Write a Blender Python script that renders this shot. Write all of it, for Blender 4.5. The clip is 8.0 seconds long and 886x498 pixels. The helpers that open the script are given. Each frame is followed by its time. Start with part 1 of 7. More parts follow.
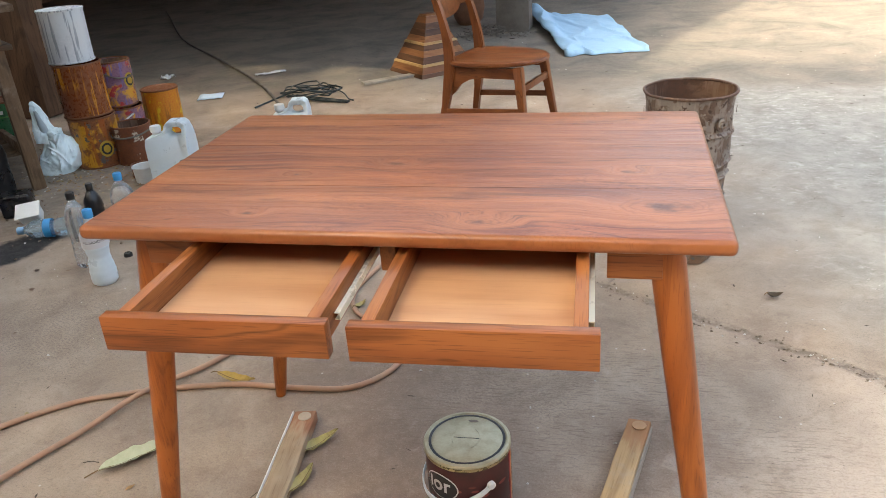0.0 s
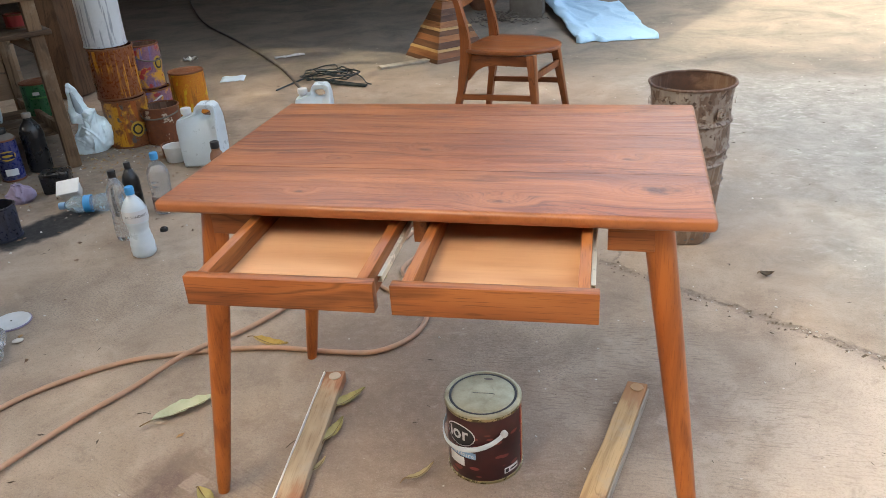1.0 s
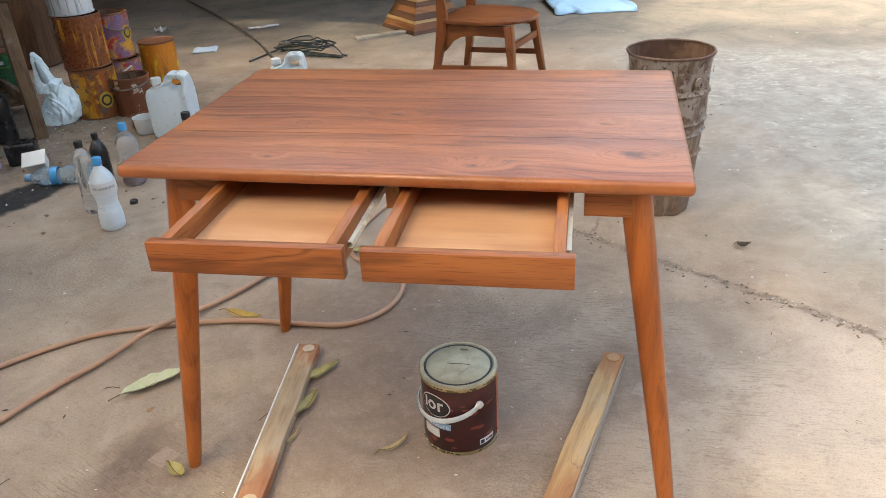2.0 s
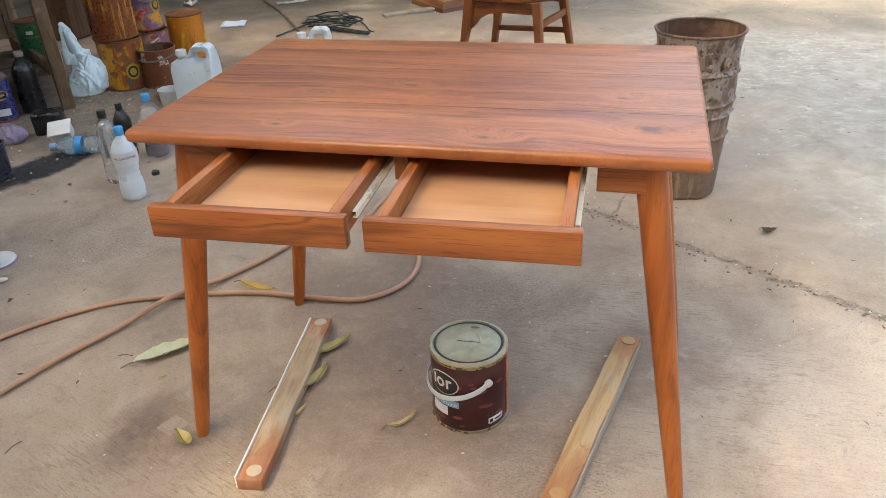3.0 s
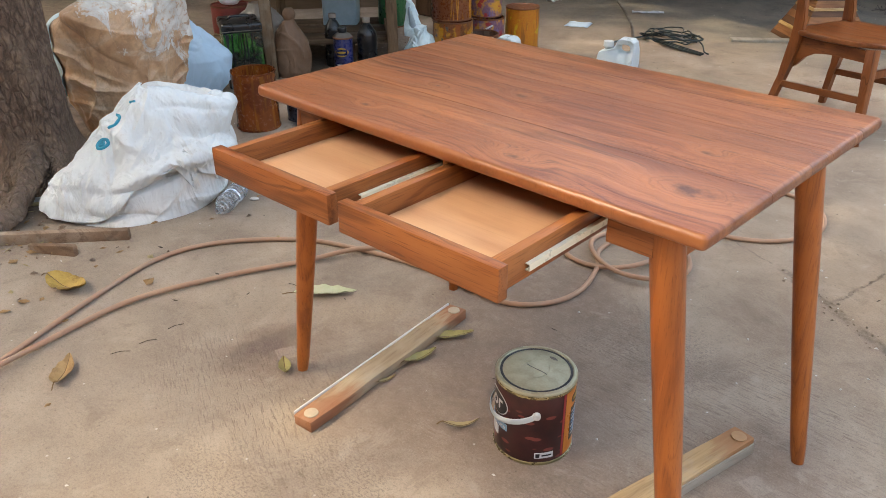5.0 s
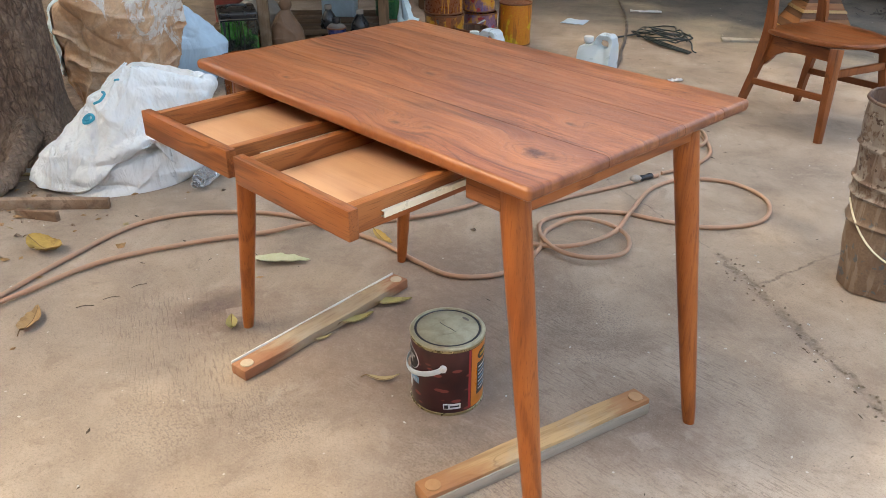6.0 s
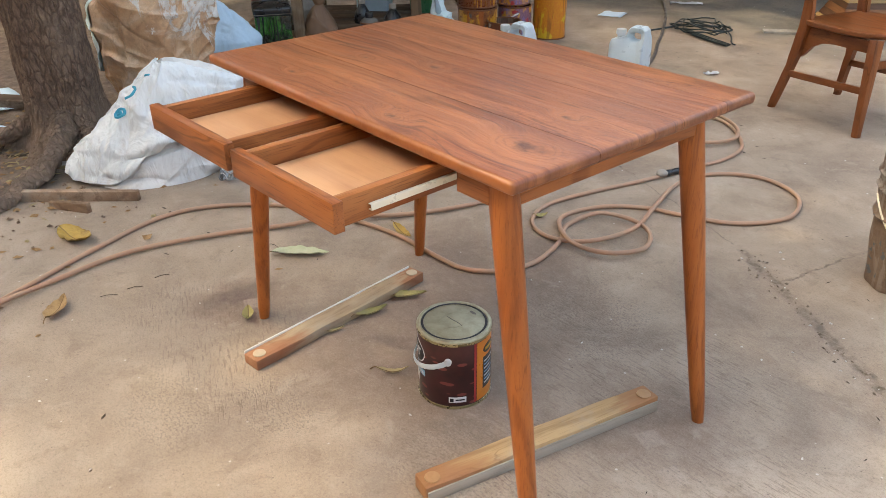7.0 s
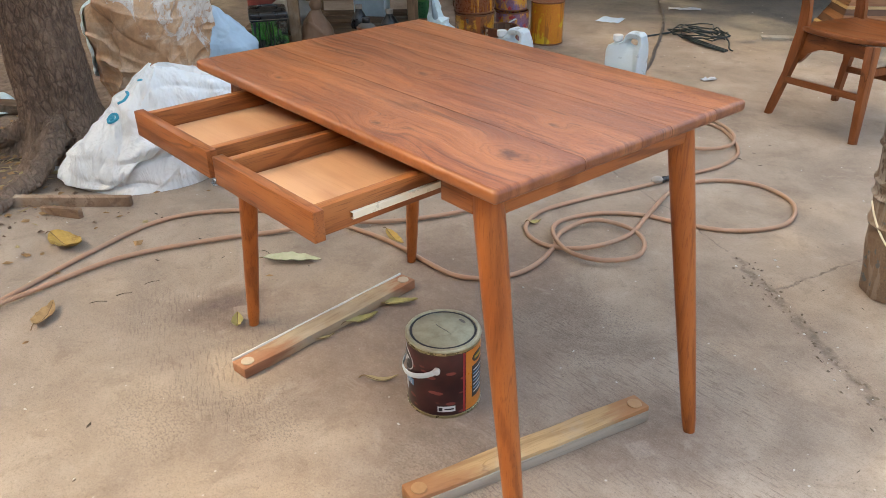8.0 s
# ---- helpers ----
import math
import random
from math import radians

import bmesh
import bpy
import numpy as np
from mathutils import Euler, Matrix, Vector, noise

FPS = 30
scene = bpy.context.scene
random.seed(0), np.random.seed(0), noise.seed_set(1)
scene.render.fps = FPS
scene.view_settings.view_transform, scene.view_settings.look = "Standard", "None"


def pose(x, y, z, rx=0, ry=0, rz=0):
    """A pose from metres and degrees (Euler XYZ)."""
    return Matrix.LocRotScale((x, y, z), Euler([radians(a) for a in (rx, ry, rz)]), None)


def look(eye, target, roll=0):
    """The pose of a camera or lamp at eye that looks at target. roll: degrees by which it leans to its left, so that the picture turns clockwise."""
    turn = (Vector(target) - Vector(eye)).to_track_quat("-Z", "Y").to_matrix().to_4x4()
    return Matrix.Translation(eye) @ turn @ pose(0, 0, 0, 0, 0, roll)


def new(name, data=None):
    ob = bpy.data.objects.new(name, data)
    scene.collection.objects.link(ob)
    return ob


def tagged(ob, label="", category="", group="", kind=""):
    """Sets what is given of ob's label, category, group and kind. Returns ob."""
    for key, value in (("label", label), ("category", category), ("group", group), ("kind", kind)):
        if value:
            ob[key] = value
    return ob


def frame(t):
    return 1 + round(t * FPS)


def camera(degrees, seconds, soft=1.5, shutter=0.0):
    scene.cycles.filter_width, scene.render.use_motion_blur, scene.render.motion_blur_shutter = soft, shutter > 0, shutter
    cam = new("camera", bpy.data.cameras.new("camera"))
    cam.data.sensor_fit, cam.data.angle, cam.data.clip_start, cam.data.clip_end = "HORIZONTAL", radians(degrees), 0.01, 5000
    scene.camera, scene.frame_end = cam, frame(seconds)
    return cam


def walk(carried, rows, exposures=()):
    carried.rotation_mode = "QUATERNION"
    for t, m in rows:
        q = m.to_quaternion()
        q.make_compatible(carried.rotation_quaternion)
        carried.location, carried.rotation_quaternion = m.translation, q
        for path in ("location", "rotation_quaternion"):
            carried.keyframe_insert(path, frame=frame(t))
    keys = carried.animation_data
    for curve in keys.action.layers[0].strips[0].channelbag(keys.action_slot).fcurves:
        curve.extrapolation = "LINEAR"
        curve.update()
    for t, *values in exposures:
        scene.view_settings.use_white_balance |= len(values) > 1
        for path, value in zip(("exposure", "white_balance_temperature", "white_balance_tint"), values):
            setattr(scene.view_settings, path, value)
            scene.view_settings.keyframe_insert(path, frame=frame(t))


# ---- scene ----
from mathutils.bvhtree import BVHTree

cam = camera(59.2, 8.0, 0.5)
PATH = [
    (0, (0.833, -0.986, 1.217), (0.407, 0.779, 0.379), -4.2),
    (0.5, (0.829, -0.988, 1.217), (0.334, 0.765, 0.39), -4.6),
    (0.6, (0.827, -0.986, 1.211), (0.388, 0.769, 0.358), -4.0),
    (0.7, (0.848, -1.16, 1.292), (0.415, 0.595, 0.436), -3.8),
    (0.8, (0.844, -1.156, 1.288), (0.39, 0.59, 0.423), -3.9),
    (0.9, (0.843, -1.158, 1.286), (0.388, 0.585, 0.415), -3.9),
    (1, (0.848, -1.174, 1.292), (0.403, 0.566, 0.413), -3.8),
    (1.5, (0.845, -1.152, 1.274), (0.458, 0.605, 0.402), -4.1),
    (2, (0.851, -1.15, 1.26), (0.462, 0.574, 0.325), -3.2),
    (2.2, (0.859, -1.147, 1.254), (0.458, 0.55, 0.275), -2.7),
    (3.3, (0.905, -1.095, 1.229), (0.387, 0.577, 0.261), -3.1),
    (3.4, (0.926, -1.076, 1.238), (0.370, 0.576, 0.257), -2.9),
    (3.5, (0.923, -1.049, 1.233), (0.347, 0.62, 0.292), -2.8),
    (4, (0.999, -0.912, 1.234), (0.32, 0.713, 0.286), -1.8),
    (4.5, (1.201, -0.871, 1.221), (0.125, 0.538, 0.296), -0.0),
    (4.7, (1.272, -0.858, 1.216), (0.109, 0.477, 0.287), -0.3),
    (5.8, (1.599, -0.847, 1.224), (0.305, 0.353, 0.283), 0.5),
    (6, (1.657, -0.8, 1.221), (0.378, 0.417, 0.282), 0.5),
    (6.5, (1.715, -0.749, 1.22), (0.363, 0.391, 0.286), -0.3),
    (7, (1.721, -0.734, 1.221), (0.368, 0.391, 0.269), -0.8),
    (7.5, (1.725, -0.704, 1.219), (0.371, 0.42, 0.268), -0.9),
    (8, (1.725, -0.701, 1.219), (0.367, 0.425, 0.278), -0.7),
]
walk(cam, [(t, look(eye, target, roll)) for t, eye, target, roll in PATH], [(0.0, 2.80, 8350, 4.5), (8.0, 2.80, 8350, 4.5)])

# ---- world, sun and exposure ----
SUN_DIR = Vector((-0.52, -0.42, 1.15)).normalized()      # from the ground towards the sun
wd = bpy.data.worlds.new("sky")
scene.world = wd
wd.use_nodes = True
wn = wd.node_tree
sky = wn.nodes.new("ShaderNodeTexSky")
sky.sky_type, sky.sun_disc = "NISHITA", False
sky.sun_elevation = math.asin(SUN_DIR.z)
sky.sun_rotation = math.atan2(SUN_DIR.x, SUN_DIR.y)
sky.air_density, sky.dust_density, sky.ozone_density = 1.0, 4.0, 1.0
wn.links.new(sky.outputs[0], wn.nodes["Background"].inputs[0])
wn.nodes["Background"].inputs[1].default_value = 0.15
sun = new("sun", bpy.data.lights.new("sun", "SUN"))
sun.data.energy, sun.data.angle, sun.data.color = 0.50, radians(1.5), (1.0, 0.93, 0.82)
sun.matrix_world = Matrix.Translation((0, 0, 12)) @ SUN_DIR.to_track_quat("Z", "Y").to_matrix().to_4x4()


# ---- node helpers ----
class Nodes:
    """A small writer of node materials: each method adds a node and returns its output."""

    def __init__(self, name, rough=0.6, metal=0.0, coords="Object"):
        self.m = bpy.data.materials.new(name)
        self.m.use_nodes = True
        self.t = self.m.node_tree
        self.b = self.t.nodes["Principled BSDF"]
        self.b.inputs["Roughness"].default_value = rough
        self.b.inputs["Metallic"].default_value = metal
        self.co = self.t.nodes.new("ShaderNodeTexCoord").outputs[coords]

    def put(self, node, ins=(), outs=0, **props):
        n = self.t.nodes.new(node)
        for k, v in props.items():
            if k == "op":
                n.operation = v
            elif k == "blend":
                n.data_type, n.blend_type, n.clamp_factor = "RGBA", v, True
            elif k == "kind":
                n.feature = v
        for k, v in ins:
            if hasattr(v, "is_output") or hasattr(v, "links"):
                self.t.links.new(v, n.inputs[k])
            else:
                n.inputs[k].default_value = v
        return n.outputs[outs]

    def map(self, scale=(1, 1, 1), turn=(0, 0, 0), move=(0, 0, 0), vec=None):
        return self.put("ShaderNodeMapping", ((0, vec or self.co), (1, move), (2, turn), (3, scale)))

    def rnd(self, vec, amount=9.0):
        r = self.put("ShaderNodeObjectInfo", outs="Random")
        k = self.math("MULTIPLY", r, amount)
        return self.put("ShaderNodeVectorMath", ((0, vec), (1, k)), op="ADD")

    def noise(self, scale, detail=4.0, rough=0.55, vec=None, dist=0.0, col=False):
        return self.put("ShaderNodeTexNoise", (("Vector", vec or self.co), ("Scale", scale), ("Detail", detail),
                                               ("Roughness", rough), ("Distortion", dist)), outs=1 if col else 0)

    def voro(self, scale, vec=None, out=0, kind="F1"):
        return self.put("ShaderNodeTexVoronoi", (("Vector", vec or self.co), ("Scale", scale)), outs=out, kind=kind)

    def math(self, op, a, b=0.0, c=0.0):
        return self.put("ShaderNodeMath", ((0, a), (1, b), (2, c)), op=op)

    def step(self, v, lo, hi, a=0.0, b=1.0):
        n = self.t.nodes.new("ShaderNodeMapRange")
        n.interpolation_type = "SMOOTHSTEP"
        self.t.links.new(v, n.inputs[0])
        for k, x in zip((1, 2, 3, 4), (lo, hi, a, b)):
            n.inputs[k].default_value = x
        return n.outputs[0]

    def ramp(self, v, *stops):
        n = self.t.nodes.new("ShaderNodeValToRGB")
        e = n.color_ramp.elements
        while len(e) < len(stops):
            e.new(0.5)
        for k, (p, c) in zip(e, stops):
            k.position, k.color = p, (*c, 1)
        self.t.links.new(v, n.inputs[0])
        return n.outputs[0]

    def mix(self, f, a, b, blend="MIX"):
        a, b = ((*v, 1) if isinstance(v, tuple) and len(v) == 3 else v for v in (a, b))
        return self.put("ShaderNodeMix", ((0, f), (6, a), (7, b)), outs=2, blend=blend)

    def xyz(self, vec=None):
        n = self.t.nodes.new("ShaderNodeSeparateXYZ")
        self.t.links.new(vec or self.co, n.inputs[0])
        return n.outputs

    def done(self, color, bump=None, strength=0.3, dist=0.002, rough=None):
        if hasattr(color, "links"):
            self.t.links.new(color, self.b.inputs["Base Color"])
        else:
            self.b.inputs["Base Color"].default_value = (*color, 1)
        if rough is not None:
            self.t.links.new(rough, self.b.inputs["Roughness"])
        if bump is not None:
            n = self.put("ShaderNodeBump", (("Strength", strength), ("Distance", dist), ("Height", bump)))
            self.t.links.new(n, self.b.inputs["Normal"])
        return self.m


# ---- materials ----
def wood(name, dark, mid, light, axis="x", rough=0.38, coat=0.0, streak=0.5, worn=0.0, vein=0.45, ends=None, gloss=0.27):
    """Oiled or raw timber with its grain along one axis; ends: a stain at both ends."""
    n = Nodes(name, rough)
    vec = n.rnd(n.co)
    pick = {"x": lambda a, b: (a, b, b), "y": lambda a, b: (b, a, b), "z": lambda a, b: (b, b, a)}[axis]
    tone = n.noise(1.0, 4, 0.55, n.map(pick(1.3, 6.5), vec=vec), 0.8)
    # growth rings: bands warped along the board
    warp = n.noise(1.0, 3, 0.5, n.map(pick(1.1, 4.0), vec=vec, move=(3, 1, 2)), 0.5)
    across = n.xyz(vec)
    side = n.math("ADD", across[1 if axis != "y" else 0], n.math("MULTIPLY", across[2 if axis != "z" else 0], 0.6))
    ringv = n.math("SINE", n.math("ADD", n.math("MULTIPLY", side, 95.0), n.math("MULTIPLY", warp, 34.0)))
    fine = n.noise(1.0, 4, 0.65, n.map(pick(4.5, 120.0), vec=vec), 0.4)
    pore = n.noise(1.0, 2, 0.6, n.map(pick(15.0, 430.0), vec=vec))
    big = n.noise(3.2, 3, 0.55, n.map(pick(1.0, 2.0), vec=vec, move=(7, 3, 1)))
    col = n.ramp(tone, (0.26, dark), (0.46, mid), (0.70, light))
    col = n.mix(n.step(big, 0.40, 0.68, 0.0, 0.55), col, light)
    col = n.mix(n.math("MULTIPLY", n.step(ringv, 0.35, 1.0), n.step(fine, 0.3, 0.6, 0.25 * streak, streak)), col, dark)
    col = n.mix(n.step(fine, 0.52, 0.72, 0.0, 0.7 * streak), col, dark)
    col = n.mix(n.step(pore, 0.56, 0.68, 0.0, 0.6 * streak), col, tuple(0.55 * c for c in dark))
    line = n.math("ABSOLUTE", n.math("SUBTRACT", n.noise(1.0, 4, 0.5, n.map(pick(1.3, 8.0), vec=vec, move=(3, 5, 7)), 0.5), 0.5))
    where = n.step(n.noise(2.0, 2, 0.5, n.map(move=(2, 2, 5), vec=vec)), 0.48, 0.58)
    col = n.mix(n.math("MULTIPLY", n.step(line, 0.0, 0.010, vein, 0.0), where), col, tuple(0.4 * c for c in dark))
    if worn:
        col = n.mix(n.step(n.noise(7, 5, 0.65), 0.5, 0.72, 0.0, worn), col, (0.36, 0.31, 0.25))
    if ends:
        wav = n.math("MULTIPLY", n.math("SUBTRACT", n.noise(1.0, 4, 0.6, n.map((16, 4, 9))), 0.5), 0.34)
        near = n.math("SUBTRACT", wav, n.xyz()[1])
        col = n.mix(n.step(near, 0.13, 0.24, 0.0, 0.75), col, ends)
        far = n.math("ADD", wav, n.xyz()[1])
        col = n.mix(n.step(far, 0.22, 0.30, 0.0, 0.75), col, ends)
    r = n.step(tone, 0.3, 0.8, rough - 0.06, rough + 0.12)
    n.b.inputs["Specular IOR Level"].default_value = gloss
    n.b.inputs["Coat Weight"].default_value = coat
    n.b.inputs["Coat Roughness"].default_value = 0.25
    return n.done(col, n.math("ADD", fine, n.math("MULTIPLY", pore, 0.5)), 0.16, 0.0014, r)


def teak_boards(dark, mid, light, knots):
    """Oiled teak boards, grain along x: fibres, pores, growth lines that close round the knots, and thin black veins."""
    n = Nodes("teak_top", 0.3)
    core, swell = None, None
    for kx, ky, ks in knots:
        v = n.map((1, 1.9, 0), move=(-kx, -1.9 * ky, 0))
        d = n.put("ShaderNodeVectorMath", ((0, v),), outs="Value", op="LENGTH")
        ragged = n.math("ADD", d, n.math("MULTIPLY", n.math("SUBTRACT", n.noise(34, 4, 0.65), 0.5), ks * 1.2))
        near, far = n.step(ragged, 0.0, ks * 0.55, 1.0, 0.0), n.step(n.math("ADD", d, n.math("MULTIPLY", n.math("SUBTRACT", n.noise(11, 4, 0.6), 0.5), ks * 1.1)), 0.0, ks * 1.9, 1.0, 0.0)
        core = near if core is None else n.math("MAXIMUM", core, near)
        swell = far if swell is None else n.math("MAXIMUM", swell, far)
    vec = n.rnd(n.co)
    y = n.xyz(vec)[1]
    drift = n.noise(1.0, 3, 0.5, n.map((1.0, 3.5, 1), vec=vec, move=(3, 1, 2)), 0.4)
    phase = n.math("ADD", n.math("ADD", n.math("MULTIPLY", y, 88.0), n.math("MULTIPLY", drift, 15.0)), n.math("MULTIPLY", swell, 4.5))
    lines = n.math("SINE", phase)
    wide = n.math("SINE", n.math("ADD", n.math("MULTIPLY", phase, 0.31), n.math("MULTIPLY", n.noise(2.2, 3, 0.5, vec), 5.0)))
    lay = n.put("ShaderNodeCombineXYZ", ((0, n.xyz(vec)[0]), (1, n.math("MULTIPLY", phase, 0.0114)), (2, n.xyz(vec)[2])))
    tone = n.noise(1.0, 5, 0.6, n.map((1.4, 17, 1), vec=lay), 0.3)
    fibre = n.noise(1.0, 6, 0.72, n.map((3.0, 85.0, 1), vec=lay), 0.35)
    pore = n.noise(1.0, 2, 0.6, n.map((26.0, 620.0, 1), vec=lay))
    patch = n.noise(3.0, 3, 0.55, n.map((0.8, 1.6, 1), vec=vec, move=(7, 3, 1)))
    col = n.ramp(tone, (0.28, n_mix(dark, mid, 0.30)), (0.46, mid), (0.66, light))
    col = n.mix(n.step(patch, 0.44, 0.66, 0.0, 0.42), col, light)
    col = n.mix(n.step(wide, 0.1, 1.0, 0.0, 0.10), col, dark)
    flame = n.noise(1.0, 4, 0.6, n.map((5.0, 24, 1), vec=lay, move=(5, 2, 8)), 1.4)
    col = n.mix(n.step(flame, 0.52, 0.68, 0.0, 0.50), col, light)
    col = n.mix(n.step(flame, 0.30, 0.44, 0.48, 0.0), col, n_mix(dark, mid, 0.2))
    figure = n.noise(1.0, 5, 0.62, n.map((3.6, 15, 1), vec=lay, move=(8, 4, 1)), 1.8)
    bands = n.math("ABSOLUTE", n.math("SINE", n.math("MULTIPLY", figure, 46.0)))
    zone = n.step(n.noise(2.6, 3, 0.6, n.map((1, 2.2, 1), vec=vec, move=(4, 4, 9))), 0.42, 0.60, 0.12, 1.0)
    col = n.mix(n.math("MULTIPLY", n.step(bands, 0.0, 0.38, 0.48, 0.0), zone), col, dark)
    col = n.mix(n.math("MULTIPLY", n.step(bands, 0.75, 1.0, 0.0, 0.22), zone), col, light)
    col = n.mix(n.step(fibre, 0.55, 0.68, 0.0, 0.58), col, dark)
    col = n.mix(n.step(fibre, 0.28, 0.44, 0.20, 0.0), col, light)
    col = n.mix(n.step(pore, 0.56, 0.68, 0.0, 0.28), col, tuple(0.5 * c for c in dark))
    streak = n.noise(1.0, 3, 0.5, n.map((2.2, 60, 1), vec=lay, move=(1, 9, 4)), 0.5)
    col = n.mix(n.math("MULTIPLY", n.step(streak, 0.58, 0.68, 0.0, 0.62), n.step(patch, 0.60, 0.42)), col, tuple(0.8 * c for c in dark))
    thin = n.math("ABSOLUTE", n.math("SUBTRACT", n.noise(1.0, 4, 0.5, n.map((0.9, 10.0, 1), vec=lay, move=(3, 5, 7)), 0.3), 0.5))
    where = n.step(n.noise(1.6, 2, 0.5, n.map((1, 2, 1), move=(2, 2, 5), vec=vec)), 0.47, 0.56)
    col = n.mix(n.math("MULTIPLY", n.step(thin, 0.0, 0.008, 0.5, 0.0), where), col, tuple(0.35 * c for c in dark))
    glue = None
    for at in SEAMS[1:-1]:
        k = n.math("ABSOLUTE", n.math("SUBTRACT", n.xyz()[1], at))
        glue = k if glue is None else n.math("MINIMUM", glue, k)
    col = n.mix(n.math("MULTIPLY", n.step(glue, 0.0005, 0.0022, 0.36, 0.0), n.step(n.noise(1.0, 3, 0.6, n.map((5, 1, 1))), 0.35, 0.6, 0.25, 1.0)), col, tuple(0.5 * c for c in dark))
    # edge tones set by position in the colour: darker ends, plainer lighter long sides
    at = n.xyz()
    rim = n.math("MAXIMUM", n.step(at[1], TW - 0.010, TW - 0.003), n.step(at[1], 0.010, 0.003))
    end = n.math("MAXIMUM", n.step(at[0], TL - 0.006, TL - 0.001), n.step(at[0], 0.006, 0.001))
    col = n.mix(n.math("MULTIPLY", end, n.step(n.noise(1.0, 4, 0.6, n.map((1, 16, 30))), 0.35, 0.62, 0.25, 0.8)), col, n_mix(dark, mid, 0.25))
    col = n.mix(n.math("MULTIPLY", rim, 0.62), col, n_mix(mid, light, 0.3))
    own = n.put("ShaderNodeObjectInfo", outs="Random")
    col = n.mix(n.math("MULTIPLY", own, 0.26), col, n_mix(dark, mid, 0.5))
    col = n.mix(n.math("MULTIPLY", n.step(swell, 0.15, 0.65), 0.34), col, light)
    rings = n.math("SINE", n.math("ADD", n.math("MULTIPLY", swell, 44.0), n.math("MULTIPLY", n.noise(30, 3, 0.6), 9.0)))
    col = n.mix(n.math("MULTIPLY", n.math("MULTIPLY", n.step(rings, 0.2, 1.0), n.step(swell, 0.35, 0.7)), 0.26), col, dark)
    col = n.mix(n.math("MULTIPLY", core, 0.75), col, tuple(0.45 * c for c in dark))
    n.b.inputs["Specular IOR Level"].default_value = 0.5
    n.b.inputs["Coat Weight"].default_value, n.b.inputs["Coat Roughness"].default_value = 0.05, 0.22
    h = n.math("ADD", n.math("MULTIPLY", fibre, -0.6), n.math("ADD", n.math("MULTIPLY", n.step(pore, 0.55, 0.66), -0.8), n.math("MULTIPLY", lines, -0.04)))
    return n.done(col, h, 0.16, 0.0012, n.math("ADD", n.step(fibre, 0.3, 0.7, 0.25, 0.38), n.math("MULTIPLY", n.noise(5, 4, 0.6), 0.10)))


def n_mix(a, b, f):
    return tuple(p + (q - p) * f for p, q in zip(a, b))


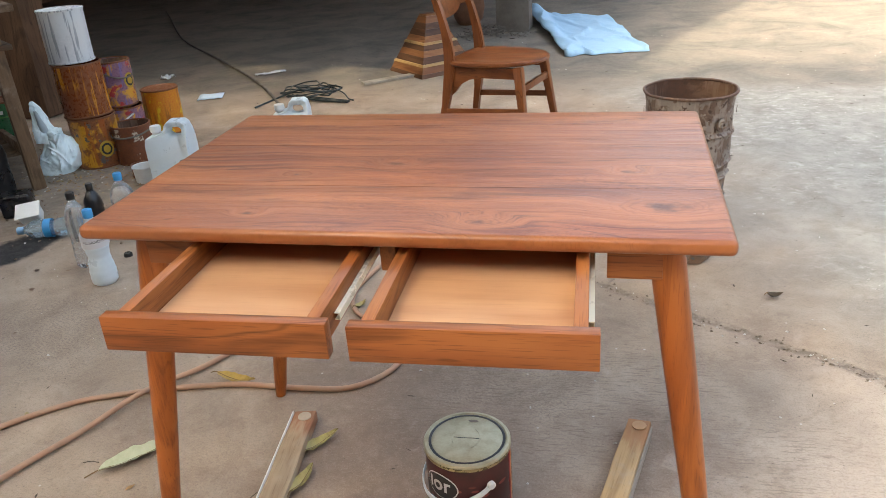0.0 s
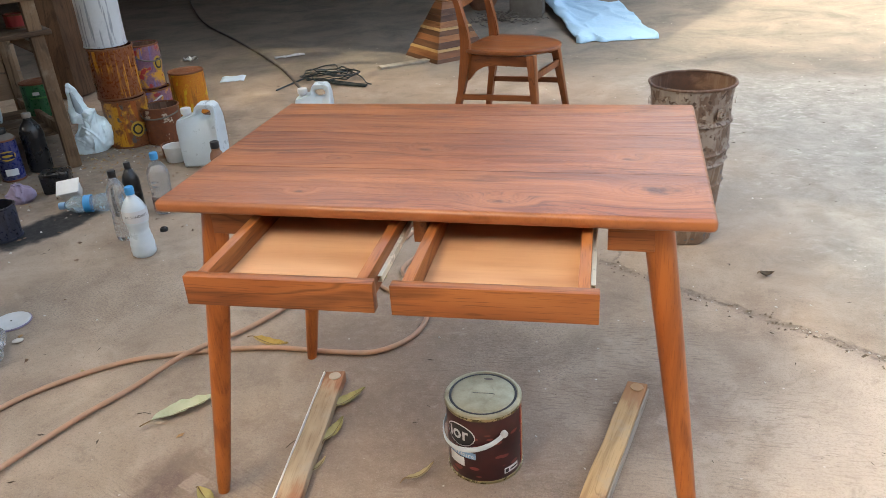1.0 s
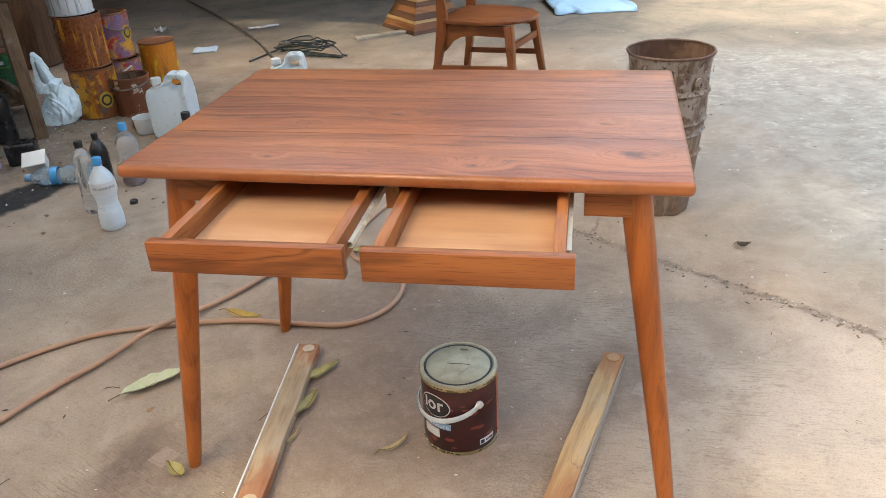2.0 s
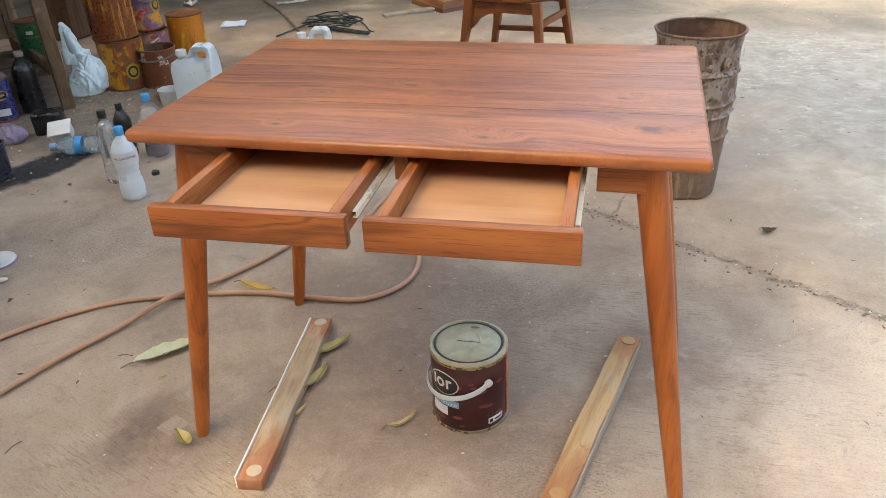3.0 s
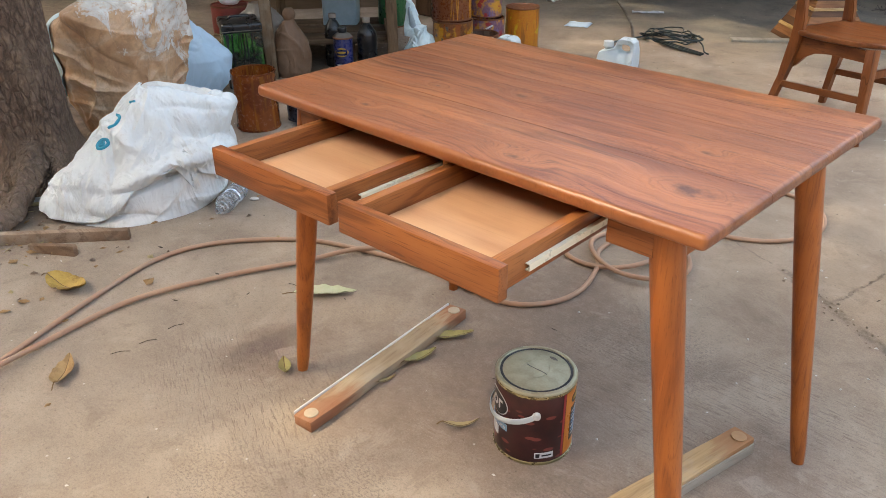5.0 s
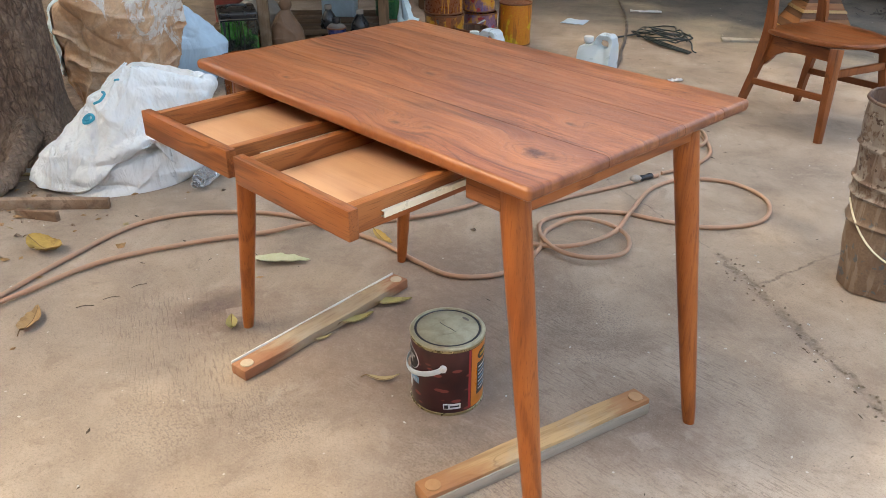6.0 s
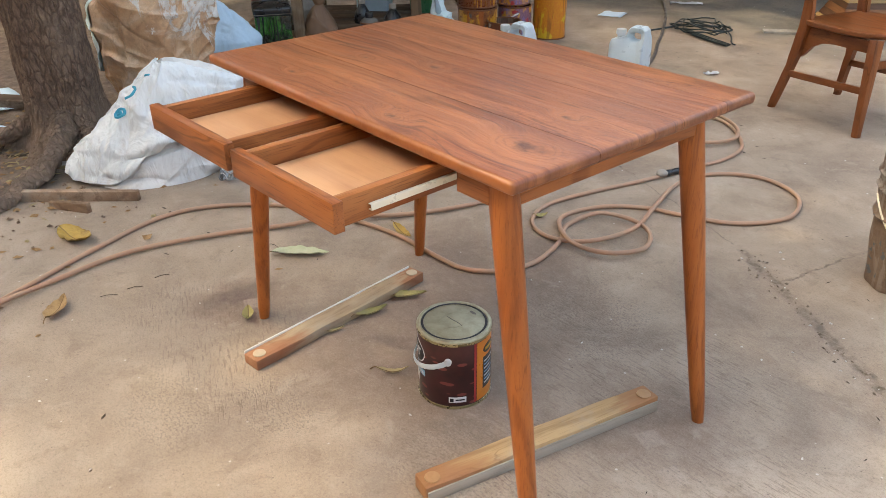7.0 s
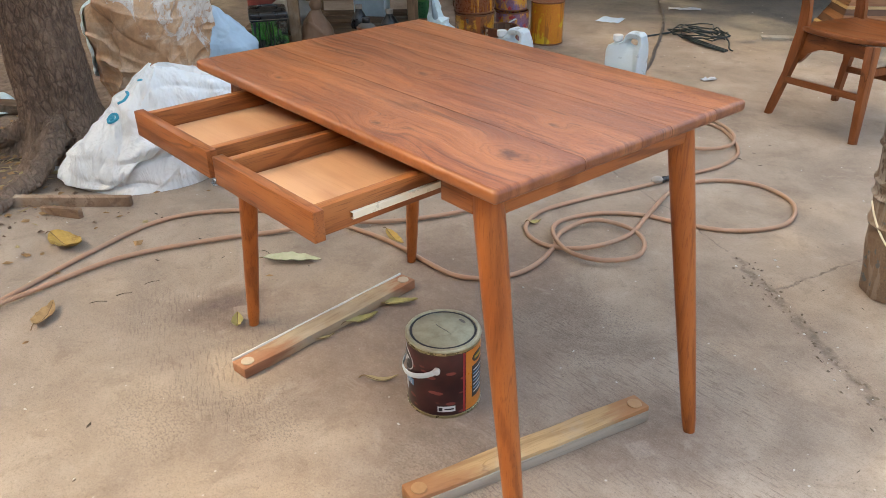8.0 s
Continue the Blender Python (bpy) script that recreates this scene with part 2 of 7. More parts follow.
def concrete():
    n = Nodes("yard_concrete", 0.85)
    big, mid, fine = n.noise(0.55, 4, 0.6), n.noise(3.2, 6, 0.65, dist=0.4), n.noise(34, 5, 0.7)
    col = n.ramp(mid, (0.28, (0.200, 0.146, 0.108)), (0.5, (0.310, 0.238, 0.180)), (0.70, (0.405, 0.322, 0.250)))
    x = n.xyz()
    # pale worn patches and dark damp ones
    col = n.mix(n.step(n.noise(1.7, 5, 0.6, n.map(move=(4, 2, 0))), 0.56, 0.72, 0.0, 0.45), col, (0.45, 0.385, 0.315))
    col = n.mix(n.step(n.noise(2.4, 5, 0.6, n.map(move=(9, 7, 0))), 0.58, 0.75, 0.0, 0.45), col, (0.155, 0.115, 0.085))
    # reddish-brown mist of finish under and round the table, deepened in place of the table's shade, kept off where
    # boards had lain
    reach = None
    for px, py, rx, ry in ((-0.17, 0.05, 0.16, 0.20), (1.0, 0.56, 0.22, 0.26), (0.40, 0.36, 0.55, 0.48), (0.2, 0.75, 0.5, 0.4)):
        d = n.put("ShaderNodeVectorMath", ((0, n.map((1 / rx, 1 / ry, 0), move=(-px / rx, -py / ry, 0))),), outs="Value", op="LENGTH")
        k = n.step(n.math("ADD", d, n.math("MULTIPLY", n.math("SUBTRACT", mid, 0.5), 0.9)), 0.35, 1.0, 1.0, 0.0)
        reach = k if reach is None else n.math("MAXIMUM", reach, k)
    masked = None
    for px, py, hw, hd, turn in ((-0.128, 0.078, 0.028, 0.026, 68), (0.985, 0.478, 0.026, 0.025, -20), (1.088, 0.418, 0.028, 0.025, -22)):
        v = n.map((1, 1, 0), turn=(0, 0, radians(-turn)), vec=n.map(move=(-px, -py, 0)))
        q = n.xyz(n.put("ShaderNodeVectorMath", ((0, v), (1, n.put("ShaderNodeVectorMath", ((0, n.noise(40, 3, 0.6, col=True)), (1, (0.012, 0.012, 0))), op="MULTIPLY"))), op="ADD"))
        e = n.math("MULTIPLY", n.step(n.math("ABSOLUTE", n.math("SUBTRACT", q[0], 0.006)), hw - 0.003, hw + 0.003, 1.0, 0.0), n.step(n.math("ABSOLUTE", n.math("SUBTRACT", q[1], 0.006)), hd - 0.004, hd + 0.004, 1.0, 0.0))
        masked = e if masked is None else n.math("MAXIMUM", masked, e)
    col = n.mix(n.math("MULTIPLY", reach, n.step(n.noise(6, 5, 0.65), 0.3, 0.65, 0.42, 0.78)), col, (0.172, 0.112, 0.080))
    col = n.mix(n.math("MULTIPLY", masked, 0.42), col, (0.40, 0.32, 0.265))
    d = n.put("ShaderNodeVectorMath", ((0, n.map((1 / 0.085, 1 / 0.16, 0), move=(0.20 / 0.085, -0.06 / 0.16, 0))),), outs="Value", op="LENGTH")
    d = n.math("ADD", d, n.math("MULTIPLY", n.math("SUBTRACT", n.noise(14, 5, 0.65), 0.5), 1.4))
    col = n.mix(n.math("MULTIPLY", n.step(d, 0.2, 1.05, 0.75, 0.0), n.math("SUBTRACT", 1.0, masked)), col, (0.105, 0.062, 0.055))
    # pale patch, put in to brighten the ground right of the table
    d = n.put("ShaderNodeVectorMath", ((0, n.map((1 / 0.9, 1 / 0.72, 0), move=(-1.78 / 0.9, -0.36 / 0.72, 0))),), outs="Value", op="LENGTH")
    pale_patch = n.step(n.math("ADD", d, n.math("MULTIPLY", n.math("SUBTRACT", n.noise(3, 5, 0.65), 0.5), 0.9)), 0.35, 1.0, 0.85, 0.0)
    col = n.mix(pale_patch, col, n.mix(mid, (0.44, 0.37, 0.305), (0.62, 0.53, 0.445)))
    d = n.put("ShaderNodeVectorMath", ((0, n.map((1 / 1.15, 1 / 0.55, 0), move=(0.45 / 1.15, 0.52 / 0.55, 0))),), outs="Value", op="LENGTH")
    trod = n.step(n.math("ADD", d, n.math("MULTIPLY", n.math("SUBTRACT", n.noise(2.6, 5, 0.6), 0.5), 0.7)), 0.45, 1.1, 0.22, 0.0)
    col = n.mix(trod, col, n.mix(n.noise(5, 4, 0.6, n.map((1, 0.4, 1))), (0.34, 0.285, 0.238), (0.44, 0.378, 0.325)))
    # combed strokes of the screed, in loose patches
    strokes = None
    for turn, places in ((23, ((0.0, -0.06, 0.42, 0.30), (-0.2, -0.08, 0.30, 0.26), (0.15, -0.12, 0.3, 0.2))), (0, ((0.62, 0.62, 0.5, 0.35), (0.95, 0.8, 0.4, 0.4), (0.85, 0.25, 0.35, 0.25), (1.2, 0.45, 0.35, 0.4)))):
        v = n.map((20, 150, 1), vec=n.put("ShaderNodeVectorMath", ((0, n.map(turn=(0, 0, radians(turn)))), (1, n.put("ShaderNodeVectorMath", ((0, n.noise(5, 3, 0.6, col=True)), (1, (0.012, 0.012, 0))), op="MULTIPLY"))), op="ADD"))
        k = n.step(n.noise(1.0, 2, 0.6, v), 0.52, 0.64)
        zone = None
        for px, py, rx, ry in places:
            d = n.put("ShaderNodeVectorMath", ((0, n.map((1 / rx, 1 / ry, 0), move=(-px / rx, -py / ry, 0))),), outs="Value", op="LENGTH")
            z = n.step(d, 0.3, 1.0, 1.0, 0.0)
            zone = z if zone is None else n.math("MAXIMUM", zone, z)
        k = n.math("MULTIPLY", n.math("MULTIPLY", k, zone), n.step(n.noise(4.5, 5, 0.65, n.map(move=(1, 8, 0))), 0.34, 0.58, 0.15, 1.0))
        strokes = k if strokes is None else n.math("MAXIMUM", strokes, k)
    col = n.mix(n.math("MULTIPLY", strokes, 0.42), col, (0.105, 0.070, 0.052))
    # rough dark grit where the screed has worn open
    grit0 = n.step(n.noise(110, 4, 0.75, n.map((1, 1.6, 1))), 0.50, 0.58)
    open_ = None
    for px, py, rx, ry in ((0.33, -0.10, 0.20, 0.16), (0.18, -0.30, 0.22, 0.16), (0.75, 0.10, 0.25, 0.2), (0.55, 0.75, 0.35, 0.25), (-0.9, 0.9, 0.5, 0.4)):
        d = n.put("ShaderNodeVectorMath", ((0, n.map((1 / rx, 1 / ry, 0), move=(-px / rx, -py / ry, 0))),), outs="Value", op="LENGTH")
        z = n.step(n.math("ADD", d, n.math("MULTIPLY", n.math("SUBTRACT", n.noise(9, 5, 0.7), 0.5), 1.6)), 0.4, 0.9, 1.0, 0.0)
        open_ = z if open_ is None else n.math("MAXIMUM", open_, z)
    col = n.mix(n.math("MULTIPLY", n.math("MULTIPLY", grit0, open_), 0.5), col, (0.11, 0.085, 0.066))
    # paint flecks and pits
    cell = n.voro(21)
    keep = n.xyz(n.voro(21, out=1))
    fleck = n.math("MULTIPLY", n.step(cell, 0.03, 0.09, 1.0, 0.0), n.step(keep[0], 0.80, 0.82))
    col = n.mix(n.math("MULTIPLY", fleck, 0.75), col, (0.62, 0.58, 0.52))
    pit = n.math("MULTIPLY", n.step(n.voro(47), 0.05, 0.14, 1.0, 0.0), n.step(keep[1], 0.72, 0.75))
    col = n.mix(n.math("MULTIPLY", pit, 0.6), col, (0.08, 0.06, 0.045))
    col = n.mix(n.step(fine, 0.35, 0.75, 0.0, 0.28), col, (0.42, 0.355, 0.29))
    grit = n.noise(170, 4, 0.75)
    col = n.mix(n.step(grit, 0.36, 0.50, 0.26, 0.0), col, (0.14, 0.105, 0.082))
    col = n.mix(n.step(grit, 0.56, 0.68, 0.0, 0.20), col, (0.50, 0.43, 0.355))
    sand = n.noise(75, 5, 0.7, n.map((1, 1.5, 1), turn=(0, 0, radians(23))))
    col = n.mix(n.step(sand, 0.34, 0.48, 0.30, 0.0), col, (0.16, 0.12, 0.092))
    speck = n.noise(330, 3, 0.7)
    col = n.mix(n.step(speck, 0.34, 0.45, 0.26, 0.0), col, (0.13, 0.084, 0.058))
    col = n.mix(n.step(speck, 0.58, 0.68, 0.0, 0.22), col, (0.57, 0.465, 0.37))
    blot = n.noise(8.5, 6, 0.72, n.map(move=(3, 3, 0)), 0.6)
    col = n.mix(n.step(blot, 0.30, 0.46, 0.42, 0.0), col, (0.17, 0.125, 0.095))
    col = n.mix(n.step(blot, 0.56, 0.70, 0.0, 0.35), col, (0.43, 0.36, 0.295))
    # cement-grey screed towards the open yard: fine mottle, pale peeling skin, dark pits
    side = n.math("ADD", x[0], n.math("ADD", n.math("MULTIPLY", x[1], 0.35), n.math("MULTIPLY", n.math("SUBTRACT", big, 0.5), 1.8)))
    grey = n.ramp(n.noise(6.5, 7, 0.74, dist=0.4), (0.30, (0.19, 0.184, 0.164)), (0.50, (0.285, 0.280, 0.256)), (0.70, (0.385, 0.38, 0.352)))
    skin = n.noise(19, 7, 0.76, n.map((1, 1.5, 1), turn=(0, 0, radians(-12)), move=(2, 5, 0)), 0.5)
    worn = n.step(n.noise(2.3, 5, 0.65, n.map(move=(5, 1, 0))), 0.42, 0.58, 0.15, 1.0)
    grey = n.mix(n.math("MULTIPLY", n.step(skin, 0.53, 0.60, 0.0, 0.75), worn), grey, (0.49, 0.484, 0.455))
    grey = n.mix(n.step(skin, 0.36, 0.44, 0.55, 0.0), grey, (0.175, 0.165, 0.142))
    grey = n.mix(n.step(grit, 0.36, 0.47, 0.34, 0.0), grey, (0.15, 0.142, 0.125))
    grey = n.mix(n.step(speck, 0.56, 0.66, 0.0, 0.25), grey, (0.52, 0.512, 0.48))
    grey = n.mix(n.math("MULTIPLY", pit, 0.6), grey, (0.06, 0.055, 0.05))
    col = n.mix(n.math("MULTIPLY", n.step(side, 1.65, 2.6, 0.0, 0.92), n.math("SUBTRACT", 1.0, n.math("MULTIPLY", pale_patch, 0.8))), col, grey)
    # trodden pale soil over the far part of the yard
    far = n.math("ADD", x[1], n.math("MULTIPLY", n.math("SUBTRACT", big, 0.5), 1.2))
    soil = n.ramp(n.noise(2.2, 6, 0.68, dist=0.6), (0.36, (0.112, 0.104, 0.089)), (0.48, (0.172, 0.153, 0.128)), (0.62, (0.228, 0.194, 0.158)))
    col = n.mix(n.step(far, 3.7, 4.4, 0.0, 0.88), col, soil)
    # cracks in the slab
    wob = n.math("MULTIPLY", n.math("SUBTRACT", n.noise(9, 6, 0.75), 0.5), 0.10)
    crack = None
    for ax, ay, bx, by, wide in ((0.62, 1.44, 1.75, 0.72, 0.026), (0.82, 1.33, 0.95, 1.95, 0.006), (1.75, 0.72, 3.6, -0.6, 0.02),
                                 (0.62, 1.44, -0.2, 1.75, 0.004)):
        length = math.hypot(bx - ax, by - ay)
        ux, uy = (bx - ax) / length, (by - ay) / length
        s = n.math("ADD", n.math("MULTIPLY", n.math("SUBTRACT", x[0], ax), ux), n.math("MULTIPLY", n.math("SUBTRACT", x[1], ay), uy))
        o = n.math("ADD", n.math("MULTIPLY", n.math("SUBTRACT", x[0], ax), -uy), n.math("MULTIPLY", n.math("SUBTRACT", x[1], ay), ux))
        o = n.math("ABSOLUTE", n.math("ADD", o, n.math("MULTIPLY", wob, 0.6)))
        k = n.math("MULTIPLY", n.step(o, wide * 0.3, wide, 1.0, 0.0), n.math("MULTIPLY", n.step(s, -0.02, 0.05), n.step(s, length - 0.1, length, 1.0, 0.0)))
        crack = k if crack is None else n.math("MAXIMUM", crack, k)
    crack = n.math("MULTIPLY", crack, n.math("MULTIPLY", n.step(fine, 0.34, 0.6, 0.1, 1.0), n.step(n.noise(14, 4, 0.6), 0.35, 0.55, 0.25, 1.0)))
    col = n.mix(n.math("MULTIPLY", crack, 0.7), col, (0.11, 0.085, 0.065))
    # bare soil round the tree and under the bench
    soil = None
    for px, py, s in ((-2.6, -0.35, 1.35), (-2.2, 2.3, 1.1), (-3.2, 1.4, 1.2), (-5.6, 0.4, 2.6)):
        d = n.put("ShaderNodeVectorMath", ((0, n.map((1, 1, 0), move=(-px, -py, 0))),), outs="Value", op="LENGTH")
        d = n.math("ADD", d, n.math("MULTIPLY", n.math("SUBTRACT", n.noise(2.5, 5, 0.6), 0.5), 0.9))
        k = n.step(d, s * 0.8, s, 1.0, 0.0)
        soil = k if soil is None else n.math("MAXIMUM", soil, k)
    dirt = n.ramp(n.noise(13, 8, 0.75), (0.32, (0.075, 0.050, 0.035)), (0.52, (0.18, 0.128, 0.092)), (0.72, (0.30, 0.225, 0.165)))
    dirt = n.mix(n.step(x[1], 0.9, 1.5, 0.0, 0.6), dirt, n.ramp(n.noise(9, 7, 0.72), (0.3, (0.15, 0.12, 0.09)), (0.7, (0.33, 0.275, 0.215))))
    col = n.mix(soil, col, dirt)
    # soot spilt beside the black tin
    d = n.put("ShaderNodeVectorMath", ((0, n.co), (1, (-1.555, 1.43, 0))), op="SUBTRACT")
    d = n.put("ShaderNodeVectorMath", ((0, n.map((1.0, 2.2, 0), vec=n.map(turn=(0, 0, radians(-72)), vec=d))),), outs="Value", op="LENGTH")
    d = n.math("ADD", d, n.math("MULTIPLY", n.math("SUBTRACT", n.noise(6, 6, 0.7), 0.5), 0.35))
    col = n.mix(n.step(d, 0.20, 0.31, 0.97, 0.0), col, (0.010, 0.011, 0.013))
    h = n.math("ADD", n.math("ADD", n.math("MULTIPLY", fine, 0.5), n.math("ADD", n.math("MULTIPLY", grit, 0.45), n.math("MULTIPLY", speck, 0.22))), n.math("ADD", n.math("MULTIPLY", mid, 0.8), n.math("MULTIPLY", n.math("ADD", crack, n.math("MULTIPLY", strokes, 0.3)), -1.2)))
    return n.done(col, h, 0.55, 0.006, n.step(fine, 0.3, 0.7, 0.72, 0.95))


def rusty(name, rust, rust2, paint, amount=0.5, drip=0.35, drip_col=(0.6, 0.36, 0.03), rough=0.55, scale=1.0, spots=None):
    """Painted sheet steel gone to rust, with runs of dried paint down its sides."""
    n = Nodes(name, rough, 0.0)
    vec = n.rnd(n.co)
    big = n.noise(5.5 * scale, 6, 0.65, vec, 0.4)
    fine = n.noise(60 * scale, 5, 0.7, vec)
    base = n.mix(n.step(fine, 0.3, 0.7), rust, rust2)
    col = n.mix(n.step(big, amount - 0.04, amount + 0.04), base, paint)
    if drip:
        runs = n.noise(1.0, 3, 0.6, n.map((46, 46, 3.0), vec=vec))
        where = n.step(n.noise(4.0, 3, 0.5, vec), 0.38, 0.55)
        col = n.mix(n.math("MULTIPLY", n.math("MULTIPLY", n.step(runs, 0.52, 0.6), where), drip), col, drip_col)
    if spots:
        col = n.mix(n.step(n.noise(13 * scale, 4, 0.6, n.map(move=(5, 1, 2), vec=vec)), 0.58, 0.63), col, spots)
    return n.done(col, n.math("ADD", n.math("MULTIPLY", fine, 0.6), big), 0.35, 0.003, n.step(fine, 0.3, 0.7, rough - 0.15, rough + 0.2))


def plain(name, col, rough=0.5, metal=0.0, var=0.25, scale=14.0, bump=0.1, trans=0.0, grime=None):
    """One colour with grime and fine unevenness at two scales."""
    n = Nodes(name, rough, metal)
    a, b = n.noise(scale, 5, 0.65), n.noise(scale * 9, 3, 0.6)
    c = n.mix(n.step(a, 0.3, 0.75, 0.0, var), col, grime or tuple(0.45 * v for v in col))
    c = n.mix(n.step(b, 0.4, 0.8, 0.0, var * 0.5), c, tuple(min(1.0, 1.2 * v) for v in col))
    n.b.inputs["Transmission Weight"].default_value = trans
    return n.done(c, b, bump, 0.001, n.step(a, 0.3, 0.7, max(0.05, rough - 0.1), min(1.0, rough + 0.12)))


def sacking(name, col, dirt, amount=0.55, weave=True):
    """Woven plastic sack cloth with soiled patches and fine creases."""
    n = Nodes(name, 0.58)
    big = n.noise(3.4, 5, 0.6, dist=0.7)
    c = n.mix(n.step(big, amount - 0.06, amount + 0.16, 0.0, 0.6), col, dirt)
    c = n.mix(n.step(n.noise(24, 5, 0.7), 0.52, 0.8, 0.0, 0.22), c, tuple(0.6 * v for v in col))
    # bands along the folds darkened in the colour, as crease shade
    fold = n.math("ABSOLUTE", n.math("SUBTRACT", n.noise(6.5, 4, 0.55, n.map((1.2, 1.2, 0.8), move=(4, 1, 3)), 0.9), 0.5))
    c = n.mix(n.step(fold, 0.0, 0.07, 0.20, 0.0), c, dirt)
    n.b.inputs["Specular IOR Level"].default_value = 0.35
    crease = n.noise(9, 4, 0.6, n.map((1, 1.3, 0.8)), 0.5)
    fine = n.noise(34, 3, 0.6, n.map((1, 1, 0.6)), 0.3)
    h = n.math("ADD", n.math("ABSOLUTE", n.math("SUBTRACT", crease, 0.5)), n.math("MULTIPLY", n.math("ABSOLUTE", n.math("SUBTRACT", fine, 0.5)), 0.08))
    if weave:
        h = n.math("ADD", h, n.math("MULTIPLY", n.noise(420, 1, 0.5), 0.012))
    return n.done(c, h, 0.8, 0.012)


def sack_cloth(name, white, soil, amount):
    """White woven plastic cloth, tightly creased, with soil rubbed into it."""
    n = Nodes(name, 0.5)
    c = n.mix(n.step(n.noise(2.4, 5, 0.6, dist=0.4), 0.68 - 0.3 * amount, 0.90 - 0.3 * amount, 0.0, 0.7), white, soil)
    c = n.mix(n.step(n.noise(13, 6, 0.7, dist=0.5), 0.55, 0.72, 0.0, 0.35), c, (0.50, 0.45, 0.39))
    c = n.mix(n.step(n.noise(70, 3, 0.7), 0.58, 0.75, 0.0, 0.25), c, (0.45, 0.40, 0.35))
    h = None
    for scale, gain, stretch in ((3.6, 0.6, (1, 1, 0.45)), (8.5, 0.3, (1, 1, 0.5))):
        ridge = n.math("MULTIPLY", n.math("ABSOLUTE", n.math("SUBTRACT", n.noise(scale, 4, 0.55, n.map(stretch, move=(scale, 1, 3)), 0.8), 0.5)), -2.2 * gain)
        h = ridge if h is None else n.math("ADD", h, ridge)
    n.b.inputs["Specular IOR Level"].default_value = 0.35
    return n.done(c, h, 0.9, 0.05)


def flaking_sack():
    """Tan plastic sack with a brittle whitish coat that has flaked off in ragged sheets, left mostly on its top and one flank."""
    n = Nodes("flaking_sack", 0.5)
    x = n.xyz()
    tan = n.ramp(n.noise(4.5, 5, 0.6, dist=0.5), (0.3, (0.42, 0.225, 0.12)), (0.52, (0.60, 0.37, 0.215)), (0.74, (0.74, 0.57, 0.41)))
    tan = n.mix(n.step(n.noise(1.0, 4, 0.6, n.map((5, 5, 16), turn=(0.5, 0.3, 0))), 0.5, 0.68, 0.0, 0.45), tan, (0.74, 0.62, 0.49))
    tan = n.mix(n.step(n.noise(60, 4, 0.7), 0.45, 0.7, 0.0, 0.3), tan, (0.26, 0.14, 0.075))
    lean = n.math("ADD", n.math("MULTIPLY", n.math("ADD", x[0], x[1]), 0.62), n.math("MULTIPLY", n.math("SUBTRACT", x[2], 0.46), 1.15))
    rag = n.math("MULTIPLY", n.math("SUBTRACT", n.noise(5.5, 7, 0.72, dist=0.8), 0.5), 1.5)
    coat = n.step(n.math("ADD", lean, rag), 0.08, 0.14)
    flakes = n.step(n.noise(38, 5, 0.75, dist=0.5), 0.40, 0.46)
    coat = n.math("MULTIPLY", coat, n.math("ADD", 0.25, n.math("MULTIPLY", flakes, 0.72)))
    white = n.ramp(n.noise(17, 5, 0.65), (0.3, (0.56, 0.50, 0.44)), (0.7, (0.80, 0.79, 0.76)))
    col = n.mix(coat, tan, white)
    crease = n.math("ABSOLUTE", n.math("SUBTRACT", n.noise(7, 4, 0.6, n.map((1, 1.3, 0.8)), 0.7), 0.5))
    # crease shade put into the colour where the bump runs low
    col = n.mix(n.step(crease, 0.0, 0.05, 0.25, 0.0), col, (0.30, 0.19, 0.12))
    return n.done(col, n.math("ADD", crease, n.math("MULTIPLY", coat, 0.12)), 0.8, 0.014, n.step(coat, 0.2, 0.8, 0.38, 0.7))


def bark():
    n = Nodes("bark", 0.9)
    v = n.map((1, 1, 0.4))
    cells = n.voro(42, n.put("ShaderNodeVectorMath", ((0, v), (1, n.put("ShaderNodeVectorMath", ((0, n.noise(20, 4, 0.6, col=True)), (1, (0.03, 0.03, 0.02))), op="MULTIPLY"))), op="ADD"), kind="DISTANCE_TO_EDGE")
    a, b = n.noise(42, 7, 0.75, v), n.noise(5, 5, 0.6)
    c = n.ramp(a, (0.3, (0.07, 0.040, 0.028)), (0.52, (0.185, 0.115, 0.080)), (0.75, (0.35, 0.24, 0.175)))
    c = n.mix(n.step(cells, 0.0, 0.16, 0.42, 0.0), c, (0.035, 0.021, 0.015))
    c = n.mix(n.step(b, 0.48, 0.72, 0.0, 0.5), c, (0.29, 0.205, 0.15))
    # soil splashed and rubbed onto the foot of the trunk and the roots
    low = n.math("ADD", n.xyz()[2], n.math("MULTIPLY", n.math("SUBTRACT", b, 0.5), 0.35))
    c = n.mix(n.step(low, 0.02, 0.30, 0.65, 0.0), c, n.mix(a, (0.22, 0.15, 0.108), (0.42, 0.305, 0.225)))
    return n.done(c, n.math("ADD", n.math("MULTIPLY", n.step(cells, 0.0, 0.2), 0.6), a), 1.0, 0.018)


TL, TW, TH, TT = 0.996, 0.655, 0.77, 0.024              # the table top: length, depth, height, thickness
SEAMS = [0.0, 0.195, 0.42, 0.555, TW]                    # where its boards meet
KNOTS = ((0.444, 0.313, 0.045), (0.263, 0.068, 0.032), (0.639, 0.051, 0.045), (0.912, 0.122, 0.085), (0.276, 0.251, 0.024), (0.852, 0.274, 0.036))
TEAK_TOP = teak_boards((0.088, 0.024, 0.010), (0.270, 0.080, 0.027), (0.47, 0.175, 0.062), KNOTS)
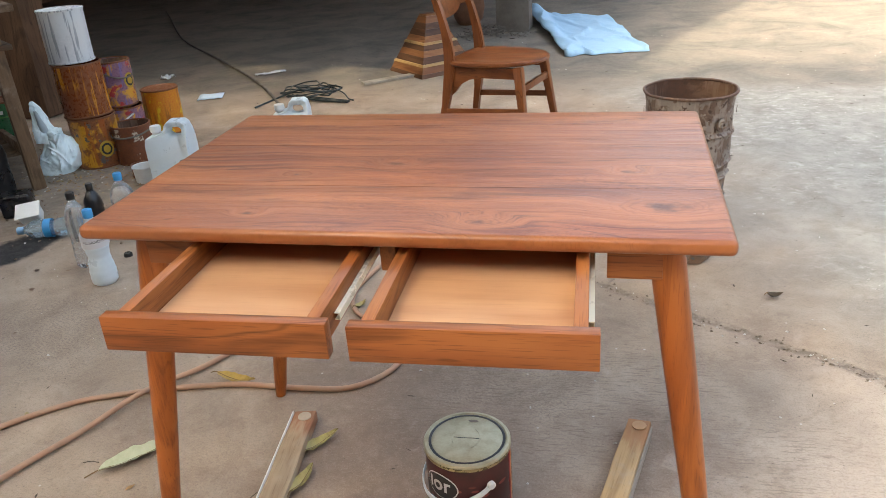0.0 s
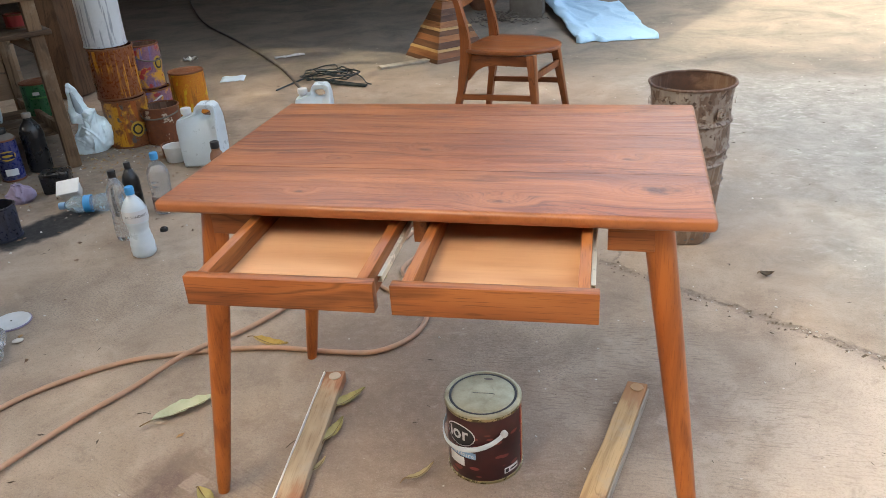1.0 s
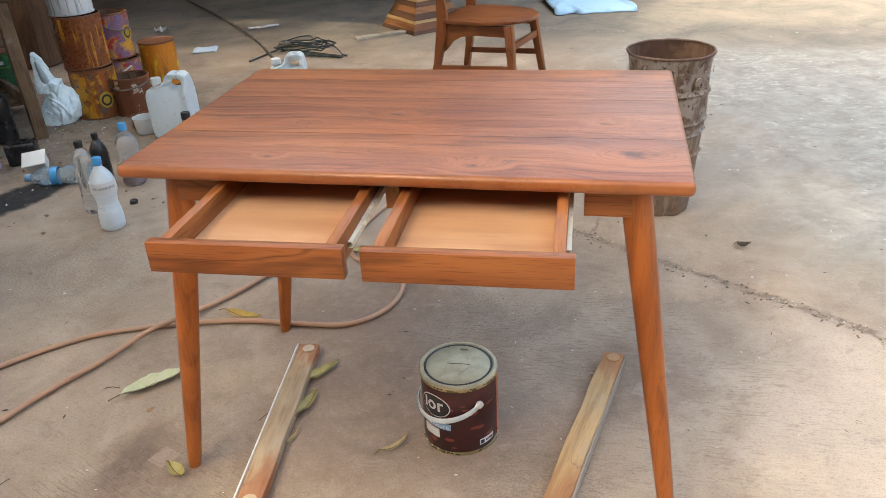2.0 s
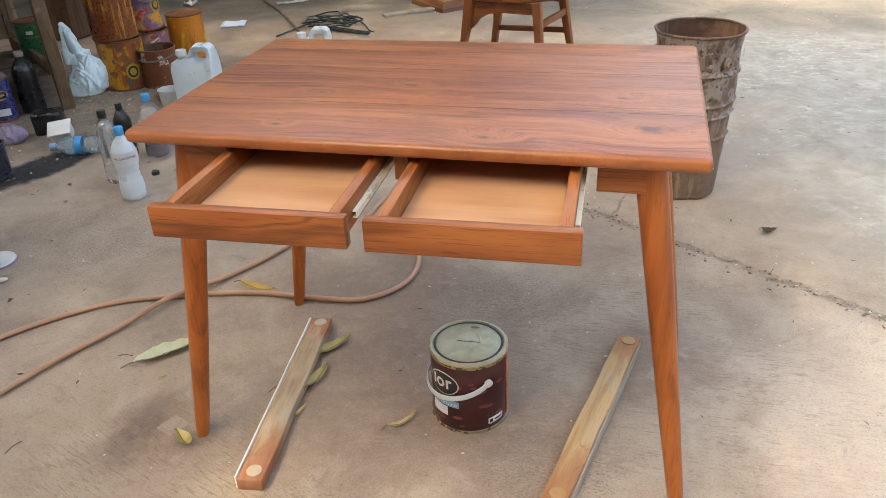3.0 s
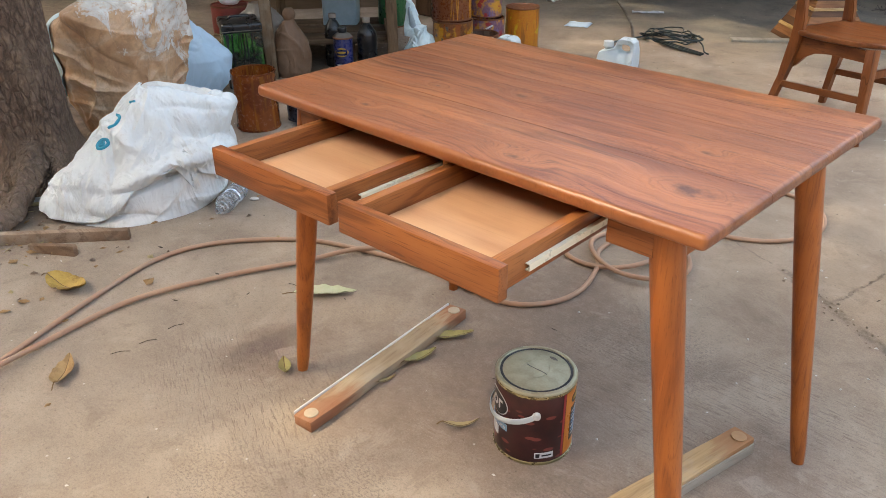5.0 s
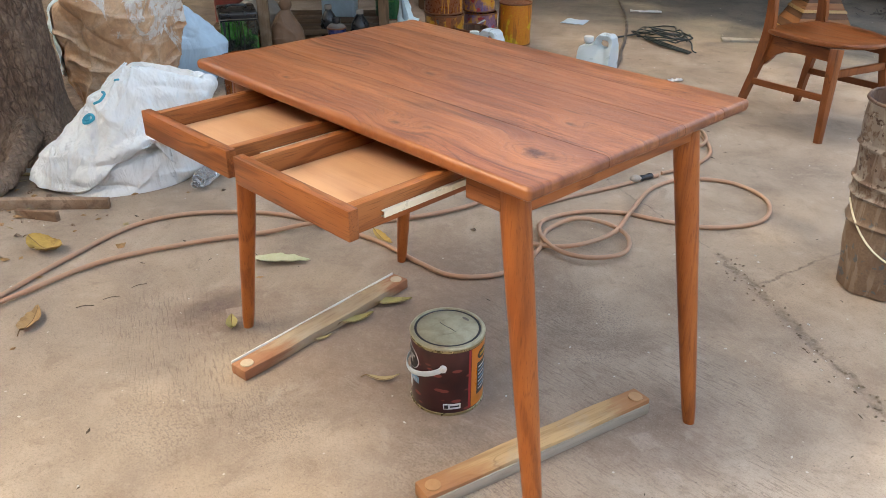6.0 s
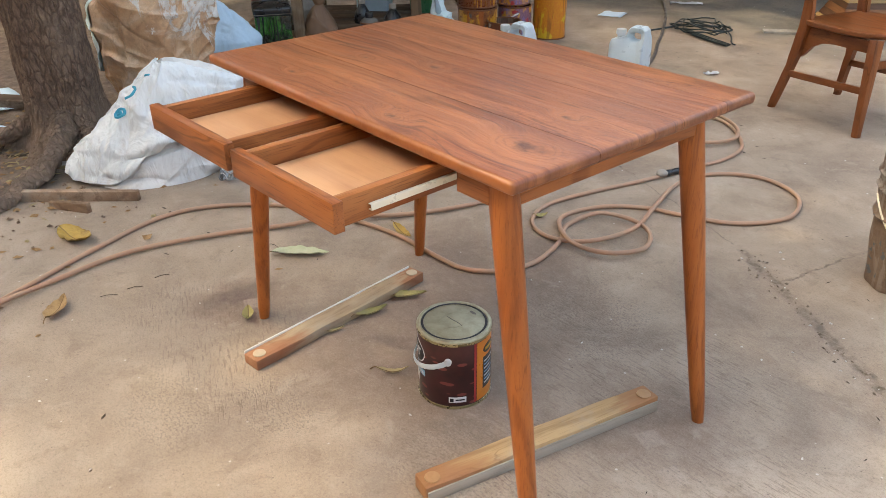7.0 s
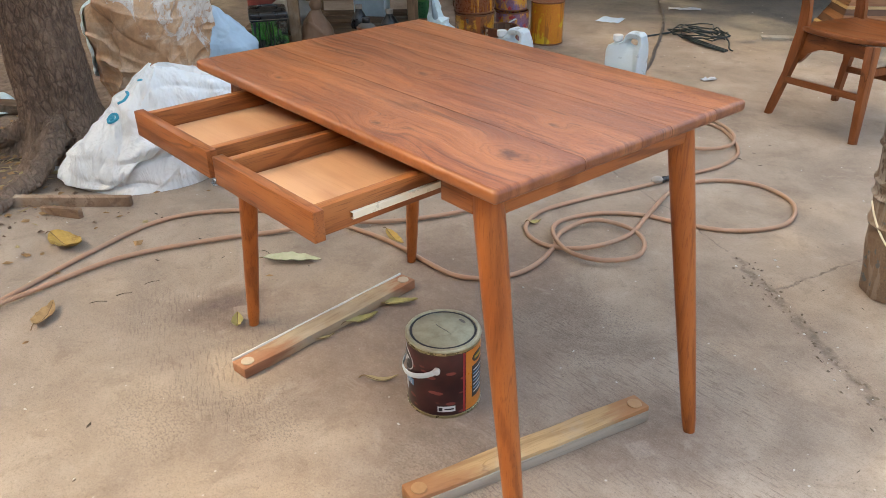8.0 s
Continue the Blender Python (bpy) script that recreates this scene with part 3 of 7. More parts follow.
TEAK_X = wood("teak_x", (0.11, 0.031, 0.010), (0.265, 0.080, 0.025), (0.38, 0.138, 0.046), "x", 0.36, coat=0.12, streak=0.7, vein=0.45)
TEAK_Y = wood("teak_y", (0.125, 0.036, 0.011), (0.275, 0.085, 0.026), (0.38, 0.14, 0.046), "y", 0.36, coat=0.12, streak=0.65, vein=0.4)
TEAK_Z = wood("teak_z", (0.165, 0.041, 0.010), (0.325, 0.088, 0.020), (0.425, 0.134, 0.033), "z", 0.36, coat=0.2, streak=0.5, vein=0.4)
PLY = wood("drawer_ply", (0.38, 0.175, 0.082), (0.53, 0.285, 0.15), (0.62, 0.365, 0.21), "x", 0.5, streak=0.16, vein=0.0)
CHAIR_X = wood("chair_x", (0.085, 0.023, 0.007), (0.19, 0.055, 0.016), (0.27, 0.09, 0.029), "x", 0.38, coat=0.2, streak=0.4)
CHAIR_Z = wood("chair_z", (0.09, 0.025, 0.007), (0.20, 0.058, 0.016), (0.27, 0.088, 0.028), "z", 0.38, coat=0.2, streak=0.35)
RAW_Y = wood("raw_batten", (0.20, 0.125, 0.072), (0.38, 0.28, 0.18), (0.52, 0.42, 0.29), "y", 0.7, streak=0.45, worn=0.5, ends=(0.27, 0.085, 0.034))
STAINED_Y = wood("stained_batten", (0.22, 0.12, 0.055), (0.40, 0.245, 0.115), (0.50, 0.34, 0.175), "y", 0.6, streak=0.4, worn=0.45, ends=(0.30, 0.125, 0.055))
OLD_X = wood("old_board_x", (0.040, 0.023, 0.014), (0.09, 0.055, 0.033), (0.15, 0.098, 0.06), "x", 0.8, streak=0.5, worn=0.4)
PANEL_BROWN = wood("panel_brown", (0.16, 0.10, 0.062), (0.25, 0.165, 0.105), (0.32, 0.22, 0.145), "x", 0.75, streak=0.2, worn=0.2)
OLD_PALE = wood("old_pale", (0.12, 0.066, 0.04), (0.25, 0.155, 0.097), (0.38, 0.275, 0.195), "x", 0.8, streak=0.5, worn=0.7)
OLD_Z = wood("old_board_z", (0.075, 0.045, 0.026), (0.165, 0.105, 0.062), (0.26, 0.172, 0.106), "z", 0.8, streak=0.6, worn=0.4)
POST_BROWN = wood("post_brown", (0.040, 0.022, 0.013), (0.105, 0.058, 0.034), (0.17, 0.098, 0.060), "z", 0.85, streak=0.5)
DARK_STRIP = wood("dark_strip", (0.035, 0.016, 0.009), (0.085, 0.04, 0.022), (0.14, 0.07, 0.04), "x", 0.55, streak=0.4)
PALE_STRIP = wood("pale_strip", (0.22, 0.125, 0.05), (0.36, 0.225, 0.10), (0.46, 0.32, 0.16), "x", 0.55, streak=0.3)
RED_STRIP = wood("red_strip", (0.10, 0.035, 0.015), (0.20, 0.082, 0.035), (0.29, 0.14, 0.065), "x", 0.55, streak=0.35)
CONCRETE = concrete()
BARK = bark()
WHITE_EDGE = plain("white_edging", (0.80, 0.78, 0.74), 0.45, var=0.2)
RAIL = plain("zinc_rail", (0.80, 0.76, 0.61), 0.32, 0.1, 0.08, 30)
RUBBER = plain("hose_rubber", (0.42, 0.235, 0.15), 0.6, var=0.75, scale=11, grime=(0.36, 0.265, 0.195))
CABLE = plain("black_cable", (0.010, 0.022, 0.026), 0.4)
GREYCABLE = plain("grey_cable", (0.11, 0.095, 0.085), 0.6)
SACK = sack_cloth("white_sacking", (0.70, 0.745, 0.76), (0.52, 0.48, 0.425), 0.55)
SACK_SOILED = sack_cloth("soiled_white_sacking", (0.71, 0.715, 0.70), (0.52, 0.46, 0.39), 0.75)
SACK_BROWN = flaking_sack()
BLUE_BAG = sacking("blue_sacking", (0.44, 0.60, 0.73), (0.30, 0.40, 0.48), 0.66)
BAG_FILM = sacking("bag_film", (0.78, 0.95, 1.0), (0.55, 0.74, 0.84), 0.72, False)
TARP = sacking("tarp_film", (0.38, 0.63, 0.84), (0.30, 0.50, 0.68), 0.70, False)
BURLAP = sacking("brown_film", (0.20, 0.115, 0.07), (0.11, 0.065, 0.04), 0.5)
GREY_CLOTH = sacking("grey_cloth", (0.30, 0.27, 0.235), (0.17, 0.14, 0.12), 0.55)
RUST = rusty("rust_tin", (0.12, 0.028, 0.009), (0.21, 0.055, 0.015), (0.17, 0.042, 0.012), 0.5, 0.9, (0.62, 0.27, 0.03), 0.3)
VARNISHED = rusty("varnished_tin", (0.105, 0.022, 0.007), (0.16, 0.036, 0.010), (0.20, 0.050, 0.012), 0.5, 0.22, (0.50, 0.22, 0.03), 0.14)
RUST_PLAIN = rusty("rust_plain", (0.12, 0.04, 0.017), (0.21, 0.075, 0.03), (0.17, 0.06, 0.026), 0.6, 0.0, (0.62, 0.5, 0.36), 0.5)
RUST_BLOTS = rusty("rust_blots", (0.12, 0.036, 0.015), (0.19, 0.06, 0.024), (0.15, 0.048, 0.02), 0.6, 0.0, rough=0.45, scale=1.2, spots=(0.5, 0.42, 0.33))
YELLOW_TIN = rusty("yellow_tin", (0.14, 0.045, 0.018), (0.24, 0.08, 0.025), (0.56, 0.26, 0.022), 0.55, 0.9, (0.30, 0.075, 0.012), 0.38, 1.3, spots=(0.10, 0.085, 0.085))
ORANGE_TIN = rusty("orange_tin", (0.55, 0.155, 0.016), (0.60, 0.24, 0.02), (0.64, 0.42, 0.03), 0.57, 0.6, (0.20, 0.06, 0.014), 0.42, 1.9)
PURPLE_TIN = rusty("purple_tin", (0.17, 0.075, 0.13), (0.26, 0.14, 0.20), (0.62, 0.30, 0.04), 0.54, 0.7, (0.08, 0.13, 0.42), 0.38, 1.5, spots=(0.42, 0.04, 0.04))
BLUE_TIN = rusty("blue_tin", (0.010, 0.014, 0.055), (0.018, 0.026, 0.10), (0.028, 0.038, 0.15), 0.5, 0.3, (0.16, 0.14, 0.12), 0.3)
BLACK_TIN = rusty("black_tin", (0.014, 0.015, 0.022), (0.025, 0.028, 0.045), (0.03, 0.035, 0.08), 0.6, 0.2, (0.05, 0.06, 0.12), 0.35)
GREEN_TIN = rusty("green_tin", (0.015, 0.085, 0.035), (0.02, 0.13, 0.05), (0.03, 0.17, 0.065), 0.5, 0.4, (0.014, 0.02, 0.016), 0.35)
DRUM = rusty("drum_steel", (0.095, 0.056, 0.038), (0.160, 0.108, 0.078), (0.225, 0.195, 0.17), 0.50, 0.40, (0.34, 0.29, 0.255), 0.6, 4.2, spots=(0.065, 0.038, 0.026))
DRUM_LOW = rusty("drum_low", (0.13, 0.082, 0.055), (0.22, 0.155, 0.108), (0.15, 0.095, 0.062), 0.55, 0.35, (0.36, 0.31, 0.26), 0.65, 2.6, spots=(0.10, 0.105, 0.11))
DRUM_IN = rusty("drum_inside", (0.07, 0.034, 0.02), (0.12, 0.06, 0.038), (0.15, 0.085, 0.055), 0.55, 0.3, (0.28, 0.2, 0.15), 0.6)
WHITE_TIN = rusty("white_tin", (0.46, 0.50, 0.52), (0.56, 0.59, 0.61), (0.52, 0.56, 0.58), 0.5, 0.75, (0.17, 0.20, 0.23), 0.45)
MILK = plain("milky_plastic", (0.60, 0.70, 0.75), 0.35, var=0.25, trans=0.10, grime=(0.42, 0.50, 0.53))
CLEAR = plain("clear_plastic", (0.82, 0.85, 0.87), 0.08, var=0.08, trans=0.88, bump=0.03)
CLEAR_BLUE = plain("bluish_plastic", (0.60, 0.78, 0.88), 0.10, var=0.15, trans=0.8, bump=0.05)
PURPLE_LEES = plain("purple_lees", (0.24, 0.13, 0.17), 0.4, var=0.3)
BLUE_CAP = plain("blue_cap", (0.03, 0.30, 0.62), 0.4, var=0.15)
BLACK_PLASTIC = plain("black_plastic", (0.010, 0.011, 0.013), 0.3, var=0.15)
WHITE_PLASTIC = plain("white_plastic", (0.60, 0.62, 0.62), 0.4, var=0.18)
JUG_BLUE = plain("bluish_jug", (0.40, 0.52, 0.58), 0.4, var=0.3, trans=0.15)
STRAP = plain("strap_plastic", (0.56, 0.64, 0.68), 0.4, var=0.15)
RED_PLASTIC = plain("red_plastic", (0.36, 0.035, 0.04), 0.4)
DARK_RED = plain("dark_red_drum", (0.27, 0.05, 0.04), 0.45, var=0.6, scale=9, grime=(0.10, 0.03, 0.025))
PURPLE_RAG = sacking("purple_cloth", (0.25, 0.21, 0.31), (0.16, 0.13, 0.2), 0.55)
PAPER = plain("pale_paper", (0.52, 0.66, 0.80), 0.8, var=0.1)
GREEN_PRINT = plain("green_print", (0.05, 0.20, 0.05), 0.4, var=0.3)
YELLOW_PRINT = plain("yellow_print", (0.46, 0.30, 0.04), 0.4, var=0.4)
BLACK_PRINT = plain("black_print", (0.015, 0.015, 0.018), 0.4, var=0.2)
WHITE_PRINT = plain("white_print", (0.60, 0.62, 0.64), 0.4, var=0.12)
BLUE_PRINT = plain("blue_print", (0.18, 0.36, 0.55), 0.4, var=0.2)
INK_BLUE = plain("blue_marker", (0.02, 0.34, 0.50), 0.6, var=0.3)
LEAF_RIB = plain("leaf_rib", (0.17, 0.10, 0.04), 0.7, var=0.4)
LEAF_YELLOW = plain("yellow_leaf", (0.44, 0.285, 0.06), 0.6, var=1.0, scale=17, grime=(0.16, 0.09, 0.03))
LEAF_TAN = plain("tan_leaf", (0.38, 0.30, 0.15), 0.7, var=0.5, scale=25, grime=(0.2, 0.15, 0.07))
LEAF_DRY = plain("dry_leaf", (0.40, 0.255, 0.115), 0.7, var=0.8, scale=22, grime=(0.17, 0.095, 0.04))
LEAF_BROWN = plain("brown_leaf", (0.34, 0.20, 0.085), 0.7, var=0.6, scale=25, grime=(0.14, 0.075, 0.035))
LEAF_GREEN = plain("pale_green_leaf", (0.50, 0.52, 0.36), 0.55, var=0.4, scale=20, grime=(0.22, 0.28, 0.11))
LEAF_OLIVE = plain("olive_leaf", (0.37, 0.31, 0.115), 0.6, var=0.8, scale=25, grime=(0.13, 0.13, 0.045))
CROWN = plain("crown_leaf", (0.055, 0.095, 0.028), 0.5, var=0.5, scale=4)
CLAY = plain("clay", (0.26, 0.13, 0.08), 0.8, var=0.4)
GREY_POST = plain("grey_post", (0.17, 0.15, 0.13), 0.9, var=0.5, scale=9, bump=0.4)
ROOFING = plain("roofing", (0.20, 0.12, 0.08), 0.8, var=0.4)
GREY_WOOD = wood("primed_side", (0.20, 0.17, 0.135), (0.31, 0.275, 0.225), (0.39, 0.36, 0.31), "y", 0.7, streak=0.3, worn=0.5)
PAD_PALE = plain("pale_pad", (0.46, 0.37, 0.27), 0.7, var=0.3)
PAD_TAN = plain("tan_pad", (0.40, 0.22, 0.10), 0.6, var=0.4)
FLAKE = plain("peeling_paint", (0.34, 0.29, 0.25), 0.7, var=0.4)
CRUMB = plain("crumb", (0.20, 0.155, 0.115), 0.9, var=0.5)
DARK_BIT = plain("dark_bit", (0.07, 0.05, 0.03), 0.8, var=0.5)
CHIP = plain("plaster_chip", (0.58, 0.55, 0.50), 0.8, var=0.3)
LID_GOLD = plain("lid_gold", (0.44, 0.425, 0.30), 0.42, 0.3, 0.5, 26, grime=(0.20, 0.16, 0.09))
TIN_RIM = plain("tin_rim", (0.33, 0.28, 0.16), 0.3, 0.7, 0.4, 30)


# ---- mesh helpers ----
def part(name, bm, material, parent, label="", smooth=True):
    """Links a bmesh as one mesh object under a thing or a part."""
    me = bpy.data.meshes.new(name)
    bmesh.ops.recalc_face_normals(bm, faces=bm.faces)
    bm.to_mesh(me)
    bm.free()
    if smooth:
        me.polygons.foreach_set("use_smooth", [True] * len(me.polygons))
        me.set_sharp_from_angle(angle=radians(38))
    for m in material if isinstance(material, (list, tuple)) else (material,):
        me.materials.append(m)
    ob = new(name, me)
    ob.parent = parent
    return tagged(ob, label) if label else ob


def thing(name, label, category, m=None, group="", kind=""):
    """An Empty at a thing's base, which its parts hang under."""
    ob = new(name)
    ob.empty_display_size = 0.1
    ob.matrix_world = m or Matrix()
    return tagged(ob, label, category, group, kind)


def whole(name, bm, material, label, category, m=None, group="", kind="", smooth=True):
    """A thing that is one mesh."""
    ob = part(name, bm, material, None, "", smooth)
    ob.matrix_world = m or Matrix()
    return tagged(ob, label, category, group, kind)


def box(x0, x1, y0, y1, z0, z1, bevel=0.0, seg=2, bm=None):
    own = bmesh.new()
    bmesh.ops.create_cube(own, size=1)
    for v in own.verts:
        v.co = Vector((x0 if v.co.x < 0 else x1, y0 if v.co.y < 0 else y1, z0 if v.co.z < 0 else z1))
    if bevel:
        bmesh.ops.bevel(own, geom=own.edges[:], offset=bevel, segments=seg, affect="EDGES", profile=0.5)
    return merge(bm, own)


def merge(bm, own):
    if bm is None:
        return own
    me = bpy.data.meshes.new("tmp")
    own.to_mesh(me)
    own.free()
    bm.from_mesh(me)
    bpy.data.meshes.remove(me)
    return bm


def beam(p0, p1, a, b=None, side=(0, 1, 0), bevel=0.003, bm=None):
    """A bar from p0 to p1, a = (width along side, depth) at p0 and b at p1."""
    b = b or a
    p0, p1 = Vector(p0), Vector(p1)
    d = (p1 - p0).normalized()
    s = Vector(side)
    s = (s - d * s.dot(d)).normalized()
    q = d.cross(s)
    own = bmesh.new()
    rings = []
    for p, (w, h) in ((p0, a), (p1, b)):
        rings.append([own.verts.new(p + s * w / 2 * i + q * h / 2 * j) for i, j in ((-1, -1), (1, -1), (1, 1), (-1, 1))])
    own.faces.new(rings[0][::-1])
    own.faces.new(rings[1])
    for k in range(4):
        own.faces.new((rings[0][k], rings[0][(k + 1) % 4], rings[1][(k + 1) % 4], rings[1][k]))
    if bevel:
        bmesh.ops.bevel(own, geom=own.edges[:], offset=bevel, segments=2, affect="EDGES", profile=0.5)
    return merge(bm, own)


def lathe(profile, seg=40, wob=0.0, seed=0, bm=None, squash=1.0):
    """A turned form from (radius, height) pairs; wob: dents in metres."""
    own = bmesh.new()
    rings = []
    for r, z in profile:
        if r < 1e-5:
            rings.append([own.verts.new((0, 0, z))])
            continue
        ring = []
        for k in range(seg):
            a = 2 * math.pi * k / seg
            d = wob * noise.noise(Vector((2.2 * math.cos(a) + seed, 2.2 * math.sin(a), 7 * z + seed))) if wob else 0
            ring.append(own.verts.new(((r + d) * math.cos(a), (r + d) * math.sin(a) * squash, z)))
        rings.append(ring)
    for p, q in zip(rings, rings[1:]):
        for k in range(seg):
            j = (k + 1) % seg
            if len(p) == 1 and len(q) > 1:
                own.faces.new((p[0], q[j], q[k]))
            elif len(q) == 1 and len(p) > 1:
                own.faces.new((p[k], p[j], q[0]))
            elif len(p) > 1:
                own.faces.new((p[k], p[j], q[j], q[k]))
    return merge(bm, own)


def spline(points, step=0.03, closed=False):
    """Catmull-Rom through the points, at about that step."""
    pts = [Vector(p) for p in points]
    if not closed:
        pts = [2 * pts[0] - pts[1], *pts, 2 * pts[-1] - pts[-2]]
    else:
        pts = [pts[-1], *pts, pts[0], pts[1]]
    out = []
    for a, b, c, d in zip(pts, pts[1:], pts[2:], pts[3:]):
        n = max(2, int((c - b).length / step))
        for k in range(n):
            t = k / n
            out.append(0.5 * (2 * b + (c - a) * t + (2 * a - 5 * b + 4 * c - d) * t * t + (3 * b - a - 3 * c + d) * t ** 3))
    if not closed:
        out.append(pts[-2])
    return out


def tube(points, r, seg=8, bm=None, closed=False, flat=1.0, r1=None):
    """A round bar swept along points."""
    own = bmesh.new()
    n = len(points)
    rings = []
    for k, p in enumerate(points):
        a = points[(k - 1) % n] if closed else points[max(0, k - 1)]
        b = points[(k + 1) % n] if closed else points[min(n - 1, k + 1)]
        d = (b - a).normalized()
        s = d.cross(Vector((0, 0, 1)))
        s = s.normalized() if s.length > 1e-3 else Vector((1, 0, 0))
        u = s.cross(d)
        rr = r if r1 is None else r + (r1 - r) * k / max(1, n - 1)
        rings.append([own.verts.new(p + rr * (math.cos(2 * math.pi * j / seg) * s + flat * math.sin(2 * math.pi * j / seg) * u)) for j in range(seg)])
    for k in range(n if closed else n - 1):
        p, q = rings[k], rings[(k + 1) % n]
        for j in range(seg):
            own.faces.new((p[j], p[(j + 1) % seg], q[(j + 1) % seg], q[j]))
    if not closed:
        own.faces.new(rings[0][::-1])
        own.faces.new(rings[-1])
    return merge(bm, own)


def bent(own, r):
    """Wraps a flat form, x across and z up, round an upright cylinder of radius r (its front faces -y)."""
    for v in own.verts:
        a = v.co.x / r - math.pi / 2
        rr = r + v.co.y
        v.co = Vector((rr * math.cos(a), rr * math.sin(a), v.co.z))
    return own


def plate(w, h, thick, n=12, round_=False, x=0.0, z=0.0):
    """A thin flat label, upright, for bent()."""
    own = bmesh.new()
    rows = []
    for k in range(n + 1):
        s = -1 + 2 * k / n
        hh = h / 2 * (math.sqrt(max(0.02, 1 - s * s)) if round_ else 1)
        rows.append([own.verts.new((x + s * w / 2, y, z + q * hh)) for y in (0.0, thick) for q in (-1, 1)])
    for p, q in zip(rows, rows[1:]):
        for i, j in ((0, 1), (1, 3), (3, 2), (2, 0)):
            own.faces.new((p[i], p[j], q[j], q[i]))
    for p in (rows[0], rows[-1]):
        own.faces.new((p[0], p[1], p[3], p[2]))
    return own


def lettering(text, size, thick, spread=0.0):
    """Raised letters, upright and facing -y, centred, as a bmesh for bent()."""
    cu = bpy.data.curves.new("letters", "FONT")
    cu.body, cu.size, cu.align_x, cu.align_y = text, size, "CENTER", "CENTER"
    cu.resolution_u = 2
    ob = bpy.data.objects.new("letters", cu)
    scene.collection.objects.link(ob)
    me = bpy.data.meshes.new_from_object(ob.evaluated_get(bpy.context.evaluated_depsgraph_get()))
    bpy.data.objects.remove(ob)
    bpy.data.curves.remove(cu)
    own = bmesh.new()
    own.from_mesh(me)
    bpy.data.meshes.remove(me)
    for v in own.verts:
        v.co = Vector((v.co.x, thick, v.co.y))
    return own


def facets(p, hard=9.0):
    """Height of crumpled, nearly flat facets that meet in creases."""
    dist, pts = noise.voronoi(p)
    total = wsum = 0.0
    for d, c in zip(dist[:3], pts[:3]):
        w = math.exp(-hard * (d - dist[0]))
        total += w * (noise.cell_vector(c * 37.0 + Vector((0.5, 0.5, 0.5))) * 2 - Vector((1, 1, 1))).dot(p - c)
        wsum += w
    return total / wsum


def wrinkled(shape, nu=96, nv=56, amount=0.02, scale=5.0, seed=0, folds=24, reach=0.6):
    """A closed soft form: shape(angle, height 0..1) gives its points; long one-sided folds and crumpled facets are pressed into it."""
    own = bmesh.new()
    grid = []
    for j in range(nv + 1):
        row = []
        for i in range(nu):
            row.append(own.verts.new(shape(2 * math.pi * i / nu, j / nv)))
        grid.append(row)
    for p, q in zip(grid, grid[1:]):
        for i in range(nu):
            own.faces.new((p[i], p[(i + 1) % nu], q[(i + 1) % nu], q[i]))
    own.faces.new(grid[0][::-1])
    own.faces.new(grid[-1])
    own.normal_update()
    verts = list(own.verts)
    co = np.array([v.co[:] for v in verts])
    no = np.array([v.normal[:] for v in verts])
    size = co.max(0) - co.min(0)
    span = float(size.max())
    rng = random.Random(seed)
    press = np.zeros(len(verts))
    warp = np.array([noise.noise_vector(v.co * (2.2 / span))[:] for v in verts]) * 0.10 * span
    for k in range(folds):
        c = co[rng.randrange(len(verts))]
        d = np.array([rng.gauss(0, 1), rng.gauss(0, 1), rng.gauss(0, 1.1)])
        m = no[np.argmin(((co - c) ** 2).sum(1))]
        d -= m * d.dot(m)
        d /= np.linalg.norm(d) + 1e-9
        side = np.cross(m, d)
        ln = span * rng.uniform(0.15, reach) * 0.5
        w = span * rng.uniform(0.022, 0.07)
        rel = co + warp - c
        u = rel.dot(d) / ln
        s = rel.dot(side) + 0.12 * ln * np.sin(2.2 * u + k)
        depth = np.abs(rel.dot(m))
        fade = np.clip(1 - u * u, 0, 1) * np.exp(-(depth / (0.25 * span)) ** 2) * (no.dot(m) > 0)
        press += fade * np.where(s > 0, np.exp(-s / w), np.exp(s / (0.22 * w))) * rng.choice((1.0, 1.0, -0.7)) * rng.uniform(0.5, 1.0)
    for k, (v, f0) in enumerate(zip(verts, press)):
        p = Vector((v.co.x, v.co.y, v.co.z * 0.75)) * scale + Vector((seed, seed * 1.7, 0))
        bend = noise.noise_vector(p * 0.5) * 0.9
        f = 0.8 * noise.noise(p * 0.5) + 0.75 * facets((p + bend * 0.6) * 1.1) + 0.22 * facets((p + bend) * 3.1 + Vector((5, 5, 5))) + 0.9 * f0
        low = min(1.0, max(0.0, v.co.z / 0.03)) * min(1.0, (nv - k // nu) / (0.06 * nv))
        v.co += v.normal * f * 0.5 * amount * low
        v.co.z = max(v.co.z, 0.0)
    for k in range(1):
        bmesh.ops.smooth_vert(own, verts=own.verts, factor=0.5, use_axis_x=True, use_axis_y=True, use_axis_z=True)
    return own


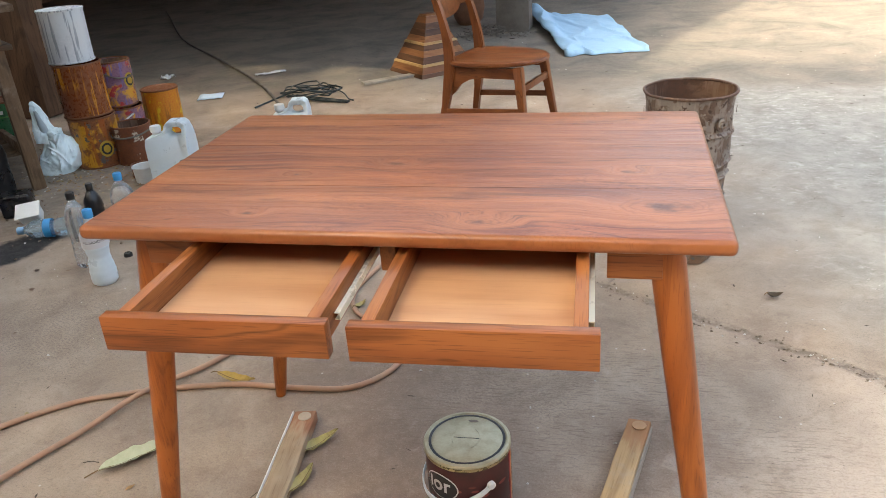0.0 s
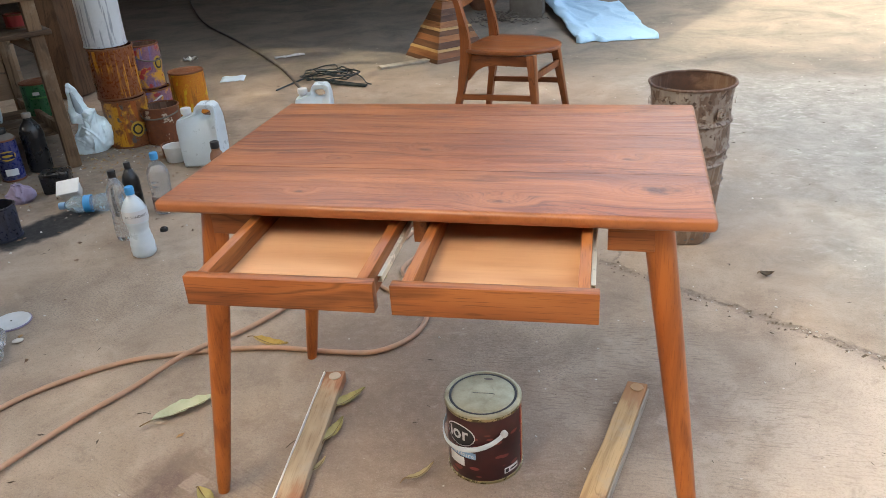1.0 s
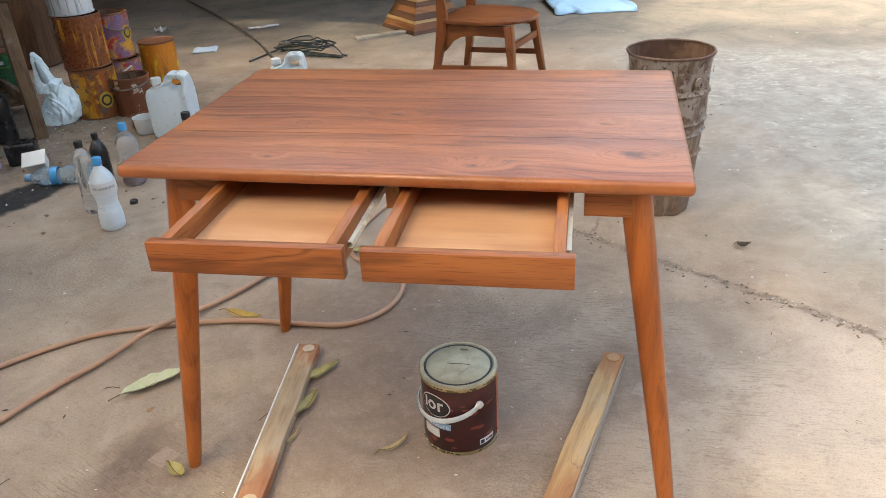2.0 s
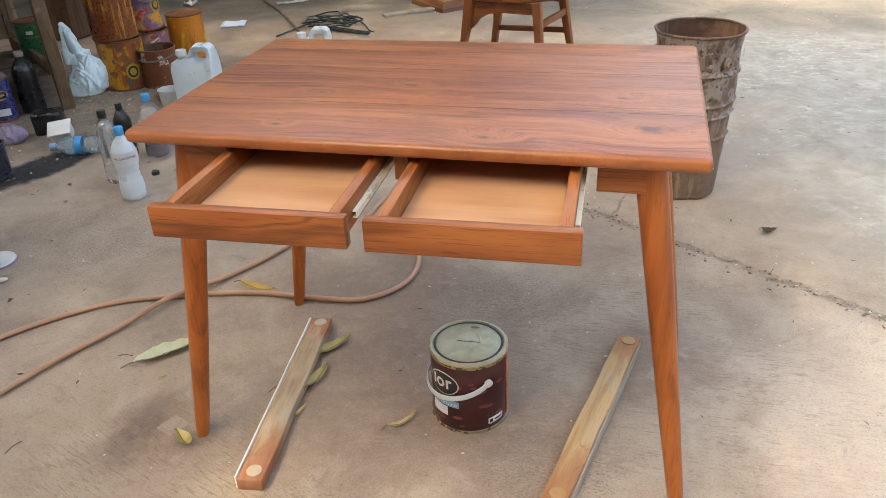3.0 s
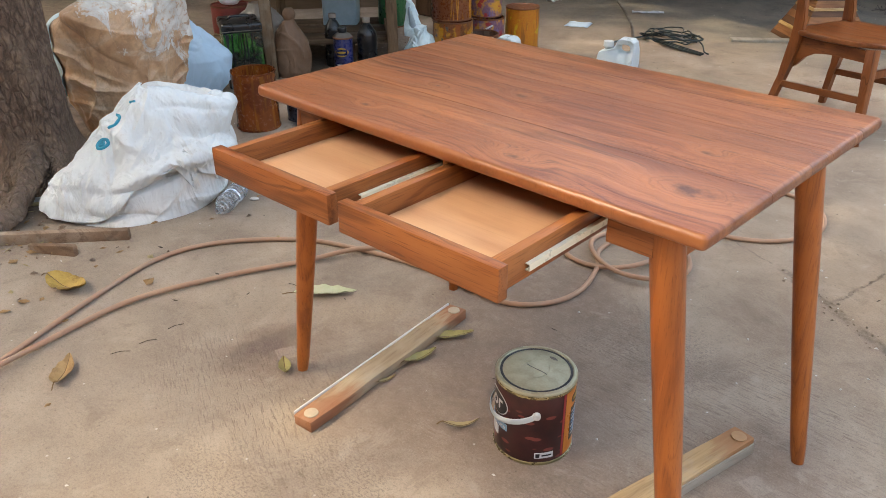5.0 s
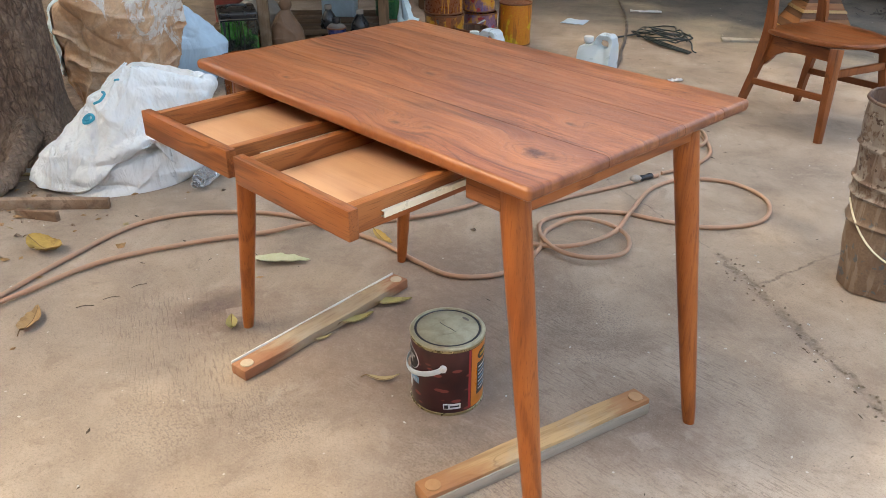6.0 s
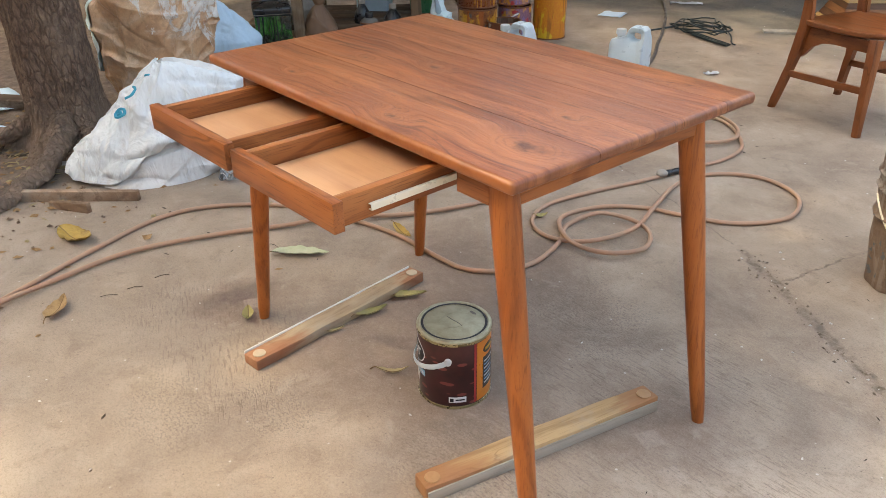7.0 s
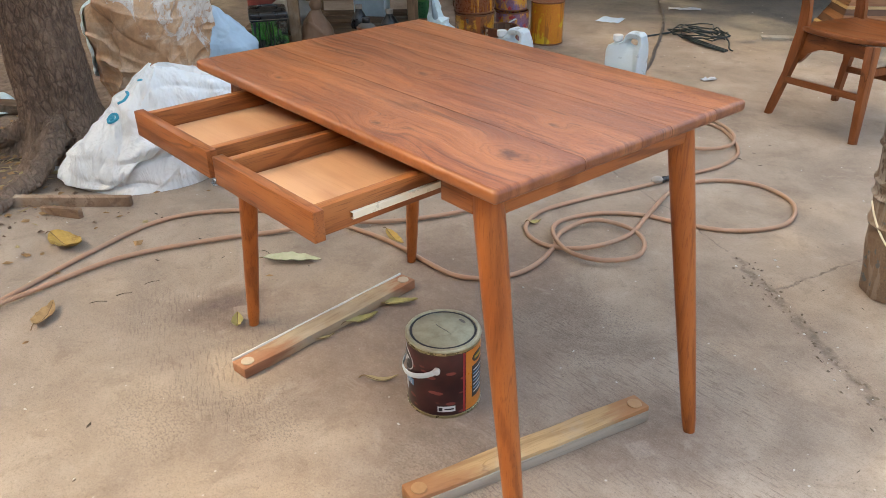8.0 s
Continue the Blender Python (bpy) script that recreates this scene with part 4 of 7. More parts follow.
def leaf(length, width, curl=0.15, fold=0.25, n=22, twist=0.0, seed=0):
    """A leaf blade along x, folded at its midrib, curled up at its ends and wavy at its edges; returns the blade and its rib with stalk."""
    own = bmesh.new()
    rows, rib = [], []
    for k in range(n + 1):
        s = k / n
        w = width / 2 * max(0.03, math.sin(math.pi * s ** 0.85) ** 0.8)
        z = 0.004 + curl * length * (2 * s - 1) ** 2 + 0.02 * length * noise.noise(Vector((s * 5, seed, 2)))
        row = []
        for q in (-1, -0.7, -0.35, 0, 0.35, 0.7, 1):
            a = twist * s
            edge = 1 + 0.13 * noise.noise(Vector((s * 9, seed + (7 if q > 0 else 0), 1)))
            y = q * w * edge
            h = fold * abs(q) * w + (0.10 * width * noise.noise(Vector((s * 8, q * 3, seed + 3)))) * abs(q)
            row.append(own.verts.new(((s - 0.5) * length, y * math.cos(a) - h * math.sin(a), z + y * math.sin(a) + h * math.cos(a))))
        rows.append(row)
        rib.append(row[3].co.copy() + Vector((0, 0, 0.0012)))
    for p, q in zip(rows, rows[1:]):
        for i in range(6):
            own.faces.new((p[i], p[i + 1], q[i + 1], q[i]))
    ext = bmesh.ops.extrude_face_region(own, geom=own.faces[:])
    for v in ext["geom"]:
        if isinstance(v, bmesh.types.BMVert):
            v.co.z += 0.0009
    low = min(v.co.z for v in own.verts) - 0.001
    for v in own.verts:
        v.co.z -= low
    rib = [p - Vector((0, 0, low)) for p in rib]
    rib = [rib[0] + Vector((-0.17 * length, 0, -0.4 * rib[0].z)), rib[0] + Vector((-0.08 * length, 0, -0.1 * rib[0].z))] + rib
    return own, tube(rib, 0.0016, 6, r1=0.0006)


# ---- the yard: ground and the roof whose shade falls on the back of it ----
def ground_sheet():
    bm = bmesh.new()
    ring = [-150, -60, -25, -12, -6, -3, 0, 3, 6, 12, 25, 60, 150]
    grid = [[bm.verts.new((x, y, 0)) for y in ring] for x in ring]
    for a, b in zip(grid, grid[1:]):
        for k in range(len(ring) - 1):
            bm.faces.new((a[k], b[k], b[k + 1], a[k + 1]))
    return bm


whole("ground", ground_sheet(), CONCRETE, "dusty brown concrete yard with cracks and bare soil patches", "ground", kind="structure")

# unseen walls added to hold back low light from the sky
for nm, x0, x1, y0, y1, hh in (("wall_south", -8.2, 9.2, -5.4, -5.2, 5.2), ("wall_west", -8.2, -8.0, -5.2, 11.0, 3.2), ("wall_north", -8.0, 9.2, 10.8, 11.0, 2.8), ("wall_east", 9.0, 9.2, -5.2, 10.8, 3.2)):
    whole(nm, box(x0, x1, y0, y1, 0, hh), ROOFING, "unseen plain brown wall added round the yard to block low light", "wall", kind="structure", smooth=False)

ROOF_Z = 2.5
shift = Vector((SUN_DIR.x, SUN_DIR.y, 0)) * (ROOF_Z / SUN_DIR.z)
edge0, edge1 = Vector((0.79, 4.39, 0)) + shift, Vector((3.32, 10.7, 0)) + shift
bm = bmesh.new()
low = [Vector((edge0.x, edge0.y, ROOF_Z)), Vector((edge1.x, edge1.y, ROOF_Z)), Vector((-9.0, 13.0, ROOF_Z)), Vector((-9.0, edge0.y + 1.9, ROOF_Z))]
bot = [bm.verts.new(v) for v in low]
top = [bm.verts.new(v + Vector((0, 0, 0.06))) for v in low]
bm.faces.new(bot)
bm.faces.new(top[::-1])
for k in range(4):
    bm.faces.new((bot[k], bot[(k + 1) % 4], top[(k + 1) % 4], top[k]))
whole("shed_roof", bm, ROOFING, "brown sheet roof of the open work shed", "roof", kind="structure", smooth=False)


# unseen sheet added overhead only to shade the work bench
lean = [Vector((-3.5, 1.7, 2.5)), Vector((-3.5, 5.0, 2.7)), Vector((-8.0, 5.0, 2.7)), Vector((-8.0, 1.0, 2.5))]
bm = bmesh.new()
bot = [bm.verts.new(v) for v in lean]
top = [bm.verts.new(v + Vector((0, 0, 0.05))) for v in lean]
bm.faces.new(bot)
bm.faces.new(top[::-1])
for k in range(4):
    bm.faces.new((bot[k], bot[(k + 1) % 4], top[(k + 1) % 4], top[k]))
whole("lean_to_roof", bm, ROOFING, "unseen brown sheet added to shade the work bench", "roof", kind="structure", smooth=False)


# ---- the table ----
table = thing("writing_table", "reddish-brown teak writing table with two drawers pulled open, on splayed legs", "table")
for k, (y0, y1) in enumerate(zip(SEAMS, SEAMS[1:])):
    gap0, gap1 = (0.0 if k == 0 else 0.0005), (0.0 if k == 3 else 0.0005)
    bm = box(0, TL, y0 + gap0, y1 - gap1, TH - TT, TH)

    def outer(e):
        a, b = (v.co for v in e.verts)
        ends = any(abs(a.x - q) < 1e-5 and abs(b.x - q) < 1e-5 for q in (0, TL)) and abs(a.z - b.z) < 1e-5
        long = any(abs(a.y - q) < 1e-5 and abs(b.y - q) < 1e-5 for q in (0, TW))
        return ends or long
    edges = [e for e in bm.edges if outer(e)]
    bmesh.ops.bevel(bm, geom=edges, offset=0.0095, segments=4, affect="EDGES", profile=0.5, clamp_overlap=True)
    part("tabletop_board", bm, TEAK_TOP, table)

# legs: tapered and splayed
LEG = (((0.085, 0.072), (-0.041, 0.066)), ((0.905, 0.068), (1.017, 0.062)), ((0.905, 0.575), (1.017, 0.615)), ((0.085, 0.575), (-0.038, 0.628)))
for (tx, ty), (bx, by) in LEG:
    a, b = Vector((tx, ty, TH - TT)), Vector((bx, by, 0.0))
    pts = [a.lerp(b, k / 20) for k in range(21)]
    bm = bmesh.new()
    rings = []
    for k, p in enumerate(pts):
        s = k / 20
        r = 0.0265 - 0.0015 * s - 0.0095 * s ** 1.7
        if k == 20:
            r -= 0.002
        rings.append([bm.verts.new(p + Vector((r * math.cos(2 * math.pi * j / 24), r * math.sin(2 * math.pi * j / 24), 0))) for j in range(24)])
    for p, q in zip(rings, rings[1:]):
        for j in range(24):
            bm.faces.new((p[j], p[(j + 1) % 24], q[(j + 1) % 24], q[j]))
    bm.faces.new(rings[0])
    bm.faces.new(rings[-1][::-1])
    part("leg", bm, TEAK_Z, table)

AZ = TH - TT - 0.0005
part("front_apron", box(0.088, 0.177, 0.042, 0.062, 0.689, AZ, 0.0015), TEAK_X, table)
part("front_apron", box(0.825, 0.903, 0.042, 0.062, 0.689, AZ, 0.0015), TEAK_X, table)
part("back_apron", box(0.10, 0.89, 0.578, 0.598, 0.692, AZ, 0.0015), TEAK_X, table)
part("side_apron", box(0.912, 0.933, 0.068, 0.575, 0.688, AZ, 0.0015), TEAK_Y, table)
part("side_apron", box(0.057, 0.078, 0.072, 0.575, 0.688, AZ, 0.0015), TEAK_Y, table)
part("divider", box(0.482, 0.507, 0.052, 0.577, 0.684, AZ, 0.0015), TEAK_Y, table)


def drawer(x0, x1, y0, dz, skew):
    """A shallow open drawer between x0 and x1 with its face at y0, pulled out a little askew (degrees)."""
    d = part("drawer", box(x0 + 0.032, x1 - 0.032, y0 + 0.021, y0 + 0.40, 0.693 + dz, 0.698 + dz), PLY, table, "drawer with a pale plywood bottom, pulled open")
    part("drawer_front", box(x0, x1, y0, y0 + 0.020, 0.686 + dz, 0.737 + dz, 0.0018), TEAK_X, d)
    for a in (x0 + 0.014, x1 - 0.032):
        part("drawer_side", box(a, a + 0.018, y0 + 0.0205, y0 + 0.42, 0.686 + dz, 0.734 + dz, 0.0015), TEAK_Y, d)
    part("drawer_back", box(x0 + 0.033, x1 - 0.033, y0 + 0.401, y0 + 0.419, 0.686 + dz, 0.732 + dz, 0.0015), TEAK_X, d)
    for a, b in ((x1 - 0.0138, x1 - 0.0065), (x0 + 0.0065, x0 + 0.0138)):
        # telescopic runner: a channel with folded lips
        bm = box(a, b, y0 + 0.075, y0 + 0.42, 0.700 + dz, 0.7015 + dz)
        box(a, b, y0 + 0.075, y0 + 0.42, 0.7098 + dz, 0.711 + dz, bm=bm)
        m = b - 0.0015 if a > (x0 + x1) / 2 else a
        box(m, m + 0.0015, y0 + 0.075, y0 + 0.42, 0.7016 + dz, 0.7097 + dz, bm=bm)
        mid = (a + b) / 2
        box(mid - 0.002, mid + 0.002, y0 + 0.085, y0 + 0.41, 0.7025 + dz, 0.709 + dz, bm=bm)
        part("drawer_runner", bm, RAIL, d, "pale zinc-coated drawer runner", smooth=False)
    pivot = Matrix.Translation(((x0 + x1) / 2, y0, 0))
    d.matrix_basis = pivot @ Matrix.Rotation(radians(skew), 4, "Z") @ pivot.inverted()
    return d


drawer(0.174, 0.486, -0.208, 0.0, 1.6)
drawer(0.513, 0.822, -0.201, 0.0, 1.8)


# ---- things under and round the table ----
def paint_tin():
    """The full tin below the table, with its printed wrap, pressed lid and hanging bail."""
    r, h = 0.0875, 0.194
    t = thing("paint_tin", "dark maroon tin of finish with gold lid and white handle", "paint tin", pose(0.551, 0.270, 0))
    n = Nodes("maroon_print", 0.32)
    x = n.xyz()
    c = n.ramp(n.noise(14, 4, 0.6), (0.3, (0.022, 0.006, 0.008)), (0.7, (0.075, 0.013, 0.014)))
    # the wrap's colour grows darker towards its foot
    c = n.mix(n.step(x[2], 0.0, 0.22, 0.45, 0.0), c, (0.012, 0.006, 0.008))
    beans = n.voro(1.0, n.map((24, 24, 62), turn=(0.15, 0.1, 0)))
    c = n.mix(n.math("MULTIPLY", n.step(beans, 0.26, 0.34, 1.0, 0.0), n.step(x[2], 0.15, 0.13, 0.0, 1.0)), c, (0.19, 0.045, 0.04))
    wrap = n.done(c, n.noise(30), 0.04, 0.001)
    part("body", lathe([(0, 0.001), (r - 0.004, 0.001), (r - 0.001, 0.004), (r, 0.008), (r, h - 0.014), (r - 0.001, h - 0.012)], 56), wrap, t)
    for z in (0.004, h - 0.011):
        part("rim", lathe([(r - 0.001, z - 0.004), (r + 0.0018, z - 0.003), (r + 0.0024, z), (r + 0.0018, z + 0.003), (r - 0.001, z + 0.004)], 56), TIN_RIM, t)
    lid = part("lid", lathe([(r + 0.001, h - 0.008), (r + 0.0025, h - 0.004), (r, h), (r - 0.006, h + 0.001), (r - 0.009, h - 0.002), (r - 0.011, h - 0.005),
                             (r - 0.014, h - 0.002), (r - 0.016, h - 0.001), (0.03, h - 0.0005), (0, h - 0.0003)], 56), LID_GOLD, t, "pressed lid of dull olive-gold tinplate")
    # flat black ring paints the shadow of the lid's pressed channel
    part("groove", lathe([(r - 0.0140, h - 0.0012), (r - 0.0130, h - 0.0008), (r - 0.0095, h - 0.0008), (r - 0.0085, h - 0.0012)], 56), BLACK_PRINT, lid, "black ring inside the rim, standing for the shadow there")
    arc = [Vector((0.030 * math.cos(a) - 0.004, 0.036 * math.sin(a), h)) for a in [radians(q) for q in range(-55, 65, 10)]]
    part("embossed_mark", tube(arc, 0.0008, 6), LID_GOLD, lid)
    part("embossed_mark", tube([Vector((0.022 * math.cos(a) - 0.008, 0.030 * math.sin(a), h)) for a in [radians(q) for q in range(150, 230, 10)]], 0.0007, 6), LID_GOLD, lid)
    part("scratch", tube([Vector((x_, 0.012 * math.sin(40 * x_) - 0.4 * x_, h + 0.0002)) for x_ in np.linspace(-0.026, 0.028, 14)], 0.0006, 5), BLACK_PRINT, lid)
    bm = bmesh.new()
    bmesh.ops.create_circle(bm, cap_ends=True, radius=0.006, segments=20, matrix=Matrix.Translation((0.004, 0.056, h + 0.0004)) @ Matrix.Diagonal((1.8, 0.7, 1, 1)))
    part("stain", bm, GREY_POST, lid)

    def around(bm, deg):
        return bent(bm, r) if bm is None else turned(bent(bm, r), deg)

    def turned(bm, deg):
        bmesh.ops.rotate(bm, verts=bm.verts, cent=(0, 0, 0), matrix=Matrix.Rotation(radians(deg + 90), 3, "Z"))
        return bm
    # printed fields: angle about the tin in degrees, 0 towards +x
    part("orange_panel", around(plate(0.072, 0.166, 0.0007, z=0.094), 20), ORANGE_PRINT, t)
    part("red_strip", around(plate(0.006, 0.166, 0.0009, z=0.094), -7), RED_PLASTIC, t)
    part("dark_field", around(plate(0.050, 0.090, 0.0010, z=0.084), 25), BLACK_PRINT, t)
    for k in range(7):
        part("print_line", around(plate(0.040 - 0.006 * (k % 3), 0.0035, 0.0013, z=0.116 - 0.0105 * k), 25 - (k % 3) * 2), BLUE_PRINT if k % 2 else WHITE_PRINT, t)
    part("seal", around(plate(0.046, 0.026, 0.0012, round_=True, z=0.150), 24), BLACK_PRINT, t)
    part("seal_bar", around(plate(0.030, 0.008, 0.0015, z=0.150), 24), YELLOW_PRINT, t)
    part("logo_ring", around(plate(0.082, 0.060, 0.0008, 18, True, z=0.131), -120), WHITE_PRINT, t)
    part("logo_field", around(plate(0.077, 0.055, 0.0011, 18, True, z=0.131), -120), BLACK_PRINT, t)
    part("logo_disc", around(plate(0.024, 0.025, 0.0014, 16, True, z=0.131, x=-0.006), -120), WHITE_PRINT, t)
    part("logo_disc", around(plate(0.011, 0.013, 0.0017, 12, True, z=0.131, x=-0.006), -120), BLACK_PRINT, t)
    for px, pz, w, hgt in ((0.013, 0.131, 0.006, 0.024), (0.020, 0.140, 0.009, 0.006), (-0.025, 0.133, 0.006, 0.028)):
        part("logo_bar", around(plate(w, hgt, 0.0014, z=pz, x=px), -120), WHITE_PRINT, t)
    part("blue_band", around(plate(0.074, 0.017, 0.0010, z=0.079), -118), BLUE_PRINT, t)
    bm = lettering("Furniture", 0.0175, 0.0015)
    for v in bm.verts:
        v.co.z += 0.079
    part("lettering", around(bm, -118), WHITE_PRINT, t, smooth=False)
    part("white_label", around(plate(0.046, 0.024, 0.0010, z=0.055), -128), WHITE_PRINT, t)
    part("white_label", around(plate(0.042, 0.015, 0.0010, z=0.027), -36), WHITE_PRINT, t)
    part("label_mark", around(plate(0.009, 0.010, 0.0013, z=0.027, x=-0.014), -36), BLACK_PRINT, t)
    part("label_mark", around(plate(0.022, 0.004, 0.0013, z=0.027, x=0.006), -36), BLACK_PRINT, t)
    # the bail: bosses on both sides, the band hanging down round the front
    aa, ab = radians(-50), radians(-230)
    pts = []
    for k in range(25):
        s = k / 24
        a = aa + (ab - aa) * s
        pts.append(Vector(((r + 0.004 + 0.006 * math.sin(math.pi * s)) * math.cos(a), (r + 0.004 + 0.006 * math.sin(math.pi * s)) * math.sin(a), 0.139 - 0.044 * math.sin(math.pi * s) ** 0.8)))
    bail = part("carry_handle", tube(pts, 0.0021, 10, flat=3.3), STRAP, t, "white plastic strap handle")
    for a in (aa, ab):
        bm = lathe([(0, -0.004), (0.0085, -0.004), (0.0085, 0.003), (0.006, 0.005), (0, 0.005)], 20)
        bmesh.ops.transform(bm, verts=bm.verts, matrix=Matrix.Translation(((r + 0.005) * math.cos(a), (r + 0.005) * math.sin(a), 0.139)) @ Matrix.Rotation(a, 4, "Z") @ Matrix.Rotation(radians(90), 4, "Y"))
        part("boss", bm, WHITE_PLASTIC, bail)


ORANGE_PRINT = plain("orange_print", (0.60, 0.20, 0.03), 0.35, var=0.25)
paint_tin()


def batten(label, p0, p1, w, h, material, edging):
    """A loose length of timber lying on the ground, worn at its ends."""
    a, b = Vector((*p0, 0)), Vector((*p1, 0))
    length = (b - a).length
    t = thing("timber_batten", label, "timber", Matrix.Translation((a + b) / 2) @ Matrix.Rotation(math.atan2(b.y - a.y, b.x - a.x) - math.pi / 2, 4, "Z"), "loose timber")
    bm = box(-w / 2, w / 2, -length / 2, length / 2, 0.0, h, 0.0035, 2)
    bmesh.ops.subdivide_edges(bm, edges=[e for e in bm.edges if abs(e.verts[0].co.y - e.verts[1].co.y) > 0.2], cuts=14)
    for v in bm.verts:
        v.co.x += 0.004 * noise.noise(Vector((v.co.x * 9, v.co.y * 7, 3.0)))
        v.co.z = max(0.0, v.co.z + (0.003 * noise.noise(Vector((v.co.x * 20, v.co.y * 9, 9.0))) if v.co.z > 0.01 else 0))
    part("bar", bm, material, t)
    for s in (-1, 1):
        bm = lathe([(0, 0), (0.017, 0), (0.0165, 0.0022), (0, 0.0026)], 18)
        bmesh.ops.translate(bm, verts=bm.verts, vec=(0.004, s * (length / 2 - 0.026), h + 0.0012))
        part("end_pad", bm, PAD_PALE if edging else PAD_TAN, t, "round pale mark worn at the end")
    if not edging:
        part("pale_side", box(w / 2 + 0.0012, w / 2 + 0.0052, -length / 2 + 0.004, length / 2 - 0.004, 0.0, h - 0.010, 0.001), GREY_WOOD, t, "pale grey primed side")
    if edging:
        part("edging", box(-w / 2 - 0.0045, -w / 2 - 0.001, -length / 2 + 0.004, length / 2 - 0.004, 0.001, h + 0.003, 0.001), WHITE_EDGE, t, "white edging strip")


batten("weathered wooden batten with a white edge strip lying on concrete", (0.148, -0.075), (0.076, 0.528), 0.056, 0.030, RAW_Y, True)
batten("orange-stained wooden batten lying on the concrete", (0.776, -0.018), (0.906, 0.580), 0.052, 0.038, STAINED_Y, False)


def hose(name, label, pts, r=0.0078):
    whole(name, tube(spline(pts, 0.025), r, 10), RUBBER, label, "hose", group="hose on the ground")


HR = 0.0085
run = [(-0.42, -0.95), (-0.56, -0.62), (-0.66, -0.40), (-0.77, -0.15), (-0.85, 0.10), (-0.80, 0.30), (-0.63, 0.49), (-0.46, 0.575), (-0.20, 0.645), (0.02, 0.652),
       (0.15, 0.67), (0.235, 0.76), (0.255, 0.88), (0.21, 1.03), (0.15, 1.13), (0.17, 1.26), (0.27, 1.31), (0.38, 1.28), (0.44, 1.17), (0.38, 1.06), (0.27, 1.03), (0.15, 1.09),
       (0.09, 1.2), (0.14, 1.35), (0.25, 1.45), (0.36, 1.49), (0.53, 1.58), (0.62, 1.76), (0.55, 1.94), (0.38, 2.0), (0.23, 1.90), (0.19, 1.72), (0.27, 1.46), (0.33, 1.26),
       (0.29, 1.08), (0.17, 1.02), (0.05, 1.06), (-0.01, 1.2), (0.02, 1.40), (0.08, 1.62), (0.13, 1.85)]
hose("air_hose", "orange-brown rubber hose looped over itself on the concrete", [(x, y, HR + (0.012 if 14 < k < 22 or 31 < k < 35 else 0)) for k, (x, y) in enumerate(run)])
back = [(-0.40, -0.98), (-0.55, -0.60), (-0.63, -0.34), (-0.66, -0.08), (-0.58, 0.2), (-0.49, 0.40), (-0.41, 0.565), (-0.31, 0.72), (-0.22, 0.90), (-0.17, 1.10), (-0.20, 1.3)]
hose("air_hose", "orange-brown rubber hose running away under the table", [(x, y, HR + (0.016 if k in (1, 6) else 0.004)) for k, (x, y) in enumerate(back)])
tail = [(0.13, 1.88), (0.17, 2.05), (0.15, 2.22), (0.05, 2.36), (-0.10, 2.47), (-0.25, 2.45), (-0.27, 2.3), (-0.12, 2.15), (0.03, 2.15), (0.08, 2.28), (0.0, 2.42), (-0.2, 2.55), (-0.45, 2.6)]
hose("air_hose", "greyish rubber hose tail coiled behind the table", [(x, y, HR + (0.012 if 7 < k < 11 else 0)) for k, (x, y) in enumerate(tail)])
joint = thing("hose_joint", "dark wire-bound hose joint with a scrap of tape", "hose fitting", pose(0.115, 1.78, HR, 0, 0, 76))
bm = lathe([(0, -0.035), (0.011, -0.035), (0.013, -0.02), (0.011, 0.0), (0.013, 0.02), (0.011, 0.036), (0, 0.036)], 14, 0.002, 3)
bmesh.ops.rotate(bm, verts=bm.verts, cent=(0, 0, 0), matrix=Matrix.Rotation(radians(90), 3, "Y"))
bmesh.ops.translate(bm, verts=bm.verts, vec=(0, 0, 0.005))
part("binding", bm, BLACK_PLASTIC, joint)
part("tape", wrinkled(lambda a, v: Vector((-0.05 + 0.026 * math.cos(a) * math.sin(math.pi * (0.1 + 0.8 * v)), 0.02 * math.sin(a) * math.sin(math.pi * (0.1 + 0.8 * v)), 0.03 * v - 0.005)), 20, 10, 0.012, 30, 2), GREY_CLOTH, joint)


def fallen_leaf(label, x, y, turn, length, width, material, curl=0.1, fold=0.25, twist=0.0):
    t = thing("fallen_leaf", label, "leaf", pose(x, y, 0.0015, 0, 0, turn), "fallen leaves")
    blade, rib = leaf(length, width, curl, fold, twist=twist, seed=10 * x + 3 * y)
    part("blade", blade, material, t)
    part("midrib", rib, LEAF_RIB, t, "brown rib and stalk")


fallen_leaf("curled yellow leaf lying on the concrete", -0.885, -0.185, 20, 0.16, 0.085, LEAF_YELLOW, 0.22, 0.5)
fallen_leaf("dry brown leaf lying on the concrete", -0.462, -0.375, 140, 0.125, 0.052, LEAF_DRY, 0.16, 0.5)
fallen_leaf("long pale green leaf folded along its rib", -0.29, 0.335, 48, 0.19, 0.05, LEAF_GREEN, 0.05, 0.7)
fallen_leaf("small crumpled olive leaf by the table leg", -0.065, 0.028, -30, 0.065, 0.032, LEAF_OLIVE, 0.3, 0.8)
fallen_leaf("olive-yellow leaf beside the weathered batten", 0.140, 0.435, 55, 0.125, 0.034, LEAF_OLIVE, 0.1, 0.5)
fallen_leaf("yellow-green leaf leaning on the weathered batten", 0.150, 0.305, 80, 0.10, 0.03, LEAF_OLIVE, 0.14, 0.6)
fallen_leaf("thin curled dry leaf on bare concrete", 0.408, 0.185, 50, 0.085, 0.016, LEAF_TAN, 0.2, 0.6)
fallen_leaf("yellow leaf lying over the hose", -0.19, 0.675, -10, 0.13, 0.035, LEAF_YELLOW, 0.12, 0.5)
fallen_leaf("small dark curled leaf on grey concrete", 1.325, 1.29, 10, 0.048, 0.026, DARK_BIT, 0.35, 0.8)
